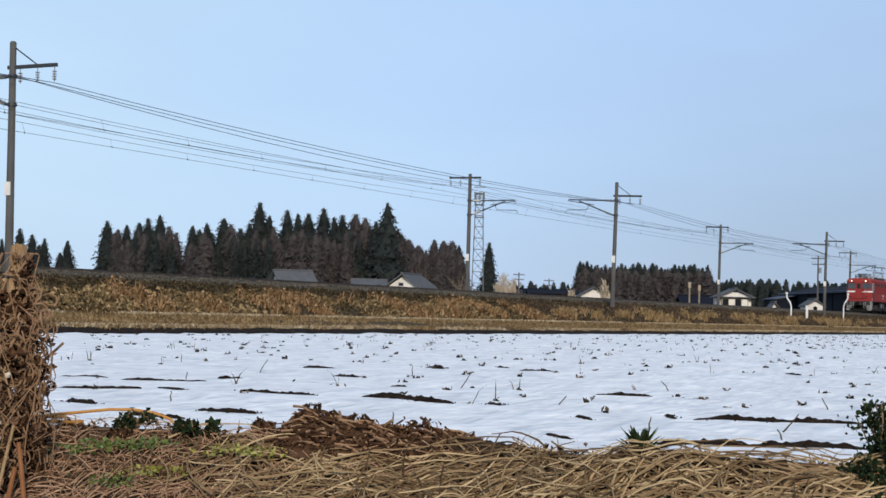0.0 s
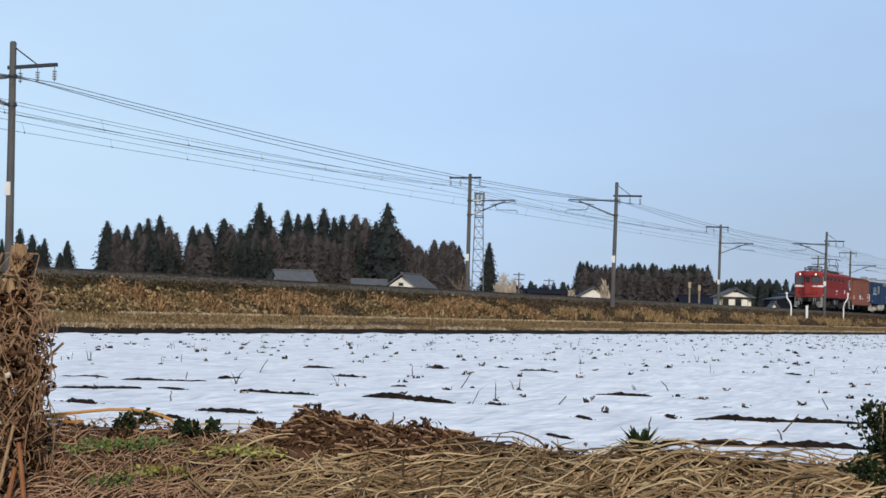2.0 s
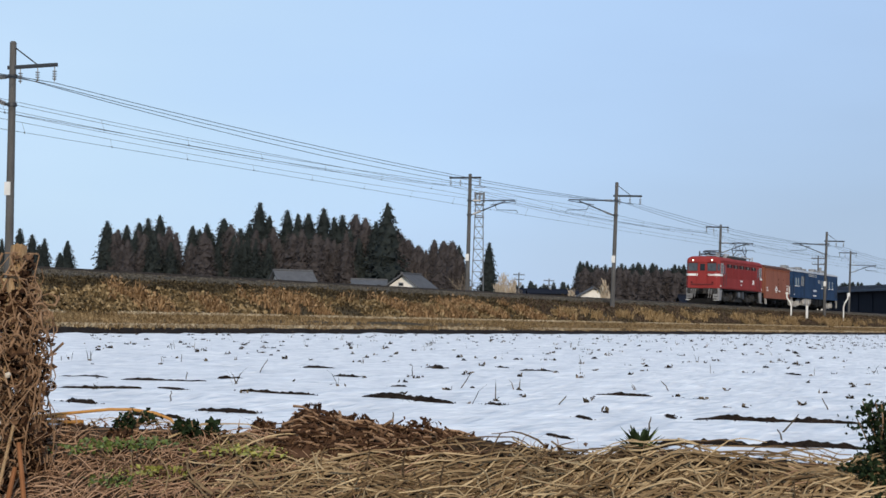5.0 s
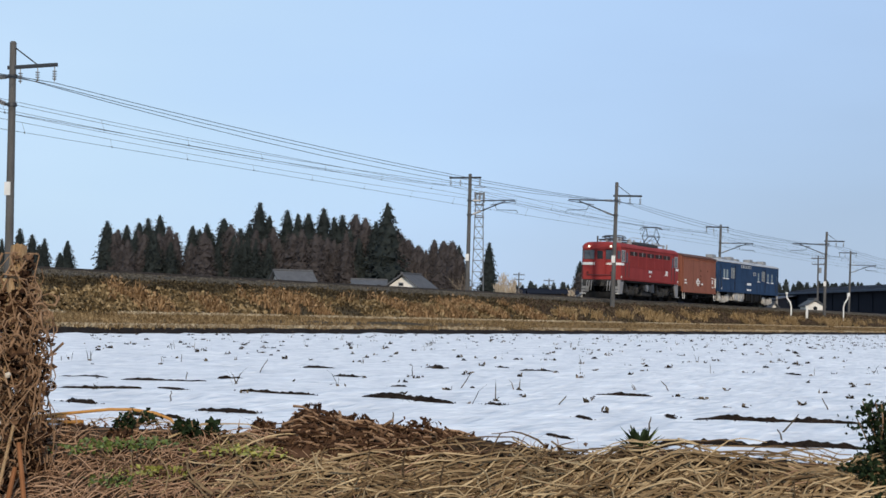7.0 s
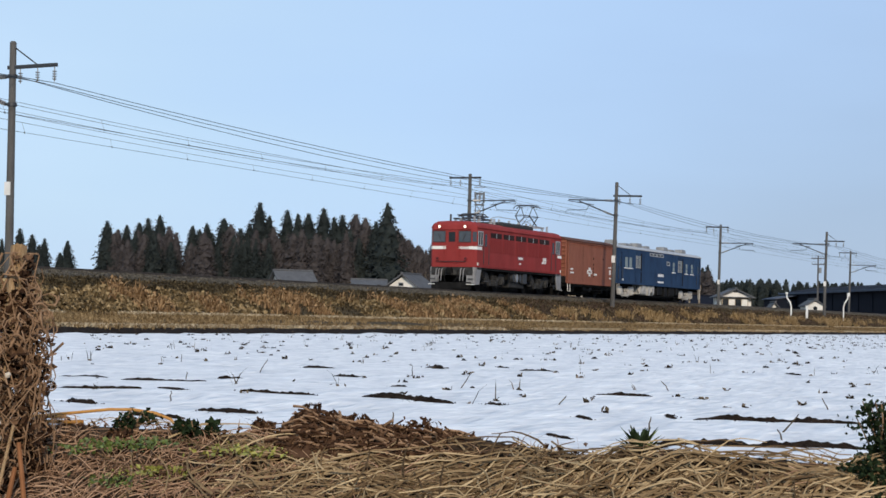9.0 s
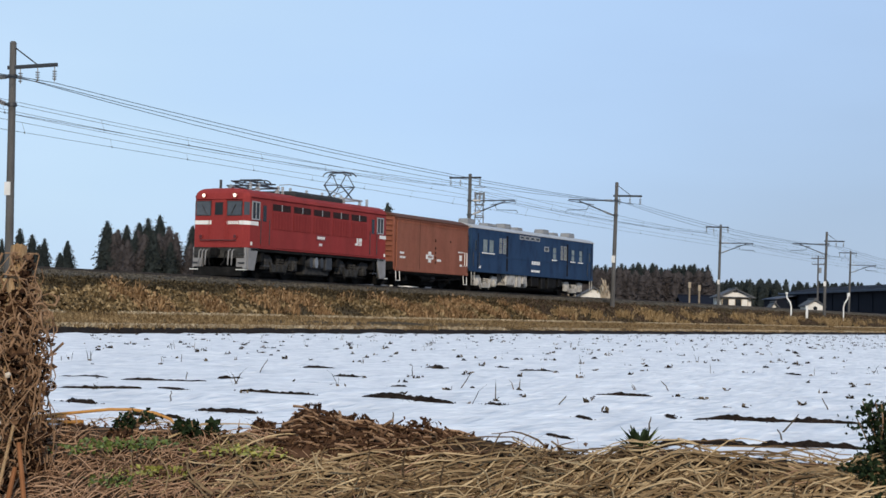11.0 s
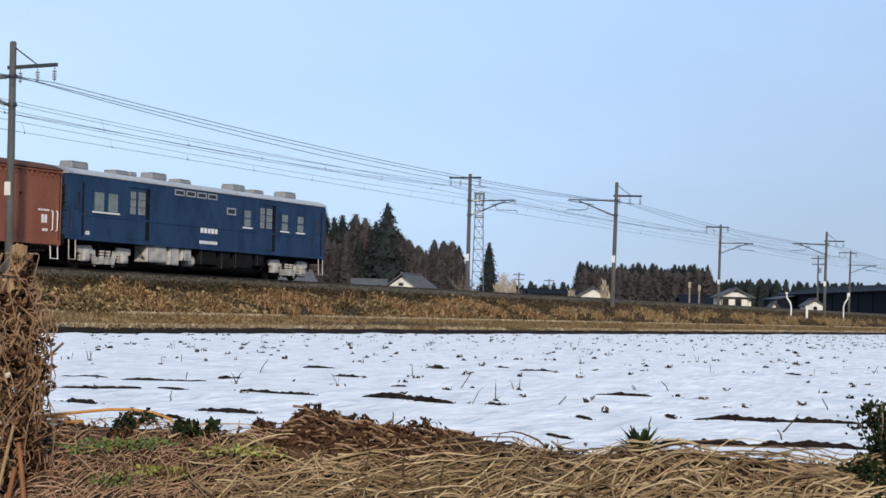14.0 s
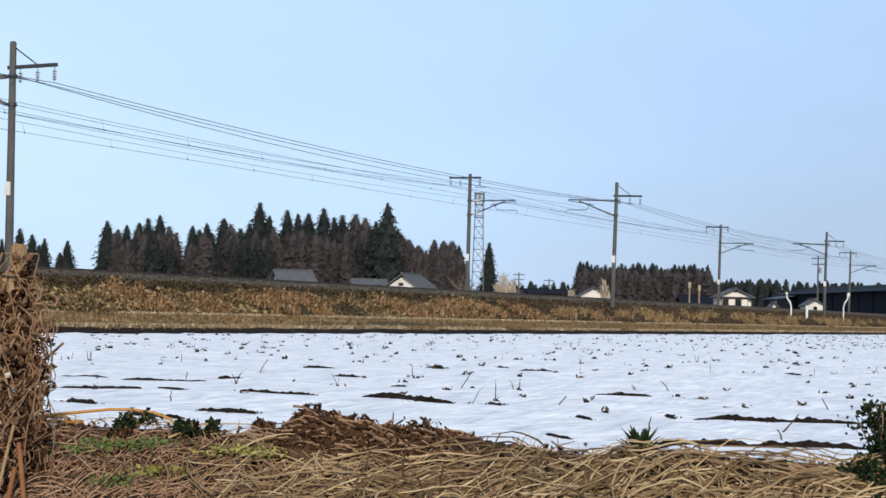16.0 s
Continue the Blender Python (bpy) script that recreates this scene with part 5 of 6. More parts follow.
def far_wood(name, x0, x1, y0, y1, n, h0, h1, seed, label):
    """A distant wood as one mesh of many conifers."""
    rnd = random.Random(seed)
    protos = [crown_mesh(16, 3.2, 100 + i, 0.05, round_=0.6, sprays=1) for i in range(3)]
    vs = [np.array([v.co for v in p.vertices]) for p in protos]
    fs = [[tuple(q.vertices) for q in p.polygons] for p in protos]
    V, Fc = [], []
    for _ in range(n):
        i = rnd.randrange(3)
        k = rnd.uniform(h0, h1) / 16
        a = rnd.uniform(0, 6.28)
        x, y = rnd.uniform(x0, x1), rnd.uniform(y0, y1)
        c, s = math.cos(a), math.sin(a)
        w = vs[i] * k * np.array([1.25, 1.25, 1.0])
        b = len(V)
        V += [(x + c * p[0] - s * p[1], y + s * p[0] + c * p[1], STAND + p[2]) for p in w]
        Fc += [tuple(b + j for j in q) for q in fs[i]]
    return tagged(raw(name, V, Fc, M["cedar"]), label, "wood", kind="stuff")


far_wood("distant_wood", 112, 255, 790, 850, 330, 17.5, 22.0, 31, "distant dark conifer wood on the horizon")
def twig_bush(b, dist, top, wide, seed):
    """A pale leafless bush: many thin shoots from one stool."""
    e = thing("twig_bush", pose(b * dist / 1000, dist, STAND), "pale leafless bush of thin upright twigs", "bush", "pale bushes")
    h = top * dist / 1000 + 0.66 - STAND
    rnd = random.Random(seed)
    lim, tw = bmesh.new(), []
    for _ in range(26):
        a, r = rnd.uniform(0, 6.28), wide * rnd.random() ** 0.7
        hh = h * (1 - 0.45 * (r / wide) ** 2) * rnd.uniform(0.75, 1.0)
        p = Vector((0, 0, 0)); q = Vector((math.cos(a) * r * .6, math.sin(a) * r * .6, hh * .55)); t = Vector((math.cos(a) * r, math.sin(a) * r, hh))
        tube(p, q, 0.05, 4, 0.03, bm=lim, caps=False); tube(q, t, 0.03, 4, 0.01, bm=lim, caps=False)
        for _ in range(42):
            k = rnd.uniform(0.25, 1.0); c = p.lerp(q, k / .55) if k < .55 else q.lerp(t, (k - .55) / .45)
            tw.append((c.x + rnd.gauss(0, .16), c.y + rnd.gauss(0, .16), c.z - 0.2, rnd.uniform(0.4, 0.95)))
    part("limb", lim, M["pale_bark"], e)
    blades(tw, "twig_spray", M["reed"], 0.5, 0.13, seed, parent=e)


M["reed"] = surface("pale_dry_twigs", [(0.28, 0.23, 0.17), (0.42, 0.355, 0.275), (0.55, 0.48, 0.39)], 0.9, scale=0.8, fine=6, bump=0, per_piece=0.5, spread=0.7)
for i, (b, top, wide) in enumerate(((34.5, 26, 1.6), (39, 22.5, 1.3), (31.5, 20, 1.1))):
    twig_bush(b, 272, top, wide, 61 + i)
twig_bush(91.5, 200, 22, 0.75, 71)
twig_bush(73, 210, 17, 0.5, 72)
for b, top in ((139, 22), (144.5, 20.5)):
    e = thing("marker_post", pose(b * 0.3, 300, STAND), "pale concrete marker post before the dark wood", "post", "marker posts")
    h = top * 0.3 + 0.66 - STAND
    part("shaft", box(-0.14, 0.14, -0.14, 0.14, -0.3, h - 1.0, 0.03), M["pale_bark"], e)
    part("head", box(-0.22, 0.22, -0.2, 0.2, h - 1.0, h, 0.05), M["cladding"], e)

far_wood("distant_wood", 34, 62, 780, 840, 60, 12.5, 18.5, 32, "distant low conifer wood on the horizon")


# bare trees
def bare_tree(x, y, h, seed, mat="pale_bark", label="small bare winter tree with pale twigs", spread=0.45):
    e = thing("bare_tree", pose(x, y, STAND), label, "tree")
    rnd = random.Random(seed)
    tr, tw = bmesh.new(), bmesh.new()
    def grow(p, d, ln, r, level):
        q = p + d * ln
        tube(p, q, r, 5, r * 0.65, bm=tr if level < 2 else tw, caps=False)
        if level >= 4:
            return
        for _ in range(3 if level < 3 else 3):
            nd = (d + Vector((rnd.gauss(0, spread), rnd.gauss(0, spread), rnd.gauss(0.05, spread * 0.6)))).normalized()
            grow(p + d * ln * rnd.uniform(0.6, 1.0), nd, ln * rnd.uniform(0.55, 0.8), r * 0.55, level + 1)
    grow(Vector((0, 0, -0.2)), Vector((0, 0, 1)), h * 0.36, h * 0.018, 0)
    part("trunk", tr, M[mat], e)
    part("twig_spray", tw, M[mat], e)


for b, e_, sd in ((-204, 30, 1), (-199, 29, 2), (36, 25, 3), (41, 22, 4), (46, 22, 5), (-8, 36, 8), (14, 31, 9)):
    bare_tree(b * 0.285, 285, e_ * 0.285 + 1.2, sd)


# lattice radio tower
M["tower_steel"] = surface("weathered_tower_steel", [(0.10, 0.11, 0.125), (0.18, 0.195, 0.215)], 0.6, 0.3, scale=6, fine=40, bump=0.1)
tower = thing("lattice_tower", pose(62.5 / F * 245, 245, STAND), "grey steel lattice radio tower behind the railway", "lattice tower")
TH = 223 / F * 245 + 1.26


def leg(k, z):
    w = 0.92 - 0.44 * z / TH
    return Vector(((-1, 1, 1, -1)[k] * w, (-1, -1, 1, 1)[k] * w, z))


for k in range(4):
    part("leg", tube(leg(k, 0), leg(k, TH), 0.06, 6), M["tower_steel"], tower)
levels = [TH * (i / 12) for i in range(13)]
for a, b in zip(levels, levels[1:]):
    for k in range(4):
        part("brace", tube(leg(k, a), leg((k + 1) % 4, b), 0.026, 4), M["tower_steel"], tower)
        part("brace", tube(leg((k + 1) % 4, a), leg(k, b), 0.026, 4), M["tower_steel"], tower)
        part("girt", tube(leg(k, b), leg((k + 1) % 4, b), 0.045, 4), M["tower_steel"], tower)
for z in (TH - 0.1, TH - 1.6, TH - 3.3):
    w = 0.72
    part("platform", box(-w, w, -w, w, z - 0.08, z, 0.02), M["tower_steel"], tower)
    for k in range(4):
        part("guard_rail", tube((leg(k, 0) / leg(k, 0).length * w * 1.35 + Vector((0, 0, z + 0.9))), (leg((k + 1) % 4, 0) / leg(0, 0).length * w * 1.35 + Vector((0, 0, z + 0.9))), 0.04, 4), M["tower_steel"], tower)
for a in range(3):
    part("antenna", box(-0.12 + (a - 1) * 0.6, 0.12 + (a - 1) * 0.6, -0.85, -0.72, TH - 1.4, TH + 0.1, 0.03), M["tower_steel"], tower)


# houses
def house(name, b, dist, width, depth, eave, ridge, turn, wall, roof, label, gable_front=True, windows=(), over=0.6):
    """A gabled house; b: bearing in 1/1000. With gable_front the gable faces the line."""
    e = thing(name, pose(b * dist / 1000, dist, STAND, 0, 0, turn), label, "house", "houses")
    eave, ridge = eave - STAND, ridge - STAND
    w, d = width / 2, depth / 2
    prof = [(-w, 0), (w, 0), (w, eave), (0, ridge - 0.15), (-w, eave)]
    bm = bmesh.new()
    a = [bm.verts.new((x, -d, z)) for x, z in prof]
    c = [bm.verts.new((x, d, z)) for x, z in prof]
    for i in range(5):
        bm.faces.new((a[i], a[(i + 1) % 5], c[(i + 1) % 5], c[i]))
    bm.faces.new(a); bm.faces.new(c[::-1])
    m = None if gable_front else pose(0, 0, 0, 0, 0, 90)
    part("wall", bm, M[wall], e, "", m)
    k = (ridge - eave) / w
    for s in (-1, 1):
        rf = bmesh.new()
        o = over
        pts = [(0, ridge), (s * (w + o), eave - k * o), (s * (w + o), eave - k * o + 0.2), (0, ridge + 0.22)]
        a = [rf.verts.new((x, -d - o, z)) for x, z in pts]
        c = [rf.verts.new((x, d + o, z)) for x, z in pts]
        for i in range(4):
            rf.faces.new((a[i], a[(i + 1) % 4], c[(i + 1) % 4], c[i]))
        rf.faces.new(a); rf.faces.new(c[::-1])
        part("roof", rf, M[roof], e, "", m)
    part("ridge_cap", box(-0.18, 0.18, -d - over, d + over, ridge + 0.1, ridge + 0.36, 0.05), M[roof], e, "", m)
    for x, z, ww, hh in windows:
        fr = part("window", box(x - ww / 2, x + ww / 2, -d - 0.06, -d + 0.02, z - STAND, z - STAND + hh, 0.02), M["alu"], e)
        part("pane", box(x - ww / 2 + 0.08, x + ww / 2 - 0.08, -d - 0.075, -d - 0.06, z - STAND + 0.08, z - STAND + hh - 0.08), M["glass"], fr)
    return e


house("farmhouse", -84, 262, 5.6, 5.0, 4.5, 6.5, 24, "plaster", "tile", "low farmhouse with a grey tiled roof before the wood", False)
house("farmhouse", -17.5, 240, 5.2, 5.0, 4.1, 5.9, -24, "plaster", "tile", "white gabled farmhouse with a grey tiled roof", True, [(-0.3, 4.4, 0.8, 0.5)])
house("farm_shed", -41, 250, 3.5, 4, 4.6, 5.2, 0, "cladding", "tile", "small grey-roofed shed beside the farmhouse", False)
house("farmhouse", 84.5, 330, 5.0, 6.0, 4.9, 6.3, 0, "plaster", "tile", "small white gabled house beyond the line", True)
h2 = house("farmhouse", 163, 300, 5.2, 7.0, 4.95, 6.1, 0, "plaster", "tile", "white house with a broad gable and beige lower wall", True, [(0, 5.6, 0.7, 0.4)])
part("lower_wall", box(-2.4, 2.0, -4.2, -3.55, 0, 5.7, 0.03), M["cladding"], h2, "beige boarded lower wall")
part("porch_roof", box(-3.2, 3.2, -4.8, -3.4, 5.72, 5.9, 0.05), M["tile"], h2)
for i in range(4):
    part("sliding_pane", box(-2.25 + 1.06 * i, -1.3 + 1.06 * i, -4.24, -4.2, 4.0, 5.5, 0.02), M["plaster"] if i % 2 else M["glass"], h2)
house("white_shed", 186, 280, 1.5, 3.0, 2.9, 3.8, 0, "plaster", "tile", "tiny white gabled shed", True)
h3 = house("white_hut", 208, 235, 2.3, 4.0, 3.05, 3.75, 0, "plaster", "tile", "small white gabled hut with a dark round window", True, over=0.25)
part("round_window", tube((0, -2.06, 3.75), (0, -1.98, 3.75), 0.27, 16), M["glass"], h3, "dark round window")
house("dark_house", 143, 340, 6, 6, 4.0, 5.4, 0, "navy", "navy", "low dark house with a dark roof", False)
house("dark_house", 62, 420, 8, 11, 6.3, 7.2, 0, "navy", "navy", "low dark house with a dark roof", False)
house("dark_house", 47, 430, 5, 6, 6.2, 7.3, 0, "navy", "navy", "low dark house with a dark roof", False)
# long navy hall
hall = thing("long_hall", pose(77, 402, STAND, 0, 0, -86.5), "long dark navy hall with a pale roof band", "hall")
part("wall", box(0, 130, 0, 14, 0, 8.2, 0.05), M["navy"], hall)
part("roof", extrude_profile([(-0.8, 8.4), (7, 9.85), (14.8, 8.4), (14.8, 8.15), (-0.8, 8.15)], -0.6, 130.6), M["navy"], hall)
part("fascia", box(-0.6, 130.6, -0.95, -0.8, 8.1, 8.5, 0.02), M["pale_metal"], hall, "pale blue-grey roof band")
part("annex_wall", box(1, 12, -4.6, -0.1, 0, 7.0, 0.03), M["navy"], hall)
part("annex_roof", extrude_profile([(-5.0, 7.1), (-0.05, 8.0), (-0.05, 7.75), (-5.0, 6.85)], 0.6, 12.4), M["pale_metal"], hall)
for i in range(14):
    part("bay_post", box(4 + 9 * i, 4.3 + 9 * i, -0.15, -0.02, 0, 8.0, 0.02), M["navy"], hall)


# distant power poles
def power_pole(b, dist, top, cross=True):
    e = thing("power_pole", pose(b * dist / 1000, dist, STAND), "distant concrete power pole with crossarms", "power pole", "power poles")
    h = top * dist / 1000 + 0.66 - STAND
    part("shaft", tube((0, 0, -0.2), (0, 0, h), 0.2, 8, 0.13), M["concrete"], e)
    for i, z in enumerate((h - 0.5, h - 1.6)):
        part("crossarm", box(-1.3 + 0.2 * i, 1.3 - 0.2 * i, -0.08, 0.08, z - 0.08, z + 0.08, 0.01), M["dark_steel"], e)
        for x in (-1.1, -0.5, 0.5, 1.1):
            part("insulator", tube((x, 0, z + 0.08), (x, 0, z + 0.3), 0.07, 6), M["porcelain"], e)
    part("transformer", tube((0.35, 0, h - 3.2), (0.35, 0, h - 2.2), 0.3, 10), M["steel"], e)


for b, dist, top in ((211, 330, 38.5), (43, 400, 25), (60, 420, 22)):
    power_pole(b, dist, top)


# bent white posts on the bank
def bent_post(s, d, h, way):
    e = thing("bent_white_post", TRACK @ pose(s, d, slope_z(min(d, 38.8)) - 0.1), "white painted post with a bent top on the bank", "post", "white posts")
    part("shaft", pipe([(0, 0, -0.2), (0, 0, h * 0.55), (0.05 * way, way * 0.1, h * 0.68), (0, way * 0.38, h * 0.86), (0, way * 0.40, h)], 0.065, 10), M["white"], e)
    part("head", box(-0.12, 0.12, way * 0.40 - 0.09, way * 0.40 + 0.09, h - 0.02, h + 0.16, 0.03), M["white"], e)


bent_post(151.0, 36.8, 2.25, 1)
bent_post(171.0, 36.6, 2.7, -1)
e = thing("white_marker_post", TRACK @ pose(156.8, 36.8, slope_z(36.8) - 0.1), "short straight white painted post on the bank", "post", "white posts")
part("shaft", box(-0.07, 0.07, -0.1, 0.1, -0.2, 1.3, 0.02), M["white"], e)
part("cap", box(-0.09, 0.09, -0.12, 0.12, 1.3, 1.36, 0.015), M["white"], e)
# ---- things on the field ----
def clod_row(x0, y0, x1, y1, w, seed):
    """A bare strip of turned soil that stands out of the snow, as a row of clods."""
    rnd = random.Random(seed)
    v, f = [], []
    a, b = Vector((x0, y0, 0)), Vector((x1, y1, 0))
    ln = (b - a).length
    d = (b - a) / ln; c = Vector((-d.y, d.x, 0))
    n = max(8, int(ln / 0.02))
    rings = []
    ww = w * 1.8
    for i in range(n + 1):
        k = i / n
        p = a + (b - a) * k
        env = min(1, 5 * k, 5 * (1 - k)) ** 0.6
        q = 0.66 + 0.3 * noise.noise(Vector((p.x * 5, p.y * 5, seed))) + 0.35 * noise.noise(Vector((p.x * 16, p.y * 16, seed + 3)))
        wid = min(0.85, max(0.55, q)) * env
        off = 0.3 * ww * noise.noise(Vector((k * ln * 1.5, seed, 1)))
        ring = []
        for j in range(7):
            u = j / 6 * 2 - 1
            h = (1 - u * u) * wid * w * 0.9 * (0.8 + 0.5 * noise.noise(Vector((p.x * 26 + u * 3, p.y * 26, seed))) + 0.8 * abs(noise.noise(Vector((p.x * 60, p.y * 60 + u * 4, seed))))) - 0.03 * abs(u)
            pt = p + c * (u * ww * (0.35 + 0.65 * wid) + off)
            ring.append(len(v)); v.append((pt.x, pt.y, snow_z(pt.x, pt.y) + h + 0.007))
        rings.append(ring)
    for r0, r1 in zip(rings, rings[1:]):
        for j in range(6):
            f.append((r0[j], r0[j + 1], r1[j + 1], r1[j]))
    # loose crumbs
    for _ in range(int(ln * 170)):
        k = rnd.random(); p = a + (b - a) * k + c * rnd.gauss(0, ww * 0.75)
        s = rnd.uniform(0.003, 0.011) * (0.6 + 14 * w); z = snow_z(p.x, p.y); t = len(v)
        v += [(p.x - s, p.y, z), (p.x + s, p.y - s * .5, z), (p.x, p.y + s, z), (p.x + rnd.uniform(-s, s) * .3, p.y, z + s * 1.3)]
        f += [(t, t + 1, t + 3), (t + 1, t + 2, t + 3), (t + 2, t, t + 3)]
    ob = raw("soil_strip", v, f, M["soil"])
    return tagged(ob, "strip of dark wet soil showing through the snow", "soil strip", "soil strips")


TI = TRACK.inverted()


def snow_z(x, y):
    q = TI @ Vector((x, y, 0))
    return field_height(q.x, q.y)


ROWS_A = [(-3.14, 14.53, -2.44, 14.61, .023), (-2.95, 16.61, -2.16, 16.5, .021), (-2.12, 17.02, -1.85, 16.91, .030), (-3.71, 17.15, -3.15, 16.92, .016),
          (-1.63, 14.64, -0.98, 14.27, .030), (-2.37, 14.99, -2.03, 14.63, .019), (-0.6, 13.88, 0.1, 13.26, .036), (-0.46, 16.41, -0.3, 16.25, .029),
          (1.3, 15.62, 1.84, 15.37, .028), (1.74, 12.21, 2.79, 11.87, .036), (1.16, 9.80, 1.66, 9.55, .042), (1.68, 9.76, 2.30, 9.52, .034)]
ROWS_B = [(-1.57, 11.64, -1.15, 11.29, .028), (-1.93, 11.08, -1.55, 10.94, .028), (-2.62, 12.57, -2.35, 12.14, .036), (0.75, 23.31, 0.88, 22.93, .034),
          (0.99, 22.07, 1.4, 21.95, .030), (-1.09, 18.72, -0.84, 18.39, .026), (0.36, 13.57, 0.46, 13.25, .026), (2.04, 15.27, 2.24, 14.97, .027),
          (0.92, 11.99, 1.02, 11.84, .015), (1.59, 12.49, 1.63, 12.3, .020), (4.54, 23.43, 4.64, 22.85, .027), (-1.61, 20.88, -1.23, 20.54, .024),
          (-0.17, 22.07, 0.04, 21.6, .045), (0.62, 10.35, 0.76, 10.2, .02)]
for i, row in enumerate(ROWS_A + ROWS_B):
    clod_row(*row, seed=i * 3.7 + 1)

# withered stubble over the snow
M["stubble"] = surface("withered_stalks", [(0.03, 0.024, 0.017), (0.075, 0.058, 0.038), (0.15, 0.115, 0.075)], 0.9, scale=3, fine=30, bump=0, per_piece=0.6)
rnd = random.Random(12)
bl, lf, mounds_v, mounds_f = [], [], [], []
for _ in range(2500):
    s, d = -20 + 200 * rnd.random() ** 1.3, rnd.uniform(2, 26)
    p = along(s, d)
    if p.y < 12 or abs(p.x / p.y) > 0.27:
        continue
    z = snow_z(p.x, p.y)
    k = rnd.random()
    r = rnd.uniform(0.01, 0.032) if p.y < 24 else rnd.uniform(0.018, 0.055)
    for _ in range(rnd.randint(1, 6)):
        lf.append((p.x + rnd.gauss(0, r), p.y + rnd.gauss(0, r), z + rnd.uniform(0.0, r * 0.9), rnd.uniform(0.025, 0.075)))
    if k > 0.8:
        for _ in range(rnd.randint(1, 3)):
            bl.append((p.x + rnd.gauss(0, r), p.y + rnd.gauss(0, r), z - 0.01, rnd.uniform(0.06, 0.2)))
    if k < 0.75:
        b = len(mounds_v); n = 8
        for i in range(n):
            a = 6.283 * i / n; q = r * rnd.uniform(0.5, 1.1)
            mounds_v.append((p.x + math.cos(a) * q * 1.5, p.y + math.sin(a) * q, z - 0.01))
        for i in range(n):
            a = 6.283 * i / n; q = r * rnd.uniform(0.15, 0.85)
            mounds_v.append((p.x + math.cos(a) * q, p.y + math.sin(a) * q, z + r * rnd.uniform(0.05, 0.75)))
        for i in range(n):
            j = (i + 1) % n
            mounds_f.append((b + i, b + j, b + n + j, b + n + i))
        mounds_f.append(tuple(b + n + i for i in range(n)))
tagged(flecks(lf, "stubble_leaves", M["stubble"], 14), "withered crop leaves sticking out of the snow", "stubble", kind="stuff")
tagged(blades(bl, "stubble_stalks", M["stubble"], 0.7, 0.012, 15), "thin withered stalks sticking out of the snow", "stubble", kind="stuff")
tagged(raw("soil_clods", mounds_v, mounds_f, M["soil"]), "small dark clods showing through the snow", "clods", kind="stuff")


def stalk(x, y, h, lean, seed):
    rnd = random.Random(seed)
    z = snow_z(x, y) - 0.02
    pts = [(x + lean * h * k + rnd.gauss(0, .004), y + rnd.gauss(0, .004), z + h * k * (1 - 0.25 * k * abs(lean))) for k in (0, .3, .6, .85, 1)]
    ob = part("dry_stalk", pipe(pts, 0.006, 5, taper=0.5), M["stubble"])
    tagged(ob, "single dry stalk standing in the snow", "stalk", "dry stalks")


for i, (x, y, h, l) in enumerate(((-1.95, 19.2, 0.20, 0.5), (-0.3, 19.5, 0.13, 0.0), (-3.2, 22.0, 0.12, 0.1), (-2.4, 16.9, 0.10, 0.0), (0.9, 13.6, 0.11, 0.6), (3.1, 14.2, 0.12, -0.5),
                                  (2.2, 17.0, 0.14, -0.6), (1.25, 10.6, 0.10, 0.05), (-0.28, 10.6, 0.09, 0.1), (2.05, 10.7, 0.16, 0.7), (1.95, 10.1, 0.08, -0.4), (-1.9, 12.6, 0.09, 0.1), (0.2, 16.5, 0.16, 0.5))):
    stalk(x, y, h, l, i)

# ---- verge in front ----
def verge_z(x, y):
    """The bank: a lip at the field's edge, then a slope down to the lane."""
    e = verge_edge(x) - y
    n = 0.02 * noise.noise(Vector((x * 2, y * 2, 8))) + 0.012 * noise.noise(Vector((x * 9, y * 9, 3)))
    if e < 0:
        return max(-0.08, 0.045 + e * 0.6) + n * 0.3
    return max(-0.9, 0.045 - 0.45 * max(0.0, e - 0.08)) + n


def heap_z(x, y):
    """The straw lies in uneven wads over the bank."""
    k = 0.3 + 0.7 / (1 + math.exp(-(x + 0.5) * 3))
    return verge_z(x, y) + 0.03 * k * (1 + 1.3 * noise.noise(Vector((x * 2.4, y * 2.4, 6))))


xs = [-7 + 0.25 * i for i in range(16)] + [-3 + 0.05 * i for i in range(121)] + [3.25 + 0.25 * i for i in range(16)]
ys = [-5 + 0.5 * i for i in range(20)] + [5 + 0.05 * i for i in range(116)]
v = [(x, y, heap_z(x, y) - 0.006 if y < verge_edge(x) - 0.02 else verge_z(x, y)) for y in ys for x in xs]
w = len(xs)
f = [(j * w + i, j * w + i + 1, (j + 1) * w + i + 1, (j + 1) * w + i) for j in range(len(ys) - 1) for i in range(w - 1) if ys[j] < verge_edge(xs[i]) + 0.3]
verge = raw("verge", v, f, M["earth"], None, "", None, True)
tagged(verge, "rough earth verge under straw beside the field", "verge", kind="structure")

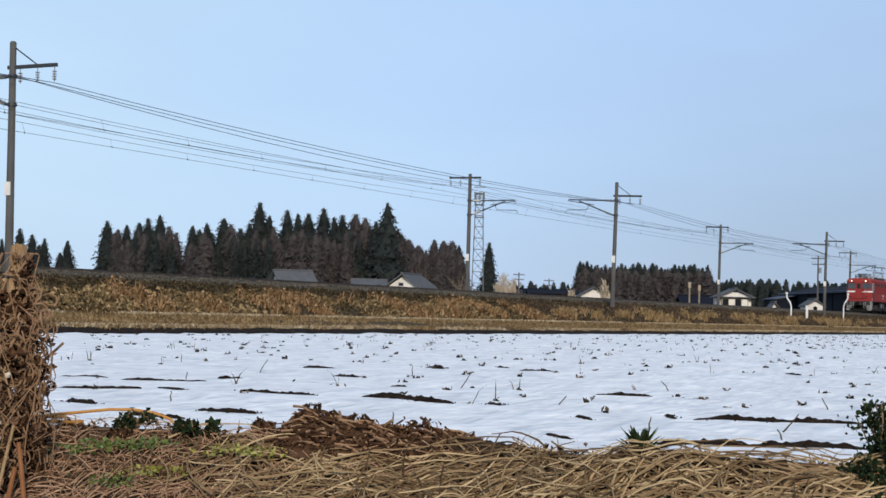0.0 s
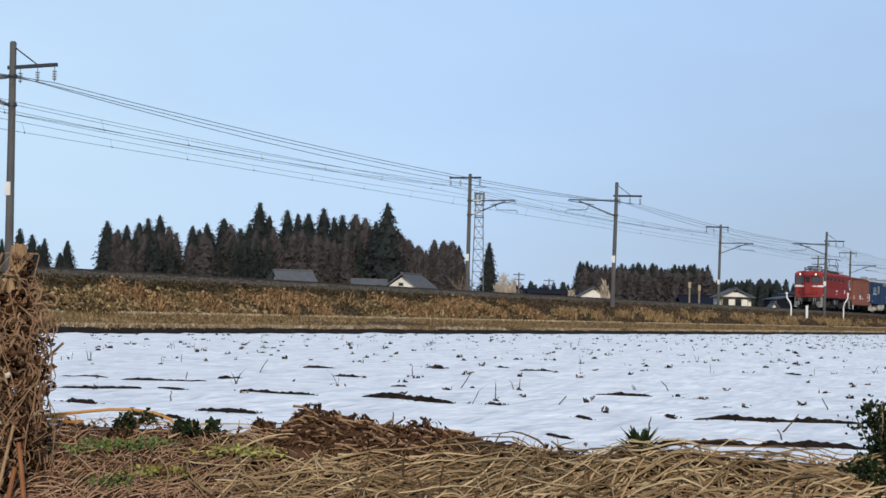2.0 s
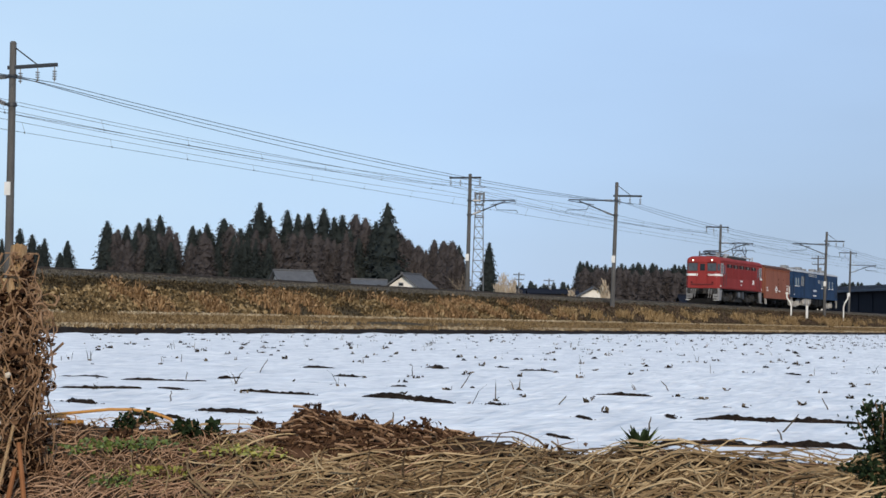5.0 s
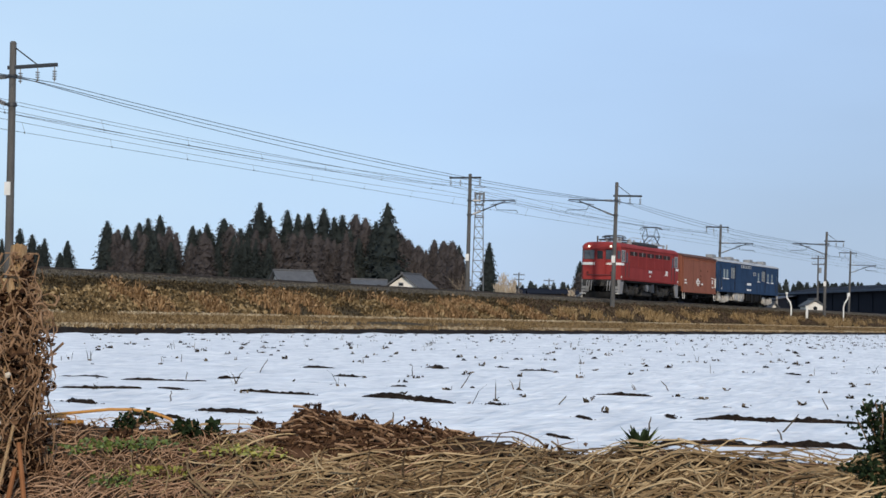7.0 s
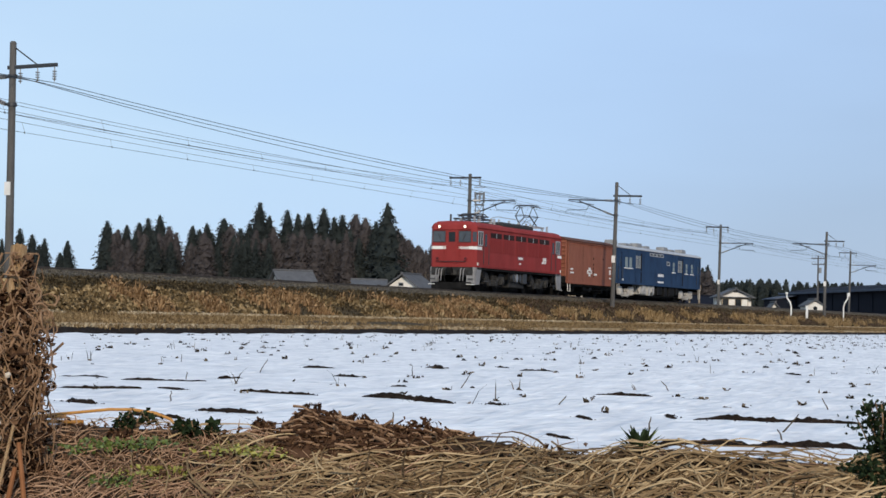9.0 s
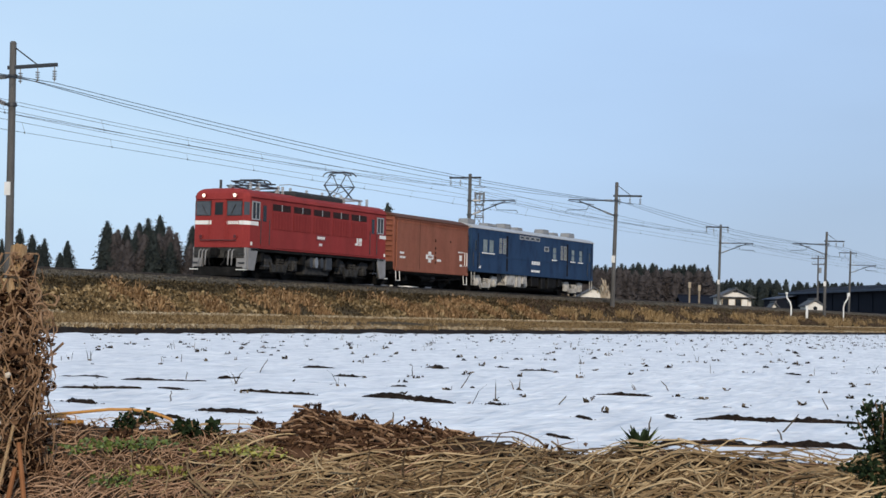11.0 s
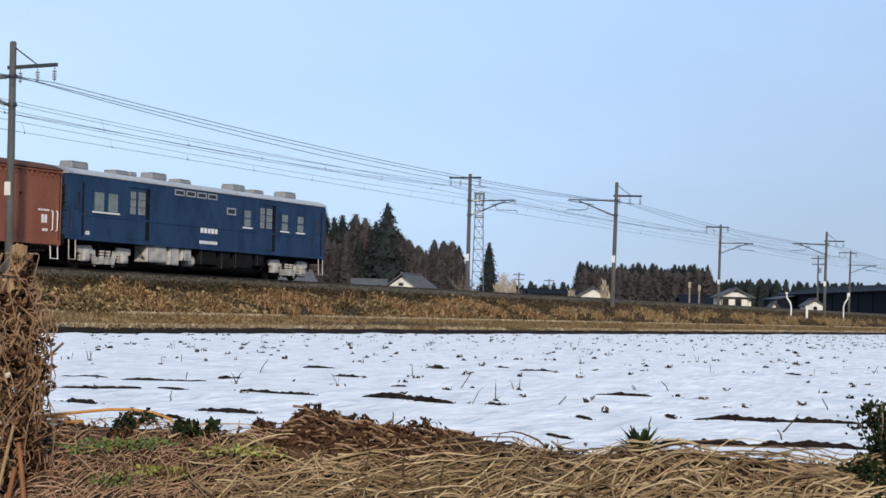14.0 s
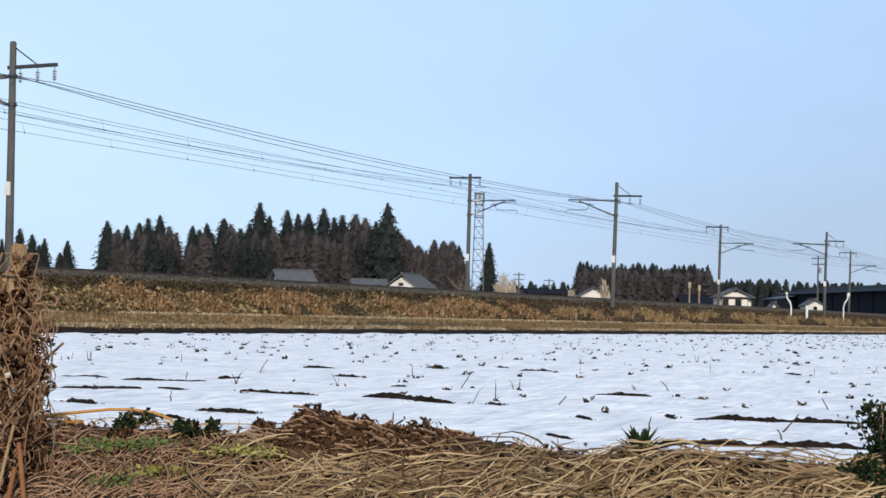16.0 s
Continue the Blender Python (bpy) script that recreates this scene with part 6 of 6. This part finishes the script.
M["straw"] = surface("straw", [(0.03, 0.016, 0.008), (0.165, 0.107, 0.054), (0.52, 0.39, 0.225)], 0.7, scale=4, fine=50, bump=0.1, per_piece=0.65, spread=0.8)
M["dull_straw"] = surface("old_brown_stalks", [(0.10, 0.054, 0.032), (0.27, 0.16, 0.098), (0.47, 0.31, 0.20)], 0.8, scale=4, fine=50, bump=0.1, per_piece=0.65, spread=0.8)
M["dead_leaf"] = surface("dead_brown_leaves", [(0.012, 0.006, 0.004), (0.058, 0.030, 0.017), (0.19, 0.11, 0.064)], 0.85, scale=6, fine=60, bump=0.2, per_piece=0.6, spread=0.8)
M["vine"] = surface("dead_vine", [(0.032, 0.016, 0.009), (0.25, 0.155, 0.093), (0.56, 0.41, 0.27)], 0.85, scale=8, fine=60, bump=0.2, per_piece=0.6, spread=0.8)
M["post_wood"] = surface("weathered_pale_wood", [(0.14, 0.08, 0.04), (0.34, 0.23, 0.125), (0.52, 0.39, 0.24)], 0.8, scale=9, fine=70, bump=0.9, bump_dist=0.008, spread=0.3, streak=(5, 5, 0.5), dirt=(0.12, 0.065, 0.035), dirt_scale=9, dirt_amount=0.8)
M["red_wood"] = surface("reddish_stick", [(0.17, 0.07, 0.03), (0.30, 0.14, 0.065)], 0.8, scale=5, fine=50, bump=0.3, streak=(1, 1, 0.3))
M["hose"] = surface("orange_hose", [(0.34, 0.14, 0.02), (0.50, 0.25, 0.045)], 0.5, scale=5, fine=40, bump=0.1)
M["green"] = surface("weed_green", [(0.035, 0.055, 0.012), (0.09, 0.13, 0.025), (0.17, 0.21, 0.05)], 0.6, scale=6, fine=40, bump=0.1, per_piece=0.6, spread=0.8)
M["lime"] = surface("yellow_green_leaves", [(0.12, 0.13, 0.02), (0.24, 0.24, 0.045), (0.34, 0.31, 0.08)], 0.6, scale=6, fine=40, bump=0.1, per_piece=0.6, spread=0.8)
M["dark_green"] = surface("evergreen_leaves", [(0.006, 0.011, 0.005), (0.014, 0.024, 0.010), (0.03, 0.046, 0.02)], 0.72, scale=6, fine=40, bump=0.1, per_piece=0.6, spread=0.8)
M["seed"] = surface("pale_seed_heads", [(0.40, 0.34, 0.26), (0.58, 0.52, 0.44)], 0.8, scale=8, fine=50)


def straw_mesh(name, n, x0, x1, y0, y1, r, material, seed, label, main=0.0, swing=0.35, length=(0.3, 0.85), flat=1.0, keep=None, single=None):
    rnd = random.Random(seed)
    v, f = [], []
    for _ in range(n):
        if single is not None and v:
            raw(name, v, f, M[material], single)
            v, f = [], []
        x = rnd.uniform(x0, x1)
        y = verge_edge(x) - rnd.uniform(y0, y1)
        if keep and not keep(x, y, rnd):
            continue
        if y > verge_edge(x) - 0.07 or (abs(x + 0.3) < 0.5 and y > 8.38 and rnd.random() < 0.9):
            continue
        swirl = 0.7 * noise.noise(Vector((x * 1.1, y * 1.1, seed)))
        a = main + swirl + rnd.gauss(0, swing)
        if rnd.random() < 0.12:
            a += rnd.uniform(0.6, 2.2)
        ln = rnd.uniform(*length)
        if y + math.sin(a) * ln > verge_edge(x + math.cos(a) * ln) - 0.02 - 0.05 * rnd.random():
            continue
        bend = rnd.gauss(0, 0.8)
        rr = r * rnd.uniform(0.6, 1.25)
        lift = abs(rnd.gauss(0, 0.012)) * flat
        m = 6
        px, py = x, y
        ring0 = None
        rise = rnd.uniform(0.0, 0.022) * flat; tilt = rnd.gauss(0, 0.016) * flat
        for i in range(m + 1):
            k = i / m
            aa = a + bend * (k - 0.5)
            if i:
                px += math.cos(aa) * ln / m; py += math.sin(aa) * ln / m
            z = max(heap_z(px, py), heap_z(px, py) + lift + rise * math.sin(math.pi * k) + tilt * (k - 0.5)) + 0.004
            q = rr * (1 - 0.55 * k)
            nx, ny = -math.sin(aa), math.cos(aa)
            b = len(v)
            v += [(px + nx * q, py + ny * q, z - q * .4), (px - nx * q, py - ny * q, z - q * .4), (px, py, z + q)]
            if i:
                for j in range(3):
                    f.append((b - 3 + j, b - 3 + (j + 1) % 3, b + (j + 1) % 3, b + j))
    if single is not None:
        return single
    return tagged(raw(name, v, f, M[material], None, "", None, False), label, "straw", kind="stuff")


straw_mesh("loose_straw", 3500, -1.8, 2.7, 0.02, 1.15, 0.0058, "straw", 3, "thick layer of pale yellow straw lying flat", 0.0, 0.75, (0.15, 0.55), 1.5, keep=lambda x, y, r: r.random() < 1 / (1 + math.exp(-(x + 0.85 + 0.6 * (y - 8.4)) * 5)))
straw_mesh("old_stalks", 4600, -3.0, 2.7, 0.0, 1.2, 0.0034, "dull_straw", 5, "matted dull brown dead grass stalks", 0.2, 1.1, (0.08, 0.3), 0.9, keep=lambda x, y, r: r.random() < 0.25 + 0.75 / (1 + math.exp((x + 0.5) * 3)))
straw_bed = thing("straw_layer", pose(0, 0, 0), "scattered thick pale reed stalks on the straw", "straw")
straw_mesh("stalk", 290, -1.2, 2.6, 0.05, 1.0, 0.0062, "straw", 9, "", -0.1, 0.7, (0.4, 0.9), 1.6, single=straw_bed)

# matted dead grass and leaf litter over the verge
rnd = random.Random(33)
lf, bl = [], []
for _ in range(6500):
    x = rnd.uniform(-2.9, 2.7)
    y = verge_edge(x) - rnd.uniform(0.02, 1.2)
    if x > -0.6 and rnd.random() < 0.6:
        continue
    lf.append((x, y, verge_z(x, y) + abs(rnd.gauss(0, 0.02)), rnd.uniform(0.015, 0.05)))
    if rnd.random() < 0.4:
        bl.append((x, y, verge_z(x, y), rnd.uniform(0.03, 0.10)))
tagged(flecks(lf, "leaf_litter", M["dead_leaf"], 34), "brown dead leaf litter on the verge", "leaf litter", kind="stuff")
tagged(blades(bl, "dead_grass", M["dull_straw"], 1.3, 0.006, 35), "short dead grass on the verge", "grass", kind="stuff")
for cx, cy, rad, n, mt, nm in ((-1.52, 8.70, 0.12, 260, "green", "green"), (-1.40, 8.68, 0.09, 130, "green", "green"), (-0.88, 8.47, 0.12, 240, "lime", "yellow-green"), (-0.76, 8.45, 0.09, 120, "lime", "yellow-green"),
                               (-1.5, 8.38, 0.08, 150, "green", "green"), (-1.3, 8.42, 0.09, 130, "lime", "yellow-green"), (-1.72, 8.72, 0.09, 110, "green", "green")):
    sp = [(cx + rnd.gauss(0, rad), cy + rnd.gauss(0, rad), verge_z(cx, cy) + rnd.uniform(0.02, 0.06), rnd.uniform(0.015, 0.035)) for _ in range(n)]
    tagged(flecks(sp, "weed_patch", M[mt], int(cx * 100), stretch=1.5), "low %s weed patch in the dead grass" % nm, "weeds", "weed patches", "stuff")


# pile of dead plants
def debris_pile():
    e = thing("debris_pile", pose(-0.30, 8.64, 0.0), "heap of rotting brown plant stems and leaves", "plant debris")
    v, f = [], []
    nx, ny = 56, 22
    for j in range(ny + 1):
        for i in range(nx + 1):
            u, w_ = i / nx * 2 - 1, j / ny * 2 - 1
            x, y = u * 0.50, w_ * 0.30
            prof = 0.085 * math.exp(-((u + 0.72) / 0.22) ** 2) + 0.052 * math.exp(-((u + 0.2) / 0.42) ** 2) + 0.045
            env = max(0.0, 1 - abs(w_) ** 2.2) * max(0.0, 1 - abs(u) ** 9)
            h = prof * env * (1 + 0.35 * noise.noise(Vector((x * 9, y * 14, 1))) + 0.25 * noise.noise(Vector((x * 26, y * 30, 4))))
            v.append((x, y, max(0.0, verge_z(x - 0.30, y + 8.64)) - 0.02 + h))
    for j in range(ny):
        for i in range(nx):
            a = j * (nx + 1) + i
            f.append((a, a + 1, a + nx + 2, a + nx + 1))
    core = raw("mound", v, f, M["dead_leaf"], e)
    rnd = random.Random(8)
    for _ in range(290):
        x = rnd.uniform(-0.48, 0.48); y = rnd.uniform(-0.28, 0.05)
        i = int((x / 0.50 + 1) / 2 * nx); j = int((y / 0.30 + 1) / 2 * ny)
        z = v[j * (nx + 1) + i][2]
        a = rnd.gauss(-0.1, 0.8) if rnd.random() < 0.6 else rnd.uniform(0, 3)
        ln = rnd.uniform(0.06, 0.22)
        pts = [(x + math.cos(a) * ln * (k - .5), y + math.sin(a) * ln * (k - .5) * 0.5, z + 0.006 + (0.5 - abs(k - .5)) * 0.03 - abs(math.sin(a)) * (k - .5) * ln * 0.4 + rnd.uniform(0, 0.008) - 0.10 * ln * (k - .5) * (1 if x > -0.28 else -1)) for k in (0, .35, .7, 1)]
        part("stem", pipe(pts, rnd.uniform(0.003, 0.0085), 5, taper=0.7), M["vine"] if rnd.random() < 0.4 else M["dead_leaf"], e)
    sp = []
    for _ in range(1800):
        x = rnd.uniform(-0.5, 0.5); y = rnd.uniform(-0.28, 0.2)
        i = int((x / 0.50 + 1) / 2 * nx); j = int((y / 0.30 + 1) / 2 * ny)
        sp.append((x, y, v[j * (nx + 1) + i][2] + rnd.uniform(0, 0.026), rnd.uniform(0.02, 0.06)))
    flecks(sp, "foliage", M["dead_leaf"], 44, parent=e)


debris_pile()


# withered plants with drooping leaves
def withered_plant(x, y, h, seed, label, mat="dead_leaf", n=22, size=0.042):
    e = thing("withered_plant", pose(x, y, verge_z(x, y) - 0.01), label, "plant", "withered plants")
    rnd = random.Random(seed)
    for i in range(n):
        a = rnd.uniform(0, 6.28); r = h * rnd.uniform(0.25, 0.8); hh = h * rnd.uniform(0.5, 1.0)
        pts = [(0, 0, 0), (math.cos(a) * r * .25, math.sin(a) * r * .25, hh * .7), (math.cos(a) * r * .7, math.sin(a) * r * .7, hh), (math.cos(a) * r, math.sin(a) * r, hh * 0.72)]
        part("stem", pipe(pts, 0.0035, 5, taper=0.6), M["vine"], e)
        sp = [(math.cos(a) * r * k + rnd.gauss(0, .012), math.sin(a) * r * k + rnd.gauss(0, .012), hh * (0.95 - 0.35 * max(0, k - .5)) + rnd.gauss(0, .015), size * rnd.uniform(0.6, 1.2)) for k in (0.6, 0.75, 0.9, 1.0, 1.05) for _ in range(2)]
        flecks(sp, "foliage", M[mat], seed * 31 + i, parent=e, stretch=1.4)
    return e


withered_plant(-1.50, 8.84, 0.14, 1, "dark withered plant with drooping leaves", "dark_green", 20, 0.036)
withered_plant(-1.56, 8.8, 0.07, 2, "low brown withered weed beside the hose", "dead_leaf", 10, 0.03)
withered_plant(-1.22, 8.75, 0.10, 3, "half-green withered weed by the snow", "dark_green", 14, 0.05)
withered_plant(-1.1, 8.72, 0.07, 4, "half-green withered weed by the snow", "dark_green", 10, 0.04)
withered_plant(-0.86, 8.72, 0.06, 5, "small withered weed with brown leaves")
withered_plant(-0.07, 8.64, 0.145, 6, "withered flower stalk with a curled brown head", "dead_leaf", 6, 0.034)


def evergreen_tuft(x, y, h, seed, n, label):
    e = thing("evergreen_tuft", pose(x, y, verge_z(x, y) - 0.01), label, "plant")
    rnd = random.Random(seed)
    for i in range(n):
        a = 6.283 * i / n * 2.4 + rnd.gauss(0, .3)
        up = rnd.uniform(0.2, 1.0); ln = h * rnd.uniform(0.7, 1.1)
        d = Vector((math.cos(a) * (1.1 - up * .7), math.sin(a) * (1.1 - up * .7), up)).normalized()
        s = d.cross(Vector((0, 0, 1))).normalized(); nrm = s.cross(d)
        bm = bmesh.new()
        L, R, Md = [], [], []
        for k in range(6):
            t = k / 5
            c = d * ln * t - Vector((0, 0, 0.18 * ln * t * t))
            w_ = 0.011 * math.sin(math.pi * (0.12 + 0.86 * t)) + 0.001
            L.append(bm.verts.new(c + s * w_ + nrm * w_ * .5)); R.append(bm.verts.new(c - s * w_ + nrm * w_ * .5)); Md.append(bm.verts.new(c))
        for k in range(5):
            bm.faces.new((L[k], L[k + 1], Md[k + 1], Md[k])); bm.faces.new((Md[k], Md[k + 1], R[k + 1], R[k]))
        part("leaf", bm, M["dark_green"] if i % 4 else M["green"], e)
    return e


evergreen_tuft(0.90, 7.98, 0.19, 4, 70, "small dark green rosette of pointed leaves")


# evergreen shrub at the verge
def shrub(x, y, h, seed):
    e = thing("evergreen_shrub", pose(x, y, verge_z(x, y) - 0.02), "dark evergreen shrub with small round leaves", "shrub")
    rnd = random.Random(seed)
    for i in range(14):
        a = rnd.uniform(0, 6.28); r = rnd.uniform(0.04, 0.15); hh = h * rnd.uniform(0.5, 1.0)
        pts = [(math.cos(a) * r * k ** 1.3 + rnd.gauss(0, .008), math.sin(a) * r * k ** 1.3 + rnd.gauss(0, .008), hh * k) for k in (0, .25, .5, .75, 1)]
        st = part("branch", pipe(pts, 0.006, 5, taper=0.4), M["vine"], e)
        spread = []
        for j in range(120):
            k = rnd.uniform(0.05, 1.0)
            c = Vector((math.cos(a) * r * k ** 1.3, math.sin(a) * r * k ** 1.3, hh * k)) + Vector((rnd.gauss(0, .032), rnd.gauss(0, .032), rnd.gauss(0, .022)))
            if j >= 22:
                spread.append((*c, rnd.uniform(0.016, 0.030)))
                continue
            nrm = Vector((rnd.gauss(0, 1), rnd.gauss(0, 1), rnd.gauss(.6, .6))).normalized()
            u = nrm.orthogonal().normalized(); w_ = nrm.cross(u); s = rnd.uniform(0.008, 0.014)
            bm = bmesh.new()
            ctr = bm.verts.new(c - nrm * s * .3)
            ring = [bm.verts.new(c + s * (math.cos(q * 6.283 / 7) * u + math.sin(q * 6.283 / 7) * w_)) for q in range(7)]
            for q in range(7):
                bm.faces.new((ctr, ring[q], ring[(q + 1) % 7]))
            part("leaf", bm, M["dark_green"], st)
        flecks(spread, "foliage", M["dark_green"], seed * 50 + i, parent=st, stretch=1.3)
    return e


shrub(1.905, 7.62, 0.34, 2)
shrub(2.0, 7.52, 0.33, 3)
shrub(1.82, 7.5, 0.13, 5)
shrub(1.86, 7.25, 0.15, 9)
shrub(1.93, 7.38, 0.18, 7)

# orange hose lying over the edge
hz = lambda x, y: max(verge_z(x, y), 0.0)
pts = [(-2.7, 9.25, 0.09), (-2.4, 9.22, 0.085), (-2.1, 9.2, 0.088), (-1.85, 9.2, 0.115), (-1.7, 9.2, 0.133), (-1.58, 9.2, 0.135), (-1.46, 9.2, 0.12), (-1.38, 9.19, 0.09), (-1.34, 9.18, 0.05)]
tagged(part("garden_hose", pipe(pts, 0.008, 8), M["hose"], smooth=True), "orange garden hose arching over the dead grass", "hose")
tagged(part("orange_pole", pipe([(-2.7, 9.1, 0.06), (-2.2, 9.05, 0.07), (-1.8, 9.05, 0.075)], 0.010, 8), M["hose"], smooth=True), "orange plastic garden pole lying on the verge", "garden pole")
tagged(part("orange_pole", pipe([(-2.7, 9.15, 0.09), (-2.1, 9.12, 0.095), (-1.9, 9.1, 0.095)], 0.010, 8), M["hose"], smooth=True), "orange plastic garden pole lying on the verge", "garden pole")


# old post wrapped in dead vines
def vine_post():
    px, py = -2.092, 8.55
    e = thing("vine_post", pose(px, py, verge_z(px, py) - 0.02), "leaning wooden post wrapped in dead brown vines", "post")
    e.scale = (1.4, 1.4, 1.4)
    bm = bmesh.new()
    n, rings = 12, []
    for k in range(12):
        t = k / 11
        z = -0.2 + t * 1.055
        c = Vector((-0.035 + 0.075 * t, 0, z))
        rings.append([bm.verts.new(c + 0.027 * (1 + 0.14 * noise.noise(Vector((math.cos(a) * 2, math.sin(a) * 2, z * 3)))) * Vector((math.cos(a), math.sin(a), 0)) + Vector((0, 0, 0.012 * noise.noise(Vector((math.cos(a) * 3, math.sin(a) * 3, 9))) * (1 if k == 11 else 0)))) for a in [6.283 * i / n for i in range(n)]])
    for a, b in zip(rings, rings[1:]):
        for i in range(n):
            bm.faces.new((a[i], a[(i + 1) % n], b[(i + 1) % n], b[i]))
    bm.faces.new(rings[-1]); bm.faces.new(rings[0][::-1])
    part("post", bm, M["post_wood"], e, "pale weathered wooden post")
    rnd = random.Random(17)
    for i in range(115):
        z0 = rnd.uniform(0.0, 0.62) if i % 4 else rnd.uniform(0.55, 0.80)
        a, r = rnd.uniform(0, 6.28), rnd.uniform(0.035, 0.095)
        m = rnd.randint(7, 12); ln = rnd.uniform(0.12, 0.42)
        turn = rnd.choice((-1, 1)) * rnd.uniform(0.15, 0.5)
        pts = []
        for k in range(m):
            t = k / (m - 1)
            z = min(0.83, z0 + (t - 0.35) * ln * (1 if i % 3 else -1) + 0.02 * math.sin(t * 9 + i))
            rr = r * (1.2 - 0.35 * max(0, z) / 0.7) + 0.012 * math.sin(t * 14 + i * 2)
            off = 0.035 * math.exp(-((z - 0.4) / 0.25) ** 2) + 0.05 * max(0.0, z - 0.5)
            pts.append((math.cos(a) * rr + off - 0.02 + 0.06 * z, math.sin(a) * rr, max(-0.01, z)))
            a += turn
        part("vine", pipe(pts, rnd.uniform(0.002, 0.0048), 5, taper=0.5), M["vine"], e)
    # loose tendrils hanging on the field side
    for i in range(26):
        x0, z0 = rnd.uniform(0.05, 0.13), rnd.uniform(0.42, 0.72)
        pts, x, z = [], x0 * 0.5, z0
        y = rnd.uniform(-0.05, 0.05)
        for k in range(11):
            t = k / 10
            pts.append((x0 * 0.5 + (x0 * 0.75) * math.sin(t * 1.8) + 0.016 * math.sin(t * 11 + i), y + 0.018 * math.cos(t * 10 + i), z0 + 0.04 * math.sin(t * 3.0) - 0.40 * t * t * rnd.uniform(0.9, 1.1)))
        part("tendril", pipe(pts, rnd.uniform(0.0022, 0.0045), 5, taper=0.5), M["vine"], e)
    # curled dry ends, round the post and hanging beside it
    for i in range(185):
        if i < 80:
            c = Vector((rnd.uniform(0.06, 0.165), rnd.uniform(-0.05, 0.05), rnd.uniform(0.10, 0.72)))
        else:
            a = rnd.uniform(3.0, 6.5); z = rnd.uniform(0.0, 0.64); q = rnd.uniform(0.06, 0.105)
            c = Vector((math.cos(a) * q + 0.01 + 0.04 * z, math.sin(a) * q, z))
        u = Vector((rnd.gauss(0, 1), rnd.gauss(0, .4), rnd.gauss(0, 1))).normalized(); w_ = Vector((rnd.gauss(0, 1), rnd.gauss(0, .4), rnd.gauss(0, 1))); w_ = (w_ - u * w_.dot(u)).normalized()
        q = rnd.uniform(0.010, 0.034); sweep = rnd.uniform(2.2, 5.6)
        pts = [c + q * (1 + 0.35 * k) * (math.cos(k * sweep) * u + math.sin(k * sweep) * w_) for k in (0, .15, .3, .45, .6, .75, .9, 1)]
        part("tendril", pipe(pts, rnd.uniform(0.0022, 0.0045), 5, taper=0.5), M["vine"], e)
    sp = [(rnd.uniform(0.06, 0.165), rnd.uniform(-0.05, 0.05), rnd.uniform(0.08, 0.55), rnd.uniform(0.015, 0.04)) for _ in range(260)]
    for _ in range(1500):
        z = rnd.uniform(0.0, 0.70); a = rnd.uniform(0, 6.28); r = abs(rnd.gauss(0.05, 0.025)) * (1.25 if z < 0.5 else 0.75)
        sp.append((math.cos(a) * r + 0.02 + 0.03 * z, math.sin(a) * r, z, rnd.uniform(0.015, 0.05)))
    for _ in range(420):
        z = rnd.uniform(0.42, 0.82)
        sp.append((rnd.uniform(0.035, 0.085) + 0.06 * (0.82 - z) * rnd.random(), rnd.gauss(0, 0.03), z, rnd.uniform(0.012, 0.035)))
    flecks(sp, "foliage", M["dead_leaf"], 55, parent=e, stretch=1.5)
    for _ in range(11):
        x, y, z = rnd.gauss(0.0, 0.02), -0.09 + rnd.gauss(0, .01), rnd.choice((0.22, 0.25, 0.42, 0.46, 0.20)) + rnd.gauss(0, .02)
        bm = bmesh.new(); bmesh.ops.create_icosphere(bm, subdivisions=2, radius=rnd.uniform(0.006, 0.011))
        for q in bm.verts:
            q.co = q.co * (1 + 0.3 * noise.noise(q.co * 200)) + Vector((x, y, z))
        part("seed_head", bm, M["seed"], e, "pale dry seed head")


vine_post()


def stick(a, b, r, mat, label):
    a, b = Vector(a), Vector(b)
    pts = [a + (b - a) * k + Vector((noise.noise(a * 3 + Vector((k, 0, 0))), 0, noise.noise(b * 3 + Vector((0, k, 0))))) * 0.008 for k in (0, .25, .5, .75, 1)]
    tagged(part("wooden_stick", pipe(pts, r, 7, taper=0.75), M[mat]), label, "stick", "garden sticks")


stick((-1.87, 8.2, -0.42), (-1.95, 8.3, 0.02), 0.014, "red_wood", "reddish wooden stick leaning on the post")
stick((-2.07, 8.25, -0.42), (-2.0, 8.4, 0.09), 0.010, "post_wood", "pale garden stick leaning on the post")
stick((-2.01, 8.25, -0.42), (-1.975, 8.35, -0.1), 0.014, "red_wood", "reddish wooden stick leaning on the post")
stick((-1.98, 8.75, 0.36), (-1.85, 8.75, 0.48), 0.008, "vine", "dark dry stick caught in the vines")
# ---- what moves ----
SPEED = 12.15
FRONT_AT = 90.93 - 43.0 + 12.5 * SPEED      # the locomotive's front at the start


def motions():
    for vehicle, behind in ((loco, -0.14), (wagon, 13.93), (coach, 23.32)):
        walk(vehicle, [(t, TRACK @ pose(FRONT_AT - SPEED * t + slack + behind, NEAR, RAIL)) for t, slack in
                       ((0, 0), (2, 0), (4, 0), (6, 0), (8, 0), (10, 0), (12, 0), (13, 0.03), (14, 0.08), (15, 0.15), (16, 0.23))])
    # wheels turn as they roll along the rail
    for w, x, r in rolling:
        step = 2 if r > 0.5 else 1
        walk(w, [(i / 30, pose(x, 0, r, 0, -math.degrees(SPEED * (i / 30) / r), 0)) for i in range(0, 481, step)])


motions()
